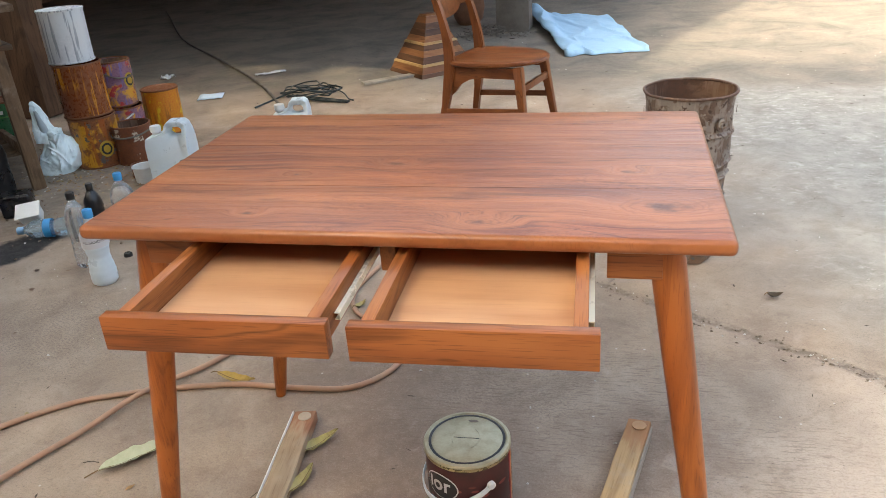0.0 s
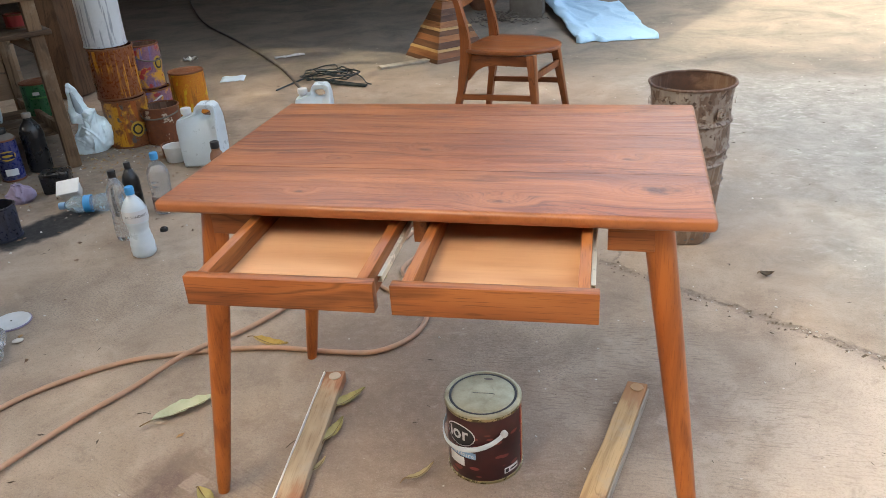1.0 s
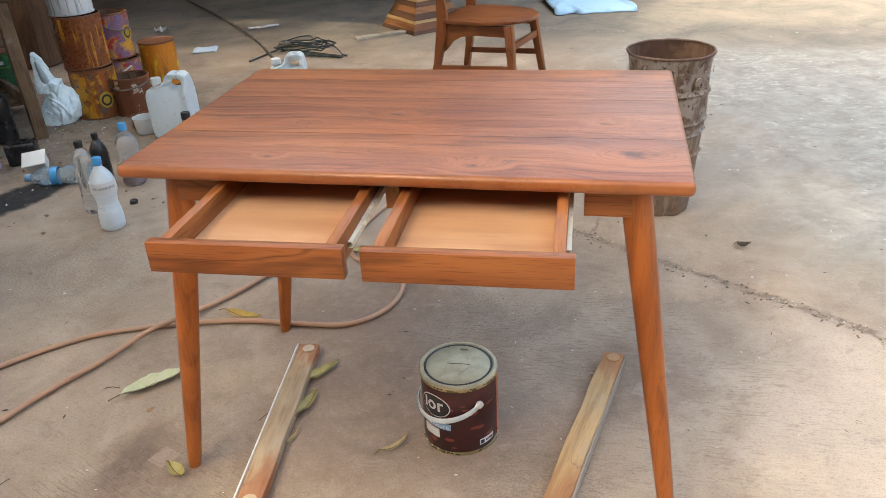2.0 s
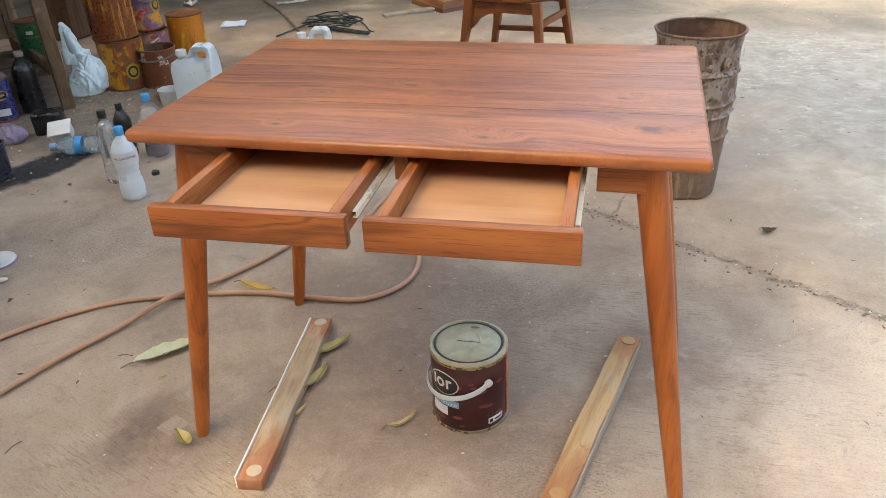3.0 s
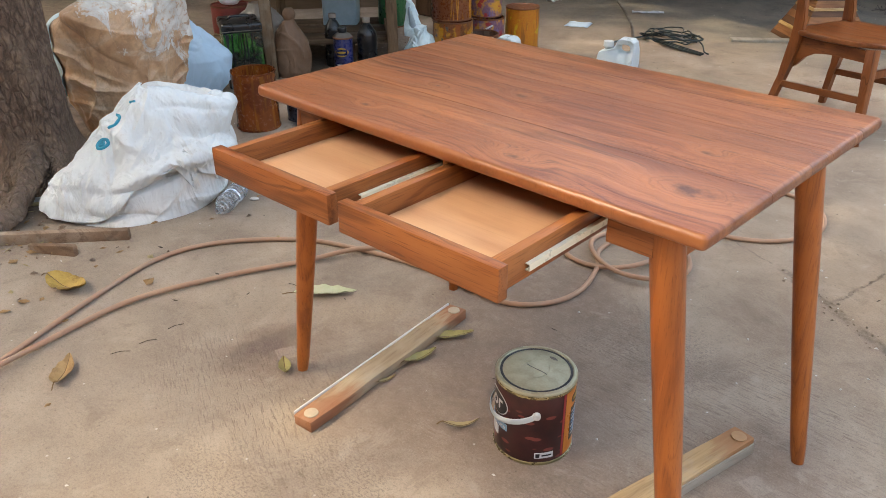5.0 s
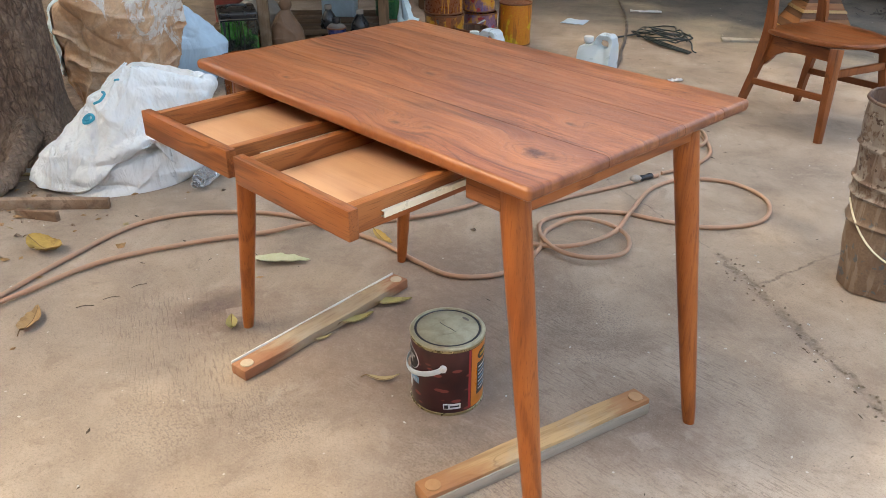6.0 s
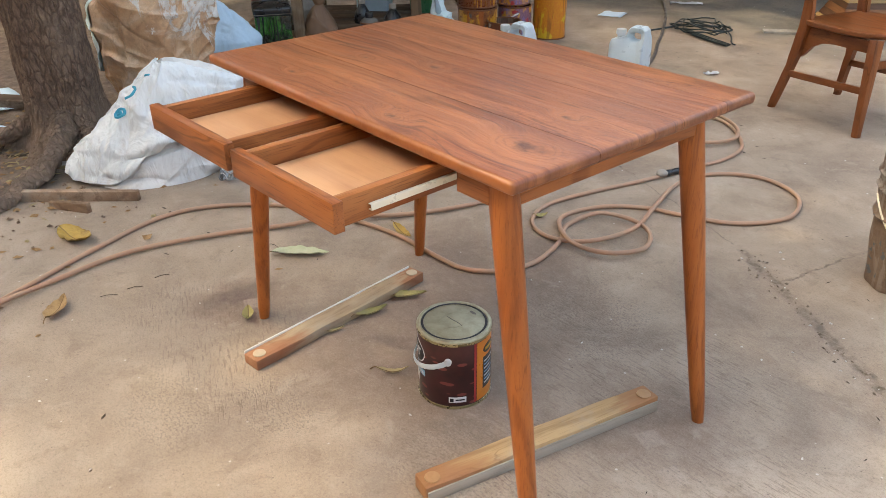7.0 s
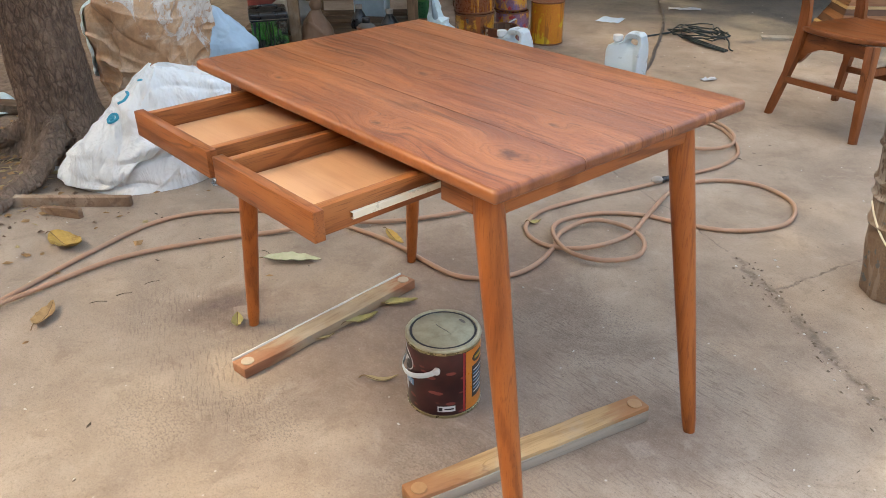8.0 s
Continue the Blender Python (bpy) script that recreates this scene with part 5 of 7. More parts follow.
fallen_leaf("small yellow leaf at the soil's edge", -1.27, -0.36, 80, 0.05, 0.03, LEAF_YELLOW, 0.2, 0.4)
fallen_leaf("small olive leaf inside the hose loop", 0.035, 1.12, 60, 0.05, 0.025, LEAF_OLIVE, 0.3, 0.6)
fallen_leaf("thin dry leaf beside the weathered batten", 0.155, 0.175, 70, 0.06, 0.014, LEAF_TAN, 0.2, 0.6)


# ---- the chair behind the table ----
def chair():
    t = thing("dining_chair", "reddish-brown wooden chair with a rounded solid seat and splayed legs", "chair", pose(0.222, 3.005, 0, 0, 0, -15.5))
    zs = 0.43
    # seat: square at the back, rounded in front
    bm = bmesh.new()
    outline = []
    for k in range(64):
        a = 2 * math.pi * k / 64
        c, s = math.cos(a), math.sin(a)
        px = 2.0 if c > 0 else 5.0
        q = (abs(c) ** px + abs(s) ** px) ** (-1 / px)
        outline.append((0.01 + (0.27 if c > 0 else 0.215) * c * q, 0.215 * s * q))
    rings = []
    for scale, z in ((0.93, zs - 0.026), (0.99, zs - 0.02), (1.0, zs - 0.010), (0.985, zs - 0.002), (0.95, zs), (0.7, zs - 0.005), (0.4, zs - 0.009)):
        rings.append([bm.verts.new((x * scale, y * scale, z)) for x, y in outline])
    for p, q in zip(rings, rings[1:]):
        for k in range(64):
            bm.faces.new((p[k], p[(k + 1) % 64], q[(k + 1) % 64], q[k]))
    bm.faces.new(rings[0][::-1])
    bm.faces.new(rings[-1])
    part("seat", bm, CHAIR_X, t)
    for s in (-1, 1):
        part("front_leg", beam((0.19, s * 0.165, zs - 0.024), (0.245, s * 0.222, 0), (0.046, 0.042), (0.030, 0.028)), CHAIR_Z, t)
        # rear leg and back post in one sweep
        bm = bmesh.new()
        pts = [Vector((-0.245, s * 0.222, 0)), Vector((-0.195, s * 0.19, 0.25)), Vector((-0.175, s * 0.178, 0.43)), Vector((-0.20, s * 0.172, 0.60)), Vector((-0.27, s * 0.17, 0.82))]
        path = spline(pts, 0.04)
        rr = []
        for k, p in enumerate(path):
            f = k / (len(path) - 1)
            w, d = 0.030, 0.030 + 0.026 * math.exp(-((f - 0.5) / 0.22) ** 2)
            rr.append([bm.verts.new(p + Vector((i * d / 2, j * w / 2, 0))) for i, j in ((-1, -1), (1, -1), (1, 1), (-1, 1))])
        for p, q in zip(rr, rr[1:]):
            for k in range(4):
                bm.faces.new((p[k], p[(k + 1) % 4], q[(k + 1) % 4], q[k]))
        bm.faces.new(rr[0][::-1])
        bm.faces.new(rr[-1])
        bmesh.ops.bevel(bm, geom=[e for e in bm.edges if abs(e.verts[0].co.z - e.verts[1].co.z) > 0.01], offset=0.005, segments=2, affect="EDGES")
        part("back_post", bm, CHAIR_Z, t)
        # side rail with a curved bracket at its rear end
        bm = bmesh.new()
        prof = [(-0.17, zs - 0.03), (0.185, zs - 0.03), (0.19, zs - 0.082), (0.0, zs - 0.082), (-0.07, zs - 0.092), (-0.12, zs - 0.118), (-0.155, zs - 0.16), (-0.172, zs - 0.175)]
        sets = [[bm.verts.new((x, s * 0.168 + q, z)) for x, z in prof] for q in (-0.01, 0.01)]
        bm.faces.new(sets[0])
        bm.faces.new(sets[1][::-1])
        for k in range(len(prof)):
            j = (k + 1) % len(prof)
            bm.faces.new((sets[0][k], sets[0][j], sets[1][j], sets[1][k]))
        part("side_rail", bm, CHAIR_X, t)
        part("stretcher", beam((-0.212, s * 0.203, 0.175), (0.222, s * 0.199, 0.195), (0.016, 0.030), side=(0, 1, 0)), CHAIR_X, t)
    part("front_stretcher", beam((0.21, -0.185, 0.30), (0.21, 0.185, 0.30), (0.018, 0.034), side=(1, 0, 0)), CHAIR_Z, t)
    part("rear_rail", beam((-0.17, -0.165, zs - 0.05), (-0.17, 0.165, zs - 0.05), (0.02, 0.05), side=(1, 0, 0)), CHAIR_Z, t)
    # curved back board, deeper in its middle
    bm = bmesh.new()
    cols = []
    for k in range(17):
        q = -1 + k / 8
        x = -0.245 - 0.03 * (1 - q * q)
        drop = 0.055 * math.sqrt(max(0, 1 - (q / 0.75) ** 2)) if abs(q) < 0.75 else 0
        col = []
        for dx, z in ((0.009, 0.665 - drop), (0.0, 0.80), (-0.018, 0.80), (-0.009, 0.665 - drop)):
            col.append(bm.verts.new((x + dx, q * 0.165, z)))
        cols.append(col)
    for p, q in zip(cols, cols[1:]):
        for k in range(4):
            bm.faces.new((p[k], p[(k + 1) % 4], q[(k + 1) % 4], q[k]))
    bm.faces.new(cols[0])
    bm.faces.new(cols[-1][::-1])
    part("backrest", bm, CHAIR_X, t)


chair()


# ---- the tall rusty drum ----
def drum():
    t = thing("rusty_drum", "tall tapered rusty steel drum with peeling grey paint, standing open", "drum", pose(1.062, 1.595, 0))
    h = 0.585
    rad = lambda z: 0.100 + 0.044 * (z / h) ** 0.8
    prof = [(0, 0.004), (rad(0) - 0.006, 0.0), (rad(0), 0.004)]
    ribs = (0.228, 0.308, 0.351, 0.456)
    for k in range(1, 131):
        z = 0.005 + (h - 0.012) * k / 130
        bump = sum(0.0085 * math.exp(-((z - q) / 0.0055) ** 2) for q in ribs)
        prof.append((rad(z) + bump, z))
    body = lathe(prof, 64, 0.010, 4)
    part("upper_wall", cut(body, 0.30, True), DRUM, t)
    body = lathe(prof, 64, 0.010, 4)
    part("lower_wall", cut(body, 0.30, False), DRUM_LOW, t, "lower wall smeared with grey and blue paint")
    part("inside", lathe([(0, 0.36), (0.125, 0.36)] + [(rad(z) - 0.004, z) for z in np.linspace(0.362, h - 0.004, 14)], 64, 0.008, 4), DRUM_IN, t, "rust-brown inside, part filled")
    part("rim", tube([Vector(((0.144 + 0.002 * noise.noise(Vector((3 * math.cos(a), 3 * math.sin(a), 1)))) * math.cos(a), (0.144 + 0.002 * noise.noise(Vector((3 * math.cos(a), 3 * math.sin(a), 1)))) * math.sin(a),
                                   h - 0.003 + 0.002 * noise.noise(Vector((2 * math.cos(a), 2 * math.sin(a), 6))))) for a in np.linspace(0, 2 * math.pi, 72, endpoint=False)], 0.0050, 8, closed=True), DRUM_IN, t)
    rng = random.Random(12)
    for k in range(64):
        q, z = rng.uniform(0, 6.3), h - rng.uniform(0.014, 0.14)
        bm = plate(rng.uniform(0.004, 0.016), rng.uniform(0.004, 0.012), 0.0012, 6, True)
        for v in bm.verts:
            v.co.x += 0.004 * noise.noise(v.co * 150 + Vector((k, 0, 0)))
            v.co.z += z + 0.005 * noise.noise(v.co * 140 + Vector((0, k, 0)))
        bm = bent(bm, rad(z) + 0.004)
        bmesh.ops.rotate(bm, verts=bm.verts, cent=(0, 0, 0), matrix=Matrix.Rotation(q, 3, "Z"))
        part("paint_flake", bm, FLAKE, t)
    a = math.atan2(1.499 - 1.595, 1.142 - 1.062)
    for ang in (a, a + math.pi):
        boss = lathe([(0, 0), (0.021, 0), (0.021, 0.006), (0.013, 0.007), (0.011, 0.012), (0.005, 0.012), (0.004, 0.007), (0, 0.007)], 24)
        bmesh.ops.transform(boss, verts=boss.verts, matrix=Matrix.Translation((0.138 * math.cos(ang), 0.138 * math.sin(ang), 0.494)) @ Matrix.Rotation(ang, 4, "Z") @ Matrix.Rotation(radians(90), 4, "Y"))
        part("lug", boss, DRUM, t)
    # the wire bail, fallen down round the lower wall
    pts = []
    for k in range(15):
        s = k / 14
        q = radians(-140 + 98 * s)
        z = 0.29 - 0.17 * s - 0.03 * math.sin(math.pi * s)
        rr = rad(z) + 0.008
        pts.append(Vector((rr * math.cos(q), rr * math.sin(q), z)))
    part("wire_handle", tube(spline(pts, 0.02), 0.0028, 6), RAIL, t, "pale wire handle")


def cut(bm, z, upper):
    """Keeps what lies above or below a height."""
    bmesh.ops.bisect_plane(bm, geom=bm.verts[:] + bm.edges[:] + bm.faces[:], plane_co=(0, 0, z), plane_no=(0, 0, 1), clear_inner=upper, clear_outer=not upper)
    return bm


drum()


# ---- tins, cans and bottles ----
def tin(name, label, x, y, r, h, material, z=0.0, lid=None, inside=None, handle=0.0, turn=0.0, wob=0.004, seed=0, badge=None, group="paint tins", tilt=(0, 0), rim=None):
    """A round tin with rolled rims; open with an inside, or closed by a lid; handle: the sag of its wire bail."""
    t = thing(name, label, "paint tin", pose(x, y, z, tilt[0], tilt[1], turn), group)
    part("wall", lathe([(0, 0.002), (r - 0.004, 0.002), (r, 0.006), *[(r, 0.006 + (h - 0.012) * q / 9) for q in range(1, 10)]], 44, wob, seed), material, t)
    for q in (0.005, h - 0.005):
        part("rim", lathe([(r - 0.002, q - 0.005), (r + 0.003, q - 0.004), (r + 0.004, q), (r + 0.003, q + 0.004), (r - 0.003, q + 0.005), (r - 0.004, q)], 44, wob, seed), rim or (RUST_PLAIN if material is not WHITE_TIN else WHITE_TIN), t)
    if lid:
        part("lid", lathe([(r, h - 0.004), (r - 0.004, h - 0.001), (r - 0.010, h - 0.006), (0.4 * r, h - 0.005), (0, h - 0.004)], 44, wob * 0.5, seed), lid, t)
    if inside:
        part("inside", lathe([(0, 0.02), (r - 0.006, 0.02), (r - 0.003, h - 0.008)], 44, wob, seed), inside, t)
    if handle:
        pts = [Vector(((r + 0.006) * math.cos(a) * (1 + 0.06 * math.sin(a) ** 2), -(r + 0.010) * math.sin(a), h - 0.035 - handle * math.sin(a) ** 1.2)) for a in [math.pi * k / 20 for k in range(21)]]
        part("wire_handle", tube(pts, 0.003, 6, flat=1.6), WHITE_PLASTIC if name == "paint_tin" and seed == 4 else GREY_POST, t)
    if badge:
        for w, hh, th, m, ang, zz in badge:
            bm = bent(plate(w, hh, th, 12, m is YELLOW_PRINT or m is BLACK_PRINT, z=zz), r + 0.002)
            bmesh.ops.rotate(bm, verts=bm.verts, cent=(0, 0, 0), matrix=Matrix.Rotation(radians(ang), 3, "Z"))
            part("label_patch", bm, m, t)
    return t


ring = lambda zz, ang: ((0.075, 0.085, 0.001, YELLOW_PRINT, ang, zz), (0.055, 0.062, 0.0016, BLACK_PRINT, ang, zz), (0.036, 0.040, 0.0022, YELLOW_PRINT, ang, zz))
tin("paint_tin", "yellow paint-run tin rusting at the bottom of a stack", -1.862, 2.545, 0.117, 0.265, YELLOW_TIN, turn=20, badge=ring(0.10, 35), seed=1)
tin("paint_tin", "rust-brown tin with yellow drips in a stack", -1.877, 2.553, 0.118, 0.272, RUST, z=0.267, seed=2)
tin("paint_tin", "white paint-smeared tin on top of a stack", -1.897, 2.558, 0.108, 0.262, WHITE_TIN, z=0.541, lid=WHITE_TIN, seed=3)
tin("paint_tin", "violet and red splashed tin with a fallen handle", -1.93, 2.93, 0.105, 0.215, PURPLE_TIN, handle=0.07, turn=-30, seed=4)
tin("paint_tin", "violet and yellow splashed open tin, stacked", -1.955, 2.94, 0.103, 0.255, PURPLE_TIN, z=0.217, inside=DRUM_IN, handle=0.06, turn=70, badge=ring(0.14, 15), seed=5)
tin("paint_tin", "orange and yellow tin with a rusty lid", -1.805, 3.125, 0.106, 0.268, ORANGE_TIN, lid=RUST_PLAIN, seed=6)
tin("paint_bucket", "brown rusty bucket with paint blots, standing open", -1.675, 2.59, 0.098, 0.205, RUST_BLOTS, inside=DRUM_IN, handle=0.02, seed=7)
tin("paint_tin", "glossy rust-brown open tin streaked with old varnish", -1.745, 1.085, 0.100, 0.27, VARNISHED, inside=VARNISHED, wob=0.003, seed=8, handle=0.0, rim=VARNISHED)
tin("paint_tin", "sooty black open tin with blue traces", -1.69, 1.305, 0.075, 0.145, BLACK_TIN, inside=BLACK_PRINT, seed=9, rim=BLACK_TIN)
tin("paint_tin", "dark green tin with a pale band on a low board", -2.40, 2.555, 0.088, 0.20, GREEN_TIN, z=0.150, lid=RUST_PLAIN, seed=10, badge=((0.10, 0.008, 0.001, GREEN_PRINT, 40, 0.12), (0.035, 0.018, 0.001, WHITE_PRINT, 30, 0.145)))
can = tin("solvent_can", "dark blue can with a yellow oval badge and white label", -2.165, 1.955, 0.054, 0.215, BLUE_TIN, seed=11,
    badge=((0.082, 0.05, 0.001, YELLOW_PRINT, 40, 0.135), (0.066, 0.034, 0.0016, BLUE_TIN, 40, 0.135), (0.05, 0.012, 0.002, YELLOW_PRINT, 40, 0.135), (0.06, 0.034, 0.001, WHITE_PRINT, 40, 0.05)))
part("cone_top", lathe([(0.054, 0.212), (0.048, 0.224), (0.03, 0.236), (0.024, 0.238), (0, 0.238)], 32), GREY_POST, can)
part("cap", lathe([(0.024, 0.238), (0.025, 0.240), (0.025, 0.262), (0.022, 0.266), (0, 0.267)], 24), BLACK_PLASTIC, can)
tin("small_tin", "small round rusty tin lying near the jerrycan", -1.50, 2.36, 0.055, 0.06, RUST_PLAIN, inside=BLACK_PRINT, seed=12, group="small tins")


def bottle(name, label, x, y, prof, material, cap=None, cap_r=0.014, cap_h=0.02, seed=0, m=None, bands=(), turn=0, group="bottles"):
    """A turned bottle with a ribbed cap; bands: (z0, z1, radius, material) sleeves or contents."""
    t = thing(name, label, "bottle", m or pose(x, y, 0, 0, 0, turn), group)
    part("body", lathe(prof, 36, 0.0015, seed), material, t)
    top_ = prof[-1][1]
    if cap:
        bm = lathe([(cap_r - 0.001, top_ - 0.008), (cap_r, top_ - 0.006), (cap_r, top_ + cap_h - 0.003), (cap_r - 0.002, top_ + cap_h), (0, top_ + cap_h)], 28)
        for k, v in enumerate(bm.verts):
            v.co.x *= 1 + 0.02 * (k % 2)
            v.co.y *= 1 + 0.02 * (k % 2)
        part("cap", bm, cap, t)
    for z0, z1, rr, mm in bands:
        part("sleeve", lathe([(rr, z0), (rr + 0.0008, z0), (rr + 0.0008, z1), (rr, z1)], 36), mm, t)
    return t


def pet(r, h, waist=0.82, neck=0.013):
    """The outline of a drinks bottle with a waist and ribs."""
    out = [(0, 0.003), (r * 0.8, 0.0), (r * 0.97, 0.008), (r, 0.02)]
    for k in range(1, 22):
        s = k / 21
        z = 0.02 + (h * 0.68 - 0.02) * s
        w = 1 - (1 - waist) * math.exp(-((s - 0.55) / 0.22) ** 2)
        out.append((r * w + 0.0012 * math.sin(s * 42), z))
    out += [(r * 0.98, h * 0.72), (r * 0.86, h * 0.80), (r * 0.6, h * 0.88), (neck + 0.004, h * 0.93), (neck, h * 0.95), (neck + 0.003, h * 0.955), (neck, h * 0.965), (neck, h)]
    return out


b = bottle("plastic_bottle", "milky white plastic bottle of sanding liquid with blue cap", -0.968, 1.222, pet(0.046, 0.262), MILK, BLUE_CAP, 0.017, 0.022, 1, turn=0)
part("label_band", lathe([(0.0463, 0.150), (0.0471, 0.150), (0.0471, 0.196), (0.0463, 0.196)], 36), WHITE_PRINT, b)
bm = lettering("NL SANDING", 0.0145, 0.0012)
for v in bm.verts:
    v.co.z += 0.175
bm = bent(bm, 0.0473)
bmesh.ops.rotate(bm, verts=bm.verts, cent=(0, 0, 0), matrix=Matrix.Rotation(radians(38), 3, "Z"))
part("lettering", bm, BLACK_PRINT, b, smooth=False)
bottle("plastic_bottle", "empty clear plastic bottle with a black cap", -1.13, 1.355, pet(0.041, 0.275, 0.9), CLEAR, BLACK_PLASTIC, 0.016, 0.02, 2)
bottle("plastic_bottle", "clear plastic bottle with purple lees and blue cap", -1.118, 1.632, pet(0.047, 0.25, 0.9), CLEAR, BLUE_CAP, 0.017, 0.022, 3, bands=((0.012, 0.06, 0.0445, PURPLE_LEES),))
bottle("glass_bottle", "dark blue-black glass bottle, dusty", -1.235, 1.60, pet(0.036, 0.22, 1.0, 0.012), BLACK_PLASTIC, BLACK_PLASTIC, 0.014, 0.018, 4)
bottle("glass_bottle", "stout black oil bottle with a pale cap", -2.105, 2.085, pet(0.058, 0.29, 0.96, 0.019), BLACK_PLASTIC, GREY_CLOTH, 0.022, 0.016, 5)
bottle("glass_bottle", "black oil bottle standing behind the blue can", -2.345, 2.03, pet(0.052, 0.29, 0.96, 0.019), BLACK_PLASTIC, GREY_CLOTH, 0.022, 0.016, 6)
bottle("glass_bottle", "small brown glass bottle with a dark screw cap", -1.055, 2.03, pet(0.032, 0.165, 1.0, 0.016), CLAY, BLACK_PLASTIC, 0.021, 0.024, 7)
lying = Matrix.Translation((-1.375, 1.625, 0.041)) @ Matrix.Rotation(radians(19), 4, "Z") @ Matrix.Rotation(radians(-90), 4, "Y")
bottle("plastic_bottle", "crumpled clear drinks bottle lying on its side", 0, 0, pet(0.04, 0.21, 0.8), CLEAR_BLUE, BLUE_PRINT, 0.016, 0.018, 8, m=lying, bands=((0.085, 0.115, 0.0385, BLUE_CAP),))
lying = Matrix.Translation((-1.09, 0.56, 0.036)) @ Matrix.Rotation(radians(125), 4, "Z") @ Matrix.Rotation(radians(-90), 4, "Y")
bottle("plastic_bottle", "clear plastic bottle sticking out below the sack", 0, 0, pet(0.035, 0.2, 0.9), CLEAR, None, 0.016, 0.018, 9, m=lying)
whole("bottle_cap", lathe([(0, 0.014), (0.013, 0.014), (0.016, 0.011), (0.017, 0.0), (0.015, 0.0), (0.014, 0.010), (0, 0.011)], 24), BLACK_PLASTIC, "dark green bottle cap dropped on the concrete", "bottle cap", pose(-1.012, 1.437, 0.0))


def jerrycan(label, x, y, turn, w, d, h, body, cap, tilt=0.0, z=0.0):
    """A moulded canister: one blown shell with a hand hole through its shoulder, and a screw cap."""
    t = thing("jerrycan", label, "canister", pose(x, y, z, 0, tilt, turn), "canisters")
    outline = [(0.02, 0.0), (0.98, 0.0), (1.0, 0.03), (1.0, 0.82), (0.97, 0.94), (0.88, 0.985), (0.58, 0.985), (0.49, 0.93), (0.44, 0.83), (0.36, 0.80), (0.10, 0.80), (0.03, 0.74), (0.0, 0.66), (0.0, 0.03)]
    hx, hz = 0.70, 0.83
    ring_out, ring_in = [], []
    N = 64
    for k in range(N):
        a = 2 * math.pi * k / N
        c, q = math.cos(a), math.sin(a) * w / h
        best = 9.0
        for (x0, z0), (x1, z1) in zip(outline, outline[1:] + outline[:1]):
            ex, ez = x1 - x0, z1 - z0
            det = c * ez - q * ex
            if abs(det) > 1e-9:
                tt = ((x0 - hx) * ez - (z0 - hz) * ex) / det
                uu = ((x0 - hx) * q - (z0 - hz) * c) / det
                if tt > 1e-6 and -1e-6 <= uu <= 1 + 1e-6:
                    best = min(best, tt)
        ring_out.append(((hx + c * best - 0.5) * w, (hz + q * best) * h))
        sq = (abs(math.cos(a)) ** 3 + abs(math.sin(a)) ** 3) ** (-1 / 3)
        ring_in.append(((hx - 0.5 + 0.155 * math.cos(a) * sq) * w, (hz + 0.058 * math.sin(a) * sq) * h))
    bm = bmesh.new()
    layers = []
    # from the hole outwards over the front, round the edge and back over the rear
    for f, yy in ((0.0, 0.0), (0.02, -0.26), (0.06, -0.33), (0.5, -0.48), (0.86, -0.5), (0.95, -0.46), (0.99, -0.36), (1.0, -0.2), (1.0, 0.2), (0.99, 0.36), (0.95, 0.46), (0.86, 0.5), (0.5, 0.48), (0.06, 0.33), (0.02, 0.26)):
        row = []
        for (ix, iz), (ox, oz) in zip(ring_in, ring_out):
            px, pz = ix + (ox - ix) * f, iz + (oz - iz) * f
            thin = 1.0 if pz < 0.70 * h else 1.0 - 0.42 * min(1.0, (pz / h - 0.70) / 0.2)
            row.append(bm.verts.new((px + 0.002 * noise.noise(Vector((px * 20, yy * 3, pz * 20))), yy * d * thin + 0.003 * noise.noise(Vector((px * 12, yy, pz * 12))), max(0.0, pz))))
        layers.append(row)
    for p, q in zip(layers, layers[1:] + layers[:1]):
        for k in range(N):
            bm.faces.new((p[k], p[(k + 1) % N], q[(k + 1) % N], q[k]))
    part("body", bm, body, t)
    bm = lathe([(0.016, h * 0.78), (0.020, h * 0.81), (0.026, h * 0.825), (0.026, h * 0.895), (0.024, h * 0.905), (0, h * 0.905)], 28)
    bmesh.ops.translate(bm, verts=bm.verts, vec=(-w / 2 + w * 0.22, 0, 0))
    part("cap", bm, cap, t)


jerrycan("translucent white plastic jerrycan half full of liquid", -1.232, 2.232, 8, 0.215, 0.13, 0.325, MILK, WHITE_PLASTIC)
jerrycan("translucent white plastic jerrycan on bare concrete", -0.775, 2.626, 12, 0.195, 0.12, 0.318, MILK, WHITE_PLASTIC)
jerrycan("bluish translucent jerrycan on the low board", -2.62, 2.32, 40, 0.22, 0.15, 0.36, JUG_BLUE, WHITE_PLASTIC, z=0.150)


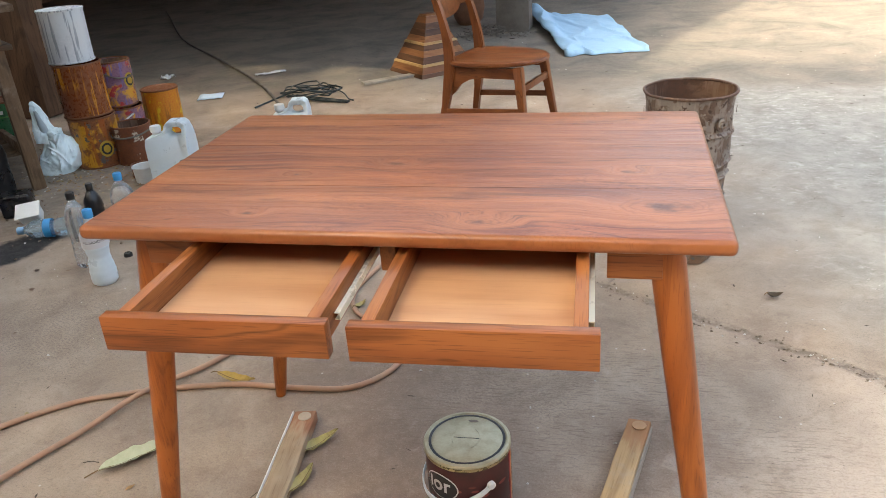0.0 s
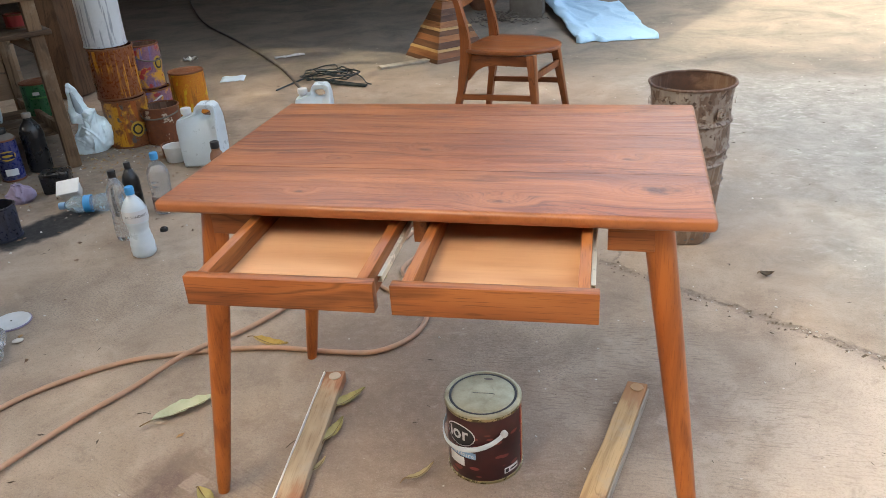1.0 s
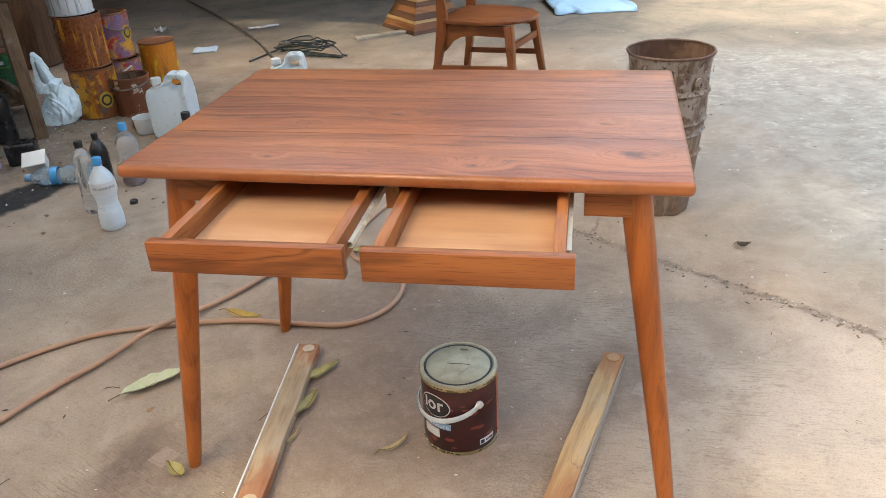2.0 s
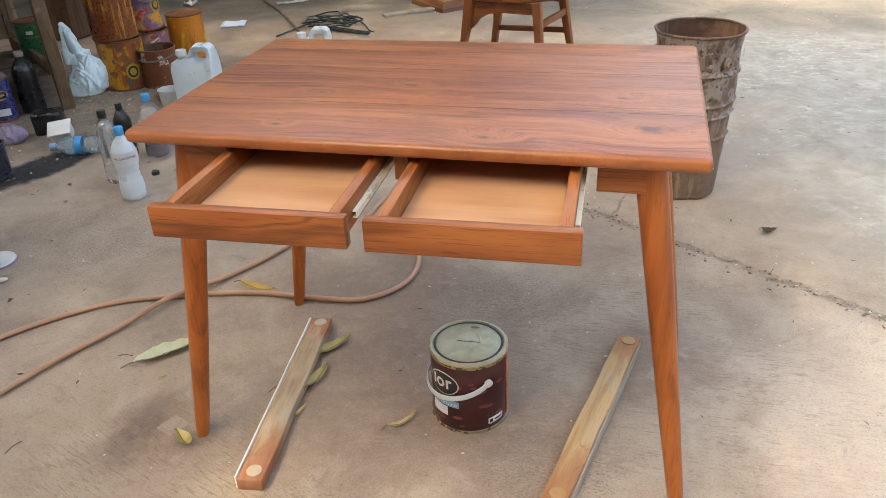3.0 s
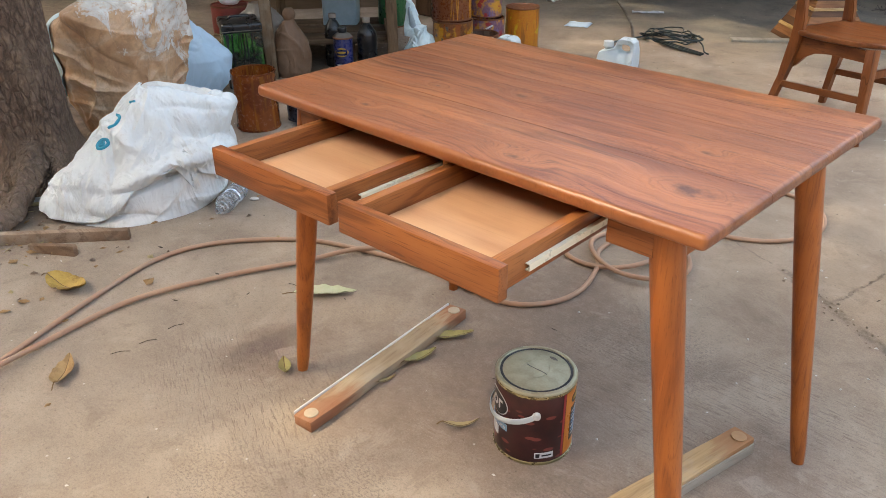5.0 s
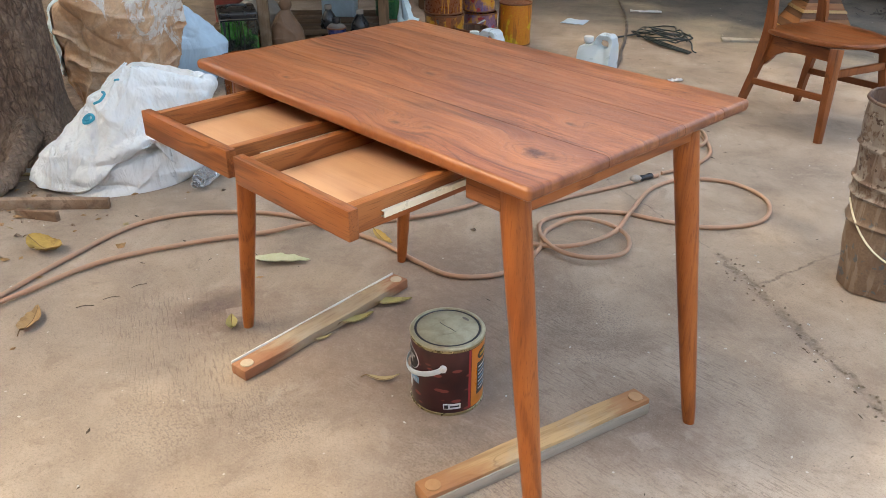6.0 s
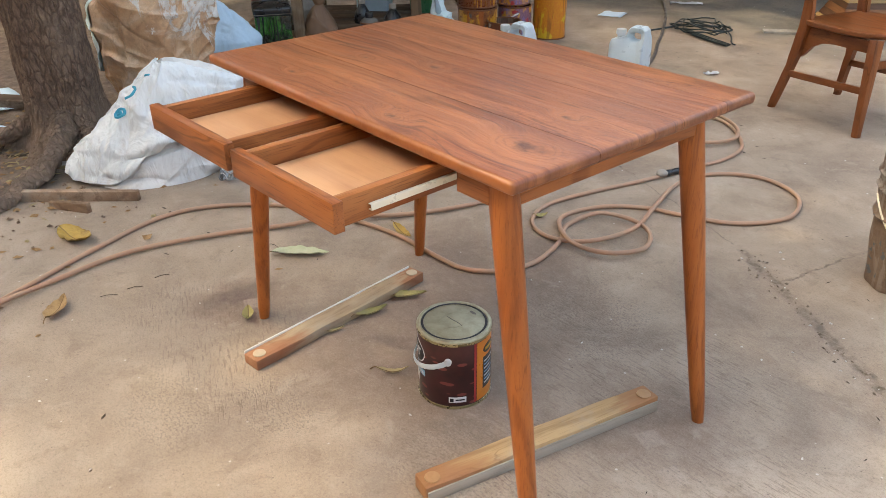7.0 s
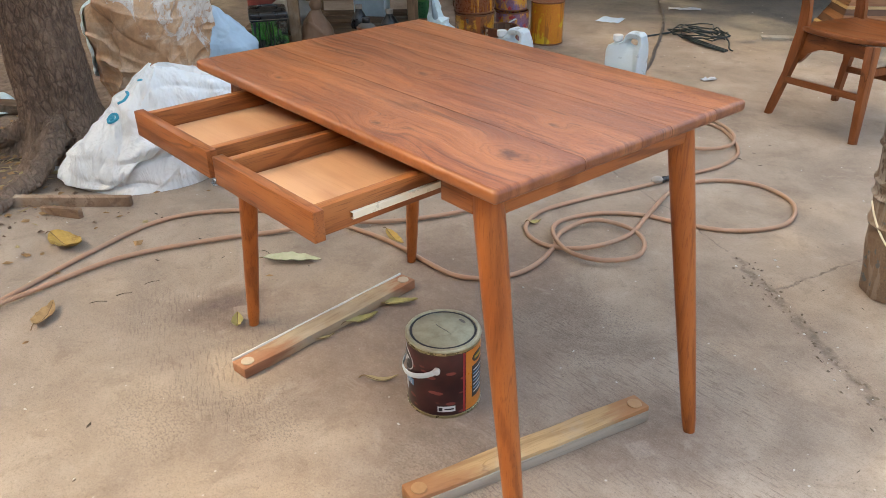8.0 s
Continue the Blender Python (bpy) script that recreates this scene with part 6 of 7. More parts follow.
# ---- the work bench and what stands round it ----
def bench():
    A, B = Vector((-1.965, 2.14, 0)), Vector((-2.40, 1.605, 0))
    e = (B - A).normalized()
    f = Vector((e.y, -e.x, 0))
    if f.x > 0:
        f = -f
    t = thing("work_bench", "rough dark timber work bench with shelves, weathered and stained", "bench", Matrix.Translation(A) @ Matrix.Rotation(math.atan2(e.y, e.x), 4, "Z"))
    depth = 1.04 if f.dot(Matrix.Rotation(math.atan2(e.y, e.x), 3, "Z") @ Vector((0, 1, 0))) > 0 else -1.04
    wid = (B - A).length
    for x, y in ((0, 0), (wid, 0), (0, depth), (wid, depth)):
        part("post", beam((x - 0.015, y, 0), (x, y, 0.84), (0.06, 0.055), (0.062, 0.055), (1, 0, 0), 0.004), OLD_Z, t)
    s = 1 if depth > 0 else -1
    for k in range(4):
        y0, y1 = depth * k / 4 - 0.04 * s, depth * (k + 1) / 4 - 0.05 * s
        part("top_board", box(-0.12, wid + 0.35, min(y0, y1), max(y0, y1), 0.84, 0.872, 0.004), OLD_X, t)
        if k < 3:
            part("shelf_board", box(-0.07, wid + 0.3, min(y0, y1), max(y0, y1), 0.675, 0.70, 0.004), OLD_X, t)
    for k in range(3):
        y0, y1 = depth * (0.16 + 0.2 * k), depth * (0.345 + 0.2 * k)
        part("low_board", box(-0.02, wid + 0.35, min(y0, y1), max(y0, y1), 0.14, 0.17, 0.004), OLD_X, t)
    part("rail", beam((0.0, depth * 0.06, 0.20), (0.0, depth * 0.98, 0.16), (0.025, 0.06), side=(1, 0, 0)), OLD_X, t)
    part("rail", beam((wid, depth * 0.06, 0.12), (wid, depth * 0.98, 0.12), (0.025, 0.06), side=(1, 0, 0)), OLD_X, t)
    part("foot_block", box(0.2, 0.25, min(depth * 0.2, depth * 0.26), max(depth * 0.2, depth * 0.26), 0, 0.138, 0.004), OLD_Z, t)
    for k in range(3):
        y = depth * 0.985
        part("back_board", box(-0.06, wid + 0.36, min(y, y + 0.018 * s), max(y, y + 0.018 * s), 0.185 + 0.160 * k, 0.340 + 0.160 * k, 0.003), PANEL_BROWN, t)
    part("brace", beam((0.0, 0.03 * s, 0.60), (0.10, 0.03 * s, 0.675), (0.022, 0.045), side=(0, 1, 0)), OLD_X, t)


bench()
whole("shed_post", beam((-2.95, 3.52, 0), (-3.02, 3.6, 3.3), (0.25, 0.25), (0.22, 0.22), (1, 0, 0), 0.03), POST_BROWN, "thick dark brown timber post of the shed", "post", kind="structure")
tin("red_cup", "small red plastic tub on the bench shelf", -2.12, 2.22, 0.05, 0.07, RED_PLASTIC, z=0.701, inside=RED_PLASTIC, seed=20, group="small tins")
whole("plastic_sheet", wrinkled(lambda a, v: Vector((0.12 * math.cos(a) * (1 - v * 0.5), 0.09 * math.sin(a) * (1 - v * 0.5), 0.05 * v)), 40, 12, 0.03, 12, 4), BAG_FILM, "crumpled pale plastic sheet on the bench top", "plastic sheet", pose(-2.25, 2.18, 0.873))


def pear(w, d, h, belly=0.35, neck=0.25, lobes=5, depth=0.06, seed=0):
    """A filled bag: wide below, gathered above."""
    def shape(a, v):
        s = math.sin(math.pi * min(1.0, (v * 0.82 + 0.18) ** 0.75)) ** 0.6 if v < 0.97 else 0.3
        body = (0.80 + 0.32 * math.sin(math.pi * min(1, v / (2 * belly)))) if v < 2 * belly else 0.80
        g = 1 - (1 - neck) * max(0.0, (v - belly) / (1 - belly)) ** 1.15
        fold = 1 + depth * (0.2 + v) * math.sin(lobes * a + 2 * v + seed)
        k = max(0.02, body * g * fold)
        return Vector((w / 2 * k * math.cos(a), d / 2 * k * math.sin(a), h * v))
    return shape


t = thing("plastic_bag", "brown dusty bag tied at its neck", "bag", pose(-2.365, 1.745, 0, 0, 0, 60))


def boxy(a, v):
    """A stiff bag: square below, drawn in at its shoulders."""
    c, s = math.cos(a), math.sin(a)
    q = (abs(c) ** 3.2 + abs(s) ** 3.2) ** (-1 / 3.2)
    k = (0.92 + 0.10 * math.sin(math.pi * min(1, v * 1.2))) * (1 - 0.74 * max(0.0, (v - 0.62) / 0.38) ** 1.3)
    return Vector((0.098 * c * q * k, 0.085 * s * q * k, 0.315 * v))


part("bag", wrinkled(boxy, 110, 70, 0.028, 9, 3, 26, 0.8), BURLAP, t)
part("knot", wrinkled(lambda a, v: Vector((0.028 * math.cos(a) * (0.6 + 0.7 * math.sin(3 * v)), 0.024 * math.sin(a) * (0.6 + 0.7 * math.sin(3 * v)), 0.30 + 0.075 * v)), 24, 14, 0.02, 25, 5, 8), BURLAP, t, "knotted neck")
whole("wrapped_pack", wrinkled(pear(0.26, 0.24, 0.2, 0.45, 0.5, 6, 0.08), 56, 32, 0.03, 10, 7), GREY_CLOTH, "grey cloth bundle behind the green tin", "bundle", pose(-2.66, 1.74, 0.17))
whole("plastic_bag", wrinkled(pear(0.42, 0.27, 0.42, 0.5, 0.30, 7, 0.08, 1), 150, 90, 0.04, 6, 11, 30, 0.8), BLUE_BAG, "light blue plastic sack, half full and slumped", "bag", pose(-2.43, 1.09, 0, 0, 0, 62) @ Matrix.Diagonal((1.05, 1.05, 0.97, 1)))


def carrier():
    t = thing("carrier_bag", "crumpled white carrier bag standing by the bench", "bag", pose(-2.0, 2.39, 0, 0, 0, 35))

    def body(a, v):
        lean = 0.035 * math.sin(2.6 * v)
        k = (0.62 + 0.5 * math.sin(math.pi * min(1, 0.15 + v)) ** 0.8) * (1 - 0.55 * v ** 3) * (1 + 0.16 * math.sin(4 * a + 3 * v) * v)
        return Vector((0.088 * k * math.cos(a) + lean - 0.01, 0.06 * k * math.sin(a), 0.235 * v))
    part("bag", wrinkled(body, 120, 80, 0.045, 13, 13, 34, 0.9), BAG_FILM, t)

    def peak(a, v):
        k = (1 - v) ** 0.7 + 0.12
        return Vector((0.056 * k * math.cos(a) - 0.015 - 0.035 * v, 0.022 * k * math.sin(a), 0.17 + 0.215 * v))
    part("loop", wrinkled(peak, 60, 50, 0.02, 18, 14, 14, 0.9), BAG_FILM, t)
    part("lining", wrinkled(lambda a, v: Vector((-0.025 + 0.022 * math.cos(a) * (1 - v * 0.7) - 0.022 * v, -0.012 + 0.014 * math.sin(a), 0.22 + 0.12 * v)), 24, 12, 0.004, 20, 3), JUG_BLUE, t)


carrier()


def square_tin():
    t = thing("square_tin", "square black-lidded tin with green sides and paint runs", "tin", pose(-2.43, 1.46, 0, 0, 0, 64) @ Matrix.Scale(1.25, 4), "paint tins")
    part("body", box(-0.080, 0.080, -0.098, 0.098, 0, 0.245, 0.008, 3), rusty("green_run", (0.010, 0.014, 0.012), (0.013, 0.02, 0.016), (0.028, 0.135, 0.025), 0.53, 0.95, (0.006, 0.008, 0.008), 0.22), t)
    bm = box(-0.086, 0.086, -0.104, 0.104, 0.236, 0.278, 0.012, 3)
    part("lid", bm, BLACK_PLASTIC, t)
    part("lid_seam", box(-0.0865, 0.0865, -0.1045, 0.1045, 0.246, 0.249), GREY_POST, t)
    part("grip", tube(spline([(-0.045, 0, 0.278), (-0.035, 0, 0.290), (0.035, 0, 0.290), (0.045, 0, 0.278)], 0.01), 0.005, 8), BLACK_PLASTIC, t)
    part("label_patch", box(0.030, 0.060, -0.0995, -0.0985, 0.05, 0.075), WHITE_PRINT, t)
    rng = random.Random(8)
    for k in range(11):
        x, ln = rng.uniform(-0.074, 0.05), rng.uniform(0.05, 0.17)
        part("paint_run", tube([Vector((x, -0.0985, 0.236)), Vector((x + rng.uniform(-0.004, 0.004), -0.0988, 0.236 - ln * 0.5)), Vector((x + rng.uniform(-0.004, 0.004), -0.0985, 0.236 - ln))], rng.uniform(0.003, 0.009), 6, flat=0.5, r1=0.003), BLACK_PRINT, t)


square_tin()
tin("red_drum", "dark red drum with a crumpled wrapper on its lid", -2.93, 1.72, 0.115, 0.33, DARK_RED, lid=DARK_RED, seed=15, group="drums")
whole("foil_wrapper", wrinkled(pear(0.13, 0.11, 0.06, 0.5, 0.6, 5, 0.2), 32, 14, 0.025, 22, 17), BAG_FILM, "crumpled clear wrapper on the red drum", "wrapper", pose(-2.93, 1.72, 0.33))

t = thing("plastic_tub", "black plastic tub tipped over on its side", "tub", pose(-1.80, 1.82, 0.0, 0, 0, 25))
bm = box(-0.062, 0.062, -0.05, 0.05, 0, 0.105, 0.012, 3)
for v in bm.verts:
    v.co.x *= 1 + v.co.z * 0.8
part("shell", bm, BLACK_PLASTIC, t)
part("white_side", box(-0.066, -0.0615, -0.035, 0.035, 0.012, 0.08, 0.002), WHITE_PLASTIC, t)
t = thing("plastic_tub", "white square plastic tub lying tilted on the dirt", "tub", pose(-1.625, 1.70, 0.030, 34, -6, 22) @ Matrix.Scale(0.86, 4))
bm = box(-0.055, 0.055, -0.042, 0.042, 0, 0.078, 0.012, 3)
for v in bm.verts:
    v.co.x *= 0.84 + 2.0 * v.co.z
    v.co.y *= 0.84 + 2.0 * v.co.z
part("shell", bm, WHITE_PLASTIC, t)
bm = box(-0.060, 0.060, -0.047, 0.047, 0.079, 0.087, 0.0035, 2)
part("rim", bm, WHITE_PLASTIC, t)
t = thing("plastic_cup", "small white tub beside the jerrycan", "tub", pose(-1.43, 2.27, 0))
part("shell", lathe([(0, 0.003), (0.046, 0.0), (0.05, 0.005), (0.056, 0.075), (0.06, 0.077), (0.06, 0.082), (0.054, 0.08), (0.048, 0.012), (0, 0.010)], 32, 0.002, 3), WHITE_PLASTIC, t)
whole("rag", wrinkled(pear(0.12, 0.09, 0.09, 0.5, 0.4, 5, 0.25), 48, 26, 0.05, 14, 19), PURPLE_RAG, "crumpled mauve rag on the ground", "rag", pose(-1.90, 1.67, 0))
t = thing("lid_disc", "round white plastic lid lying on the concrete", "lid", pose(-1.143, 0.687, 0.0))
part("disc", lathe([(0, 0.004), (0.052, 0.004), (0.055, 0.001), (0.060, 0.0), (0.062, 0.003), (0.060, 0.008), (0.055, 0.009), (0.051, 0.0065), (0, 0.0065)], 40), WHITE_PLASTIC, t)
part("rim", lathe([(0.0615, 0.0005), (0.0645, 0.001), (0.065, 0.004), (0.0625, 0.006)], 40), PURPLE_RAG, t, "grey-blue rim")
part("hole", lathe([(0.0035, 0.0068), (0.0035, 0.0074), (0, 0.0074)], 12), BLACK_PRINT, t)
whole("pebble", wrinkled(lambda a, v: Vector((0.018 * math.cos(a) * math.sin(math.pi * (0.12 + 0.83 * v)), 0.012 * math.sin(a) * math.sin(math.pi * (0.12 + 0.83 * v)), 0.014 * v)), 24, 14, 0.006, 30, 5, 4), CHIP, "small pale pebble on the concrete", "stone", pose(-1.03, 0.58, 0, 0, 0, 40))


# ---- sacks beside the tree ----
E_SACK = Vector((0.43, 0.90, 0)).normalized()
N_SACK = Vector((0.90, -0.43, 0)).normalized()


def sack_shape(a, v):
    """The slumped sack: a pointed corner at its near end, its top leaning to the far end."""
    c, s = math.cos(a), math.sin(a)
    p = 2.3
    q = (abs(c) ** p + abs(s) ** p) ** (-1 / p)
    taper = 0.86 if c < 0 else 0.20
    prof = (1 - taper * v ** 1.2) * (1.0 if v > 0.1 else 0.93 + 0.07 * v / 0.1)
    wprof = 1 - 0.62 * v ** 1.3
    if v > 0.88:
        e = math.sqrt(max(0.03, 1 - ((v - 0.88) / 0.12) ** 2 * 0.95))
        prof *= e
        wprof *= e
    length = 0.33 * c * q * prof * (0.92 if c < 0 else 1.04)
    wide = 0.235 * s * q * wprof * (1 - 0.62 * max(0, -c) ** 1.5 * (1 - v))
    # the upper half sags over the lower and leaves a deep crease across the front
    d = v - (0.36 + 0.10 * math.sin(2.2 * a + 0.3))
    sag = math.exp(-((a - 0.75) / 0.8) ** 2) * (0.055 * math.exp(-((d - 0.06) / 0.05) ** 2) - 0.060 * math.exp(-((d + 0.015) / 0.030) ** 2))
    wide += sag
    length += 0.4 * sag * c
    return E_SACK * (length + 0.15 * v) + N_SACK * wide + Vector((0, 0, (0.44 - 0.07 * max(0, c) ** 2 * v) * v))


def on_cloth(tree_, shape, a, v, lift):
    """A point on the creased cloth at the shape's angle a (degrees) and height v, lifted off it."""
    a = radians(a)
    p = shape(a, v)
    d = (shape(a + 0.03, v) - shape(a - 0.03, v)).cross(shape(a, min(1.0, v + 0.02)) - shape(a, v - 0.02))
    d = d.normalized() if d.length > 1e-9 else Vector((0, 0, 1))
    if d.dot(p - shape(a + math.pi, v)) < 0:
        d = -d
    hit = tree_.ray_cast(p + d * 0.15, -d)[0]
    return (hit or p) + d * lift


def draped(tree_, shape, a0, a1, low, nu, nv, lift, seed):
    """A loose layer lying over the creased cloth, from its top down to low(u)."""
    bm = bmesh.new()
    grid = []
    for j in range(nv + 1):
        row = []
        for i in range(nu + 1):
            u, v = i / nu, j / nv
            h = 0.985 + (max(0.03, low(u)) - 0.985) * v
            fold = max(0.0, 1 - 3 * abs(noise.noise(Vector((u * 7.5 + v * 1.8, v * 1.4, seed))))) + 0.6 * max(0.0, 1 - 4 * abs(noise.noise(Vector((u * 15 - v * 2.5, v * 2.2, seed + 7)))))
            f = lift * (0.4 + 0.42 * fold + 1.1 * v ** 3 + 0.5 * noise.noise(Vector((u * 11, v * 5, seed + 4))))
            row.append(bm.verts.new(on_cloth(tree_, shape, a0 + (a1 - a0) * u, h, max(0.002, f))))
        grid.append(row)
    for p, q in zip(grid, grid[1:]):
        for i in range(nu):
            bm.faces.new((p[i], p[i + 1], q[i + 1], q[i]))
    for k in range(3):
        bmesh.ops.smooth_vert(bm, verts=bm.verts, factor=0.5, use_axis_x=True, use_axis_y=True, use_axis_z=True)
    return bm


def white_sack():
    t = thing("woven_sack", "white woven plastic sack, full and slumped, with blue marker signs", "sack", pose(-1.365, 0.245, 0), "sacks")
    bm = wrinkled(sack_shape, 300, 190, 0.046, 2.9, 29, 54, 1.0)
    cloth = BVHTree.FromBMesh(bm)
    part("bag", bm, SACK_SOILED, t)
    # the clean loose upper cloth, folded over the soiled lower half, its mouth hanging down towards the far end
    def low(u):
        tuck = min(1.0, max(0.0, (u - 0.40) / 0.20))
        return 0.44 - 0.16 * math.exp(-((u - 0.27) / 0.09) ** 2) + 0.20 * math.exp(-(u / 0.10) ** 2) - 0.42 * tuck * tuck * (3 - 2 * tuck) + 0.05 * noise.noise(Vector((7 * u, 0, 1)))
    upper = draped(cloth, sack_shape, -30, 215, low, 170, 80, 0.016, 4)
    cloth = BVHTree.FromBMesh(upper)
    ob = part("folded_mouth", upper, SACK, t, "clean white upper cloth folded over")
    ob.modifiers.new("thick", "SOLIDIFY").thickness = 0.003
    # marker signs: loops and strokes of blue ink
    on = lambda a, v: on_cloth(cloth, sack_shape, a, v, 0.0025)
    part("marker_sign", tube([on(138 + 7 * math.cos(q), 0.60 + 0.035 * math.sin(q)) for q in np.linspace(0, 2 * math.pi, 22, endpoint=False)], 0.006, 5, None, True), INK_BLUE, t)
    part("marker_sign", tube([on(138 + 3 * math.cos(q), 0.60 + 0.015 * math.sin(q)) for q in np.linspace(0, 2 * math.pi, 10, endpoint=False)], 0.005, 5, None, True), INK_BLUE, t)
    part("marker_sign", tube(spline([on(146, 0.80), on(134, 0.79), on(132, 0.74), on(142, 0.71)], 0.01), 0.006, 5), INK_BLUE, t)
    part("marker_sign", tube(spline([on(140, 0.90), on(131, 0.90), on(122, 0.905)], 0.01), 0.005, 5), INK_BLUE, t)


white_sack()


def tall_sack_shape(a, v):
    c, s = math.cos(a), math.sin(a)
    q = (abs(c) ** 2.6 + abs(s) ** 2.6) ** (-1 / 2.6)
    prof = 0.60 + 0.43 * math.sin(math.pi * (0.02 + 0.60 * v))
    prof *= math.sqrt(max(0.02, 1 - max(0, (v - 0.84) / 0.16) ** 2.6 * 0.97))
    top = 0.645 + 0.055 * math.cos(a - 0.73) + 0.03 * math.sin(3 * a)
    return Vector((0.245 * c * q * prof + 0.03 * v, 0.265 * s * q * prof, top * v))


def tall_sack():
    t = thing("woven_sack", "tall bulging tan sack with a flaking whitish coat", "sack", pose(-2.14, 0.655, 0, 0, 0, 24), "sacks")
    bm = wrinkled(tall_sack_shape, 240, 160, 0.046, 3.0, 37, 70, 1.0)
    cloth = BVHTree.FromBMesh(bm)
    part("bag", bm, SACK_BROWN, t)
    ob = part("lining", draped(cloth, tall_sack_shape, -185, -118, lambda u: 0.30 + 0.25 * abs(u - 0.5), 50, 60, 0.012, 9), BAG_FILM, t, "pale bluish film lining hanging out")
    ob.modifiers.new("thick", "SOLIDIFY").thickness = 0.002


tall_sack()


# ---- the tree ----
def tree():
    t = thing("tree", "broad-leaved tree with rough grey-brown bark and spreading roots", "tree", pose(-1.86, 0.13, 0))
    bm = bmesh.new()
    seg, rows = 72, 90
    grid = []
    for j in range(rows + 1):
        z = 4.6 * (j / rows) ** 1.35
        base = 0.152 - 0.008 * z + 0.13 * math.exp(-z / 0.07)
        row = []
        for i in range(seg):
            a = 2 * math.pi * i / seg
            lobe = 1 + 0.22 * math.exp(-z / 0.10) * (math.sin(5 * a + 0.6) + 0.5 * math.sin(3 * a + 2))
            r = base * lobe * (1 + 0.10 * noise.noise(Vector((2 * math.cos(a), 2 * math.sin(a), z * 1.5))))
            r += 0.012 * abs(noise.noise(Vector((9 * math.cos(a), 9 * math.sin(a), z * 5)))) + 0.006 * noise.noise(Vector((22 * math.cos(a), 22 * math.sin(a), z * 13)))
            row.append(bm.verts.new((r * math.cos(a) - 0.05 * z, r * math.sin(a) - 0.02 * z, z - 0.01)))
        grid.append(row)
    for p, q in zip(grid, grid[1:]):
        for i in range(seg):
            bm.faces.new((p[i], p[(i + 1) % seg], q[(i + 1) % seg], q[i]))
    bm.faces.new(grid[-1])
    part("trunk", bm, BARK, t)
    for pts, r in ((((0.10, -0.05, 0.16), (0.27, -0.16, 0.075), (0.42, -0.30, 0.04), (0.54, -0.46, 0.01), (0.62, -0.62, -0.03)), 0.055),
                   (((0.13, 0.0, 0.12), (0.29, -0.02, 0.04), (0.42, -0.08, 0.0), (0.55, -0.16, -0.03)), 0.035),
                   (((-0.05, -0.14, 0.12), (-0.12, -0.32, 0.05), (-0.2, -0.55, 0.01), (-0.28, -0.8, -0.03)), 0.045),
                   (((-0.16, 0.02, 0.12), (-0.38, 0.1, 0.03), (-0.6, 0.12, -0.03)), 0.04)):
        bm = tube(spline(pts, 0.012), r, 20, r1=r * 0.4)
        for v in bm.verts:
            v.co += noise.noise_vector(v.co * 14) * 0.022 + noise.noise_vector(v.co * 45) * 0.008
        part("root", bm, BARK, t)
    rng = random.Random(5)
    limbs = []
    for k in range(9):
        a = 2 * math.pi * k / 9 + rng.uniform(-0.3, 0.3)
        d = rng.uniform(2.0, 4.6)
        p0 = Vector((-0.2, -0.08, rng.uniform(3.4, 4.4)))
        p3 = p0 + Vector((d * math.cos(a), d * math.sin(a), rng.uniform(0.6, 1.8)))
        mid_ = p0.lerp(p3, 0.5) + Vector((0, 0, rng.uniform(0.1, 0.5)))
        limbs.append((p0, mid_, p3))
        part("limb", tube(spline((p0, mid_, p3), 0.15), 0.075, 8, r1=0.015), BARK, t)
    # the unseen crown: separate leaves in loose clumps along the limbs, and over the yard to shade it
    verts, faces = [], []
    clumps = []
    for p0, mid_, p3 in limbs:
        for q in range(4):
            clumps.append(mid_.lerp(p3, rng.uniform(-0.3, 1.25)) + Vector((rng.gauss(0, 0.6), rng.gauss(0, 0.6), rng.gauss(0.2, 0.3))))
    for k in range(275):
        clumps.append(Vector((rng.uniform(-5.2, 0.0), rng.uniform(-4.0, 2.4), rng.uniform(4.5, 6.0))))
    for k in range(215):
        clumps.append(Vector((rng.uniform(0.0, 4.2), rng.uniform(-4.0, 3.2), rng.uniform(4.5, 6.0))))
    for k in range(80):
        clumps.append(Vector((rng.uniform(-9.5, -5.2), rng.uniform(-4.0, 2.4), rng.uniform(4.0, 5.6))))
    for k in range(55):
        clumps.append(Vector((rng.uniform(-3.6, 0.2), rng.uniform(-3.6, 0.0), rng.uniform(4.6, 6.0))))
    # clumps added to hide the north-west sky from the tabletop's gloss
    for k in range(160):
        clumps.append(Vector((rng.uniform(-8.0, -2.2), rng.uniform(2.4, 9.0), rng.uniform(4.0, 7.0))))
    for k in range(60):
        clumps.append(Vector((rng.uniform(-9.5, -5.0), rng.uniform(-3.0, 4.0), rng.uniform(3.4, 6.5))))
    # clumps added to shade the right of the yard
    for k in range(70):
        clumps.append(Vector((rng.uniform(-0.4, 2.6), rng.uniform(0.2, 2.4), rng.uniform(4.6, 5.6))))
    # clumps added to block two sun patches on the ground
    for mx, my, sx, sy, count in ((-2.05, -2.15, 0.35, 0.3, 26), (-4.2, 2.7, 0.7, 0.4, 26)):
        for k in range(count):
            clumps.append(Vector((rng.gauss(mx, sx), rng.gauss(my, sy), rng.uniform(4.7, 5.4))))
    # clumps dropped in the south-east so that sky light reaches the table
    clumps = [c for c in clumps if c.y > -2.2 or c.x < -0.6]
    # and those dropped that would shade the sunlit far part of the yard
    cast = [c - SUN_DIR * (c.z / SUN_DIR.z) for c in clumps]
    clumps = [c for c, g in zip(clumps, cast) if g.y < 4.2 or g.x < 0.3]
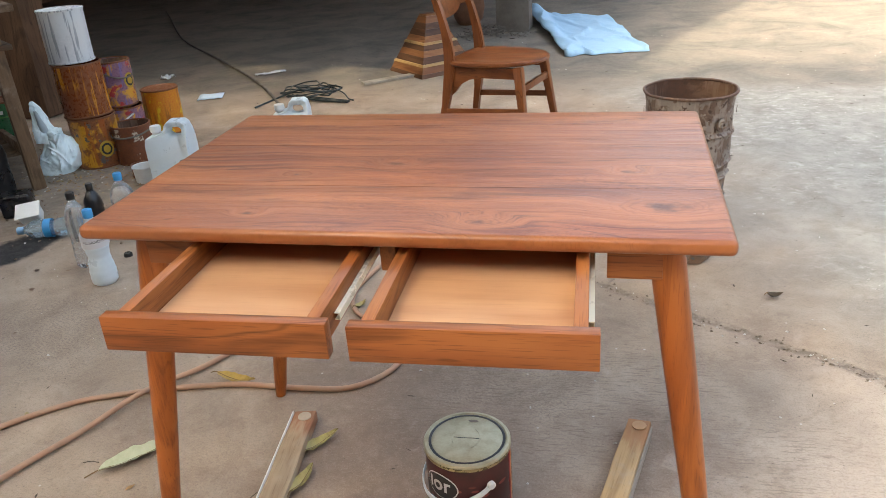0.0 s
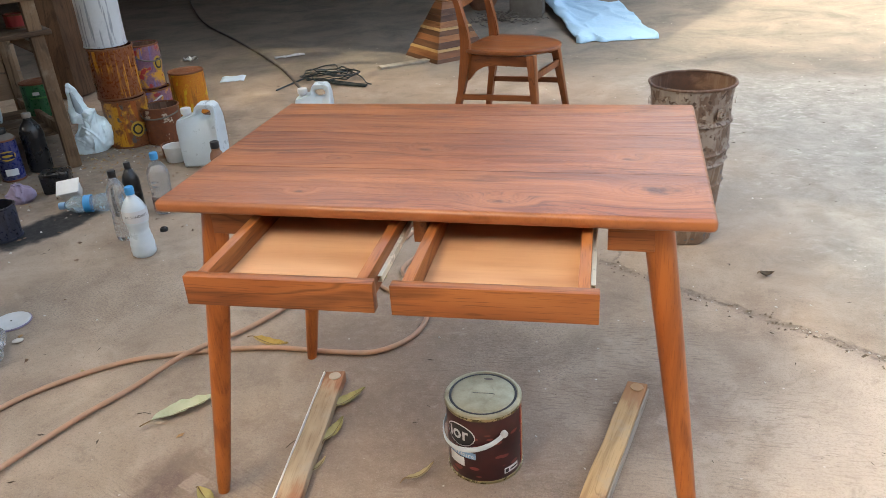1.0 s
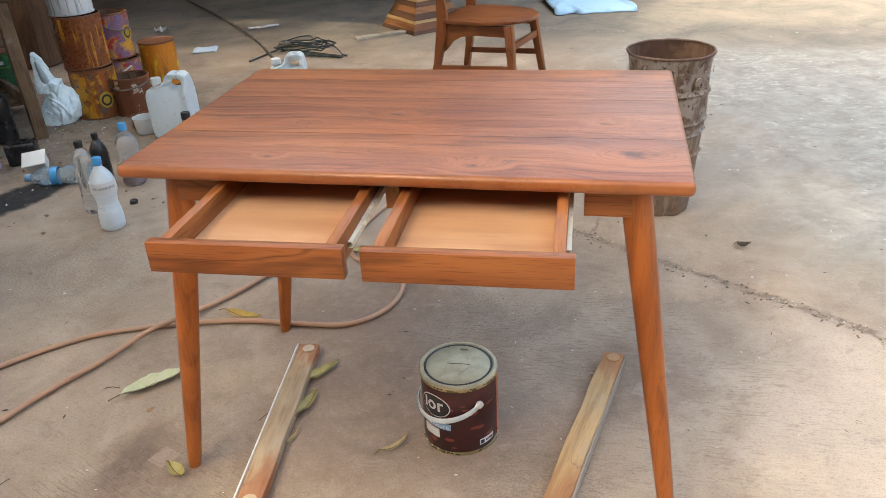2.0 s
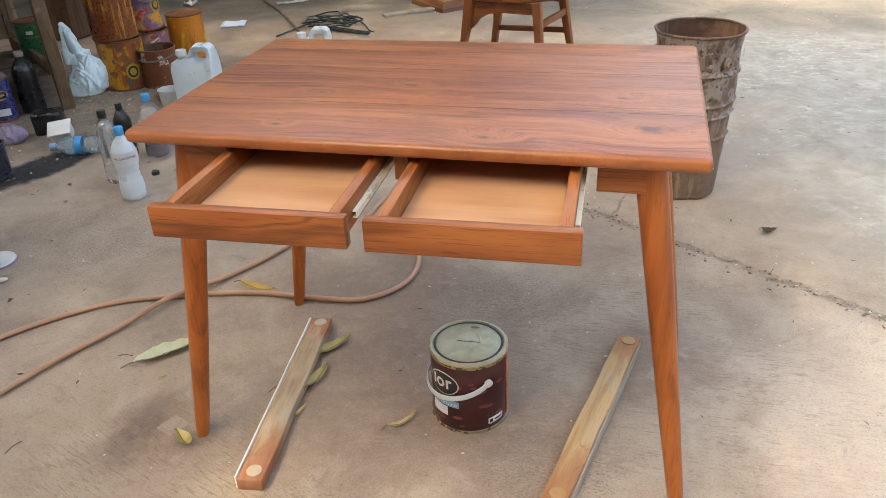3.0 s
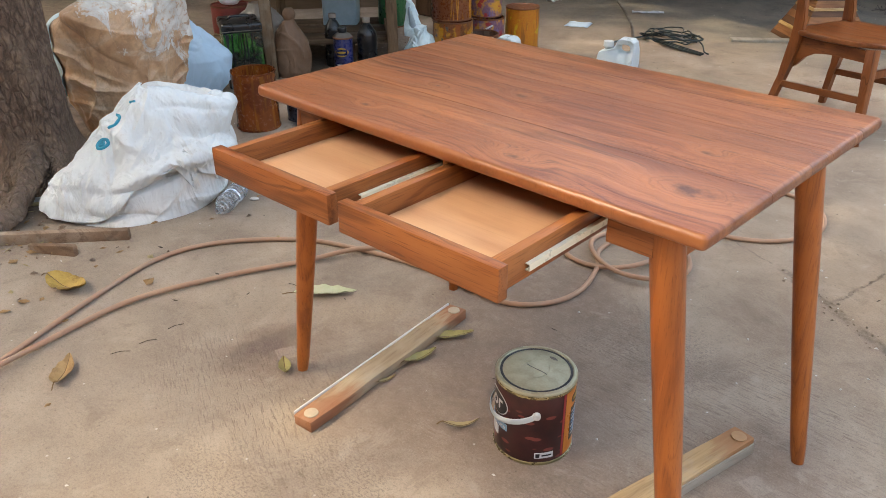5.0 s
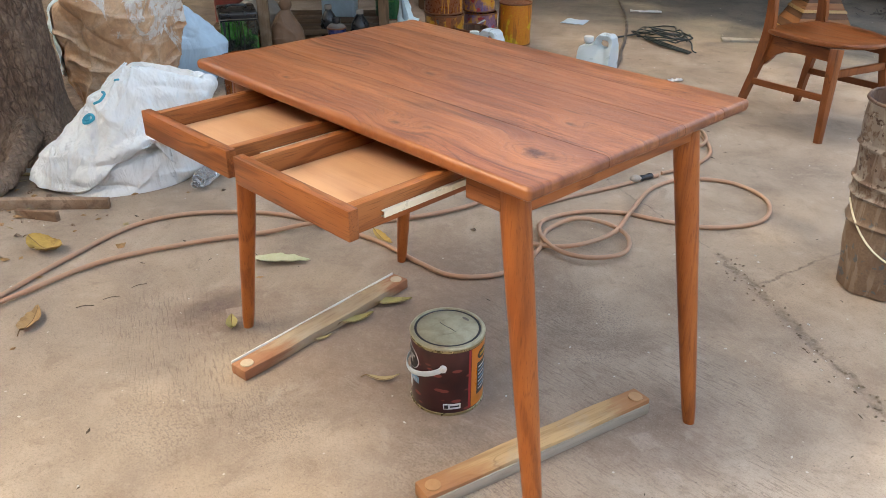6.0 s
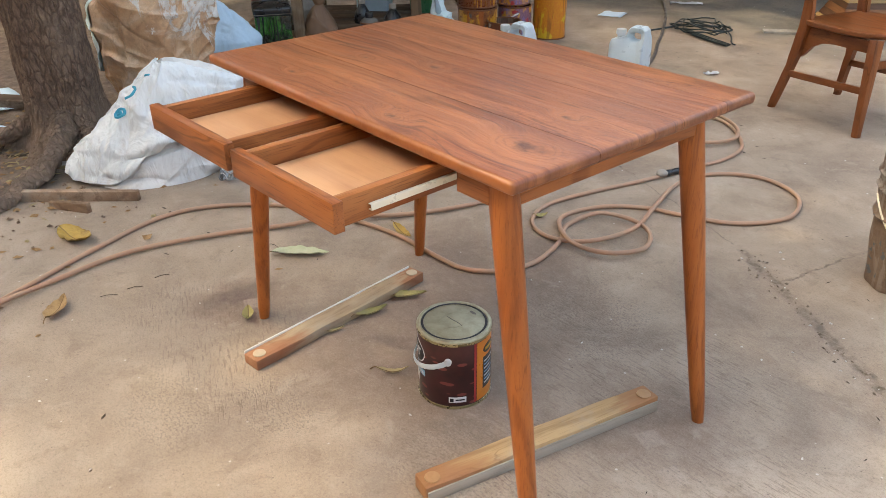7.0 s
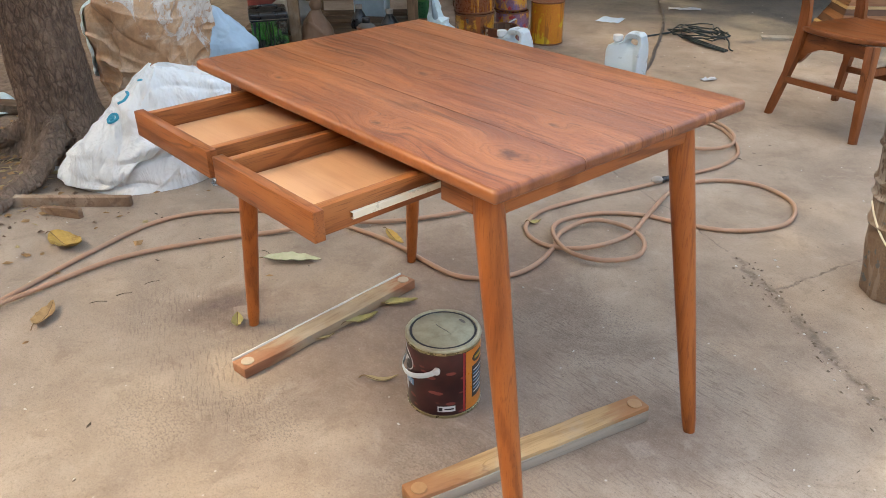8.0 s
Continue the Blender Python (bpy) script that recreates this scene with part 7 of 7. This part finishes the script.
    for c in clumps:
        for k in range(33):
            p = c + Vector((rng.gauss(0, 0.34), rng.gauss(0, 0.34), rng.gauss(0, 0.2)))
            m = Euler((rng.uniform(-0.7, 0.7), rng.uniform(-0.7, 0.7), rng.uniform(0, 6.3))).to_matrix()
            ln, w = rng.uniform(0.09, 0.16), rng.uniform(0.03, 0.05)
            i = len(verts)
            for x, y, z in ((-ln, 0, 0), (-ln * 0.2, -w, 0.015), (ln, 0, -0.02), (-ln * 0.2, w, 0.015)):
                verts.append(p + m @ Vector((x, y, z)))
            faces += [(i, i + 1, i + 2), (i, i + 2, i + 3)]
    me = bpy.data.meshes.new("crown")
    me.from_pydata([tuple(v) for v in verts], [], faces)
    me.materials.append(CROWN)
    ob = new("crown", me)
    ob.parent = t
    tagged(ob, kind="stuff")


tree()


# ---- things on the ground further back ----
def pyramid():
    """A tapered block built up of dark and pale timber strips, mitred at its corners."""
    t = thing("timber_pyramid", "stepped tapering wooden block of dark and pale strips", "wooden block", pose(-0.515, 4.69, 0, 0, 0, 44.5))
    order = (DARK_STRIP, RED_STRIP, PALE_STRIP, DARK_STRIP, RED_STRIP, DARK_STRIP, PALE_STRIP, RED_STRIP, DARK_STRIP, DARK_STRIP, RED_STRIP)
    z, k = 0.0, 0
    hs = (0.027, 0.045, 0.018, 0.044, 0.04, 0.036, 0.017, 0.04, 0.042, 0.04, 0.045)
    total = sum(hs)
    for hgt, m in zip(hs, order):
        a = 0.235 - 0.182 * z / total
        b = 0.235 - 0.182 * (z + hgt) / total
        lip = 0.006 if m is PALE_STRIP else 0.0
        for side in range(4):
            bm = bmesh.new()
            o0, o1 = a + lip, b + lip
            i0, i1 = a - 0.03, b - 0.03
            vs = [bm.verts.new(p) for p in ((-o0, -o0, z), (o0, -o0, z), (i0, -i0, z), (-i0, -i0, z), (-o1, -o1, z + hgt - 0.001), (o1, -o1, z + hgt - 0.001), (i1, -i1, z + hgt - 0.001), (-i1, -i1, z + hgt - 0.001))]
            for f in ((0, 1, 5, 4), (1, 2, 6, 5), (2, 3, 7, 6), (3, 0, 4, 7), (4, 5, 6, 7), (3, 2, 1, 0)):
                bm.faces.new([vs[q] for q in f])
            ob = part("strip", bm, m, t, smooth=False)
            ob.rotation_euler = (0, 0, side * math.pi / 2)
        z += hgt
    part("cap", box(-0.05, 0.05, -0.05, 0.05, z, z + 0.012, 0.002), RED_STRIP, t)


pyramid()


def tarp():
    bm = bmesh.new()
    n, m = 48, 60
    c = (Vector((0.44, 5.02, 0)), Vector((1.06, 5.14, 0)), Vector((0.72, 6.75, 0)), Vector((-0.08, 7.1, 0)))
    grid = []
    for j in range(m + 1):
        row = []
        for i in range(n + 1):
            u, v = i / n, j / m
            p = c[0].lerp(c[1], u).lerp(c[3].lerp(c[2], u), v)
            w = 0.5 + noise.noise(Vector((u * 3, v * 4, 2)))
            z = 0.008 + 0.022 * max(0, 1 - 5 * abs(noise.noise(Vector((u * 3 + v, v * 4.2, 11))))) + 0.012 * abs(noise.noise(Vector((u * 2.4, v * 3.1, 5)))) + 0.07 * math.exp(-((u - 0.08) / 0.12) ** 2) * (0.4 + v) + 0.012 * w
            if j == 0:
                z = 0.004
            row.append(bm.verts.new((p.x + 0.02 * noise.noise(Vector((u * 9, v * 7, 1))), p.y + 0.05 * noise.noise(Vector((u * 7, v * 5, 9))), z)))
        grid.append(row)
    for p, q in zip(grid, grid[1:]):
        for i in range(n):
            bm.faces.new((p[i], p[i + 1], q[i + 1], q[i]))
    ob = whole("tarpaulin", bm, TARP, "light blue plastic sheet spread and rumpled on the ground", "tarpaulin")
    ob.modifiers.new("thick", "SOLIDIFY").thickness = 0.004


tarp()

whole("yard_post", beam((-0.10, 6.30, 0), (-0.10, 6.32, 3.3), (0.30, 0.28), (0.28, 0.26), (1, 0, 0), 0.012), GREY_POST, "grey weathered post standing at the yard's back", "post", kind="structure")
whole("clay_pot", lathe([(0, 0.004), (0.10, 0.0), (0.14, 0.06), (0.16, 0.16), (0.15, 0.26), (0.16, 0.28), (0.15, 0.285), (0.135, 0.26), (0.14, 0.16), (0, 0.05)], 36, 0.004), CLAY, "brown clay pot beside the grey post", "pot", pose(-0.60, 6.72, 0))
bm = bmesh.new()
rng = random.Random(11)
for k in range(150):
    x, y = -0.28 + rng.gauss(0, 0.16), 6.02 + rng.gauss(0, 0.10)
    zz = max(0, 0.10 - 0.4 * math.hypot(x + 0.28, y - 6.02)) * rng.random()
    a = rng.uniform(0, 6.3)
    ln = rng.uniform(0.02, 0.09)
    beam((x, y, zz + 0.004), (x + ln * math.cos(a), y + ln * math.sin(a), zz + rng.uniform(0.004, 0.03)), (0.007, 0.005), bevel=0, bm=bm)
whole("rubble_heap", bm, GREY_POST, "small heap of grey twigs and rubble", "rubble", kind="stuff", smooth=False)

# cables
wire = [(-4.9, 8.5), (-4.5, 7.9), (-3.45, 6.31), (-2.45, 5.16), (-1.75, 4.32), (-1.36, 3.75), (-1.18, 3.45), (-1.05, 3.25), (-0.93, 3.02), (-0.9, 2.86)]
whole("power_cable", tube(spline([(x, y, 0.009) for x, y in wire], 0.05), 0.0105, 8), GREYCABLE, "grey-brown cable snaking across the concrete", "cable")
rng = random.Random(3)
coil = []
for k in range(96):
    a = k * 0.41
    coil.append(Vector((-1.20 + 0.15 * math.cos(a) + 0.045 * math.sin(a * 0.37) + rng.gauss(0, 0.016), 3.96 + 0.11 * math.sin(a) + 0.035 * math.cos(a * 0.23) + rng.gauss(0, 0.016), 0.006 + 0.0004 * k + 0.03 * abs(math.sin(a * 1.7)) * abs(math.sin(k * 0.31)))))
coil += [Vector((-0.95, 3.90, 0.03)), Vector((-0.88, 3.80, 0.012)), Vector((-0.84, 3.78, 0.008))]
t = thing("cable_coil", "black cable coiled loosely on the ground", "cable")
part("coil", tube(spline(coil, 0.03), 0.0045, 6), CABLE, t)
for k in range(3):
    part("loose_end", tube(spline([Vector((-1.28, 3.87 + 0.012 * k, 0.02)), Vector((-1.10, 3.77 + 0.014 * k, 0.016 + 0.004 * k)), Vector((-0.86, 3.72 + 0.016 * k, 0.01))], 0.05), 0.0065, 6), CABLE, t)
part("loose_end", tube(spline([Vector((-1.18, 4.05, 0.02)), Vector((-1.30, 3.98, 0.03)), Vector((-1.42, 3.78, 0.01)), Vector((-1.46, 3.62, 0.008))], 0.04), 0.006, 6), CABLE, t)

# papers and offcuts
def scrap(name, label, x, y, turn, w, d, material, lift=0.01):
    bm = bmesh.new()
    grid = [[bm.verts.new(((i / 6 - 0.5) * w, (j / 6 - 0.5) * d, 0.004 + lift * abs(noise.noise(Vector((i * 0.5 + x, j * 0.5 + y, 1)))))) for i in range(7)] for j in range(7)]
    for p, q in zip(grid, grid[1:]):
        for i in range(6):
            bm.faces.new((p[i], p[i + 1], q[i + 1], q[i]))
    ob = whole(name, bm, material, label, "litter", pose(x, y, 0, 0, 0, turn), "litter")
    ob.modifiers.new("thick", "SOLIDIFY").thickness = 0.002


scrap("paper_sheet", "pale blue sheet of paper dropped on concrete", -1.945, 3.955, 20, 0.17, 0.17, PAPER)
scrap("paper_scrap", "crumpled white scrap of paper on the ground", -2.62, 4.55, 0, 0.09, 0.09, WHITE_PRINT, 0.06)
scrap("paper_scrap", "torn white strip of paper on the ground", -1.80, 4.66, 35, 0.24, 0.05, WHITE_PRINT, 0.03)
scrap("paper_scrap", "small white wrapper dropped behind the table", -0.58, 3.12, 60, 0.08, 0.03, WHITE_PRINT, 0.03)
scrap("cloth_scrap", "pale grey cloth trodden into the soil", -2.72, -0.02, 15, 0.36, 0.26, BAG_FILM, 0.10)
scrap("cloth_scrap", "pale blue cloth trodden into the soil", -2.30, -0.18, 30, 0.3, 0.16, BAG_FILM, 0.09)
whole("timber_offcut", box(-0.2, 0.2, -0.035, 0.035, 0, 0.018, 0.003), GREY_WOOD, "grey timber offcut lying on the concrete", "timber", pose(-0.76, 4.36, 0, 0, 0, 38), "loose timber")
whole("timber_offcut", beam((-1.36, -0.235, 0.016), (-1.07, 0.105, 0.016), (0.05, 0.03), (0.042, 0.026), (0, 0, 1)), OLD_PALE, "weathered paint-flecked batten beside the sack", "timber", group="loose timber")
whole("timber_offcut", beam((-1.225, -0.17, 0.012), (-1.08, -0.075, 0.014), (0.03, 0.022), (0.05, 0.024), (0, 0, 1), 0.006), OLD_PALE, "short broken stick beside the sack", "timber", group="loose timber")
whole("timber_offcut", box(-0.4, 0.4, -0.05, 0.05, 0, 0.05, 0.005), OLD_X, "brown timber lying behind the tree", "timber", pose(-2.65, 0.02, 0, 0, 0, 40), "loose timber")

# leaf litter and chips: past counting
def litter(name, label, material, n, seed, where, size, flat=0.35, wide=(0.35, 0.9)):
    rng = random.Random(seed)
    verts, faces = [], []
    for k in range(n):
        x, y = where(rng)
        s = rng.uniform(*size)
        a = rng.uniform(0, 6.3)
        m = Matrix.Rotation(a, 3, "Z") @ Matrix.Rotation(rng.uniform(-0.3, 0.3), 3, "X")
        i = len(verts)
        w = rng.uniform(*wide)
        j = [rng.uniform(-0.35, 0.35) for q in range(6)]
        for px, py, pz in ((-1, j[0] * w, 0), (j[1], -w, 0), (1, j[2] * w, 0), (j[3], w * (1 + j[4]), 0), (0.1, 0, flat)):
            verts.append(tuple(Vector((x, y, 0.3 * s)) + m @ Vector((px * s, py * s, pz * s))))
        faces += [(i, i + 1, i + 4), (i + 1, i + 2, i + 4), (i + 2, i + 3, i + 4), (i + 3, i, i + 4), (i + 3, i + 2, i + 1, i)]
    me = bpy.data.meshes.new(name)
    me.from_pydata(verts, [], faces)
    me.materials.append(material)
    tagged(new(name, me), label, "litter", kind="stuff")


near_tree = lambda g: (g.gauss(-1.95, 0.5), g.gauss(-0.35, 0.42))
near_bench = lambda g: (g.gauss(-1.85, 0.45), g.gauss(2.0, 0.42))
all_yard = lambda g: (g.uniform(-1.6, 4.0), g.uniform(-0.6, 6.0))
litter("leaf_litter", "dry brown leaf litter on the soil by the tree", LEAF_BROWN, 520, 1, near_tree, (0.008, 0.022))
litter("soil_crumbs", "dark crumbs of soil and bark by the tree", BARK, 900, 2, near_tree, (0.004, 0.014), 0.7)
litter("plaster_chips", "pale chips scattered by the bench", CHIP, 130, 3, near_bench, (0.003, 0.009), 0.6)
litter("dark_crumbs", "dark crumbs scattered by the bench", BARK, 420, 4, near_bench, (0.003, 0.012), 0.5)
by_tins = lambda g: (g.gauss(-1.78, 0.26), g.gauss(2.30, 0.22))
litter("wood_shavings", "dry leaves and wood shavings round the feet of the tins", LEAF_BROWN, 300, 11, by_tins, (0.004, 0.015), 0.3, (0.15, 0.6))
litter("wood_shavings", "pale shavings and scraps round the feet of the tins", LEAF_TAN, 130, 12, by_tins, (0.003, 0.012), 0.3, (0.15, 0.6))
litter("plaster_chips", "pale chips scattered over the concrete", CHIP, 330, 5, all_yard, (0.002, 0.007), 0.6)
litter("dark_bits", "small dark twigs and leaf bits over the concrete", DARK_BIT, 460, 6, all_yard, (0.003, 0.013), 0.15, (0.06, 0.4))
litter("pale_litter", "tan leaf bits and chips on the soil by the tree", LEAF_TAN, 140, 7, near_tree, (0.005, 0.018), 0.4)


def along_crack(g):
    q = g.random() ** 0.8
    return 0.62 + 1.9 * q + g.gauss(0, 0.016), 1.44 - 1.24 * q + g.gauss(0, 0.022)


litter("crack_crumbs", "pale and brown crumbs along the crack in the concrete", CHIP, 70, 8, along_crack, (0.002, 0.006), 0.7)
litter("crack_crumbs", "brown crumbs along the crack in the concrete", CRUMB, 320, 9, along_crack, (0.002, 0.007), 0.7)
whole("comb_strip", beam((-1.60, -0.02, 0.012), (-1.53, 0.10, 0.016), (0.03, 0.006), (0.03, 0.006), (0, 0, 1), 0.001), WHITE_PLASTIC, "broken strip of white plastic among the leaves", "litter", group="litter")
whole("twig", tube(spline([Vector((-1.64, -0.14, 0.012)), Vector((-1.56, -0.02, 0.016)), Vector((-1.50, 0.06, 0.012))], 0.03), 0.009, 8, r1=0.005), LEAF_TAN, "pale dry twig beside the root", "twig", group="litter")
litter("dry_sticks", "pale dry sticks and leaf stalks on the soil by the tree", LEAF_TAN, 170, 10, lambda g: (g.gauss(-1.85, 0.28), g.gauss(-0.16, 0.22)), (0.012, 0.038), 0.12, (0.06, 0.22))
ring = [Vector((0.10 * math.cos(a) * (1 + 0.05 * math.sin(3 * a)), 0.075 * math.sin(a), 0.006 + 0.008 * math.sin(a + 0.6))) for a in np.linspace(0, 2 * math.pi, 48, endpoint=False)]
whole("rubber_ring", tube(ring, 0.006, 8, closed=True), DARK_BIT, "dark loop of old rubber half sunk in the soil", "ring", pose(-1.93, -0.085, 0, 0, 0, 40), "litter")
for x, y, turn, ln in ((-0.447, -0.231, 62, 0.05), (-0.442, -0.155, 72, 0.045), (-0.455, -0.064, 80, 0.045), (-0.40, 0.30, 10, 0.04), (0.06, 0.25, 60, 0.05)):
    whole("twig", tube(spline([Vector((-ln / 2, 0, 0.0025)), Vector((0, 0.003, 0.004)), Vector((ln / 2, -0.001, 0.0025))], 0.008), 0.0010, 6), DARK_BIT, "thin dark twig lying on the concrete", "twig", pose(x, y, 0, 0, 0, turn), "litter")
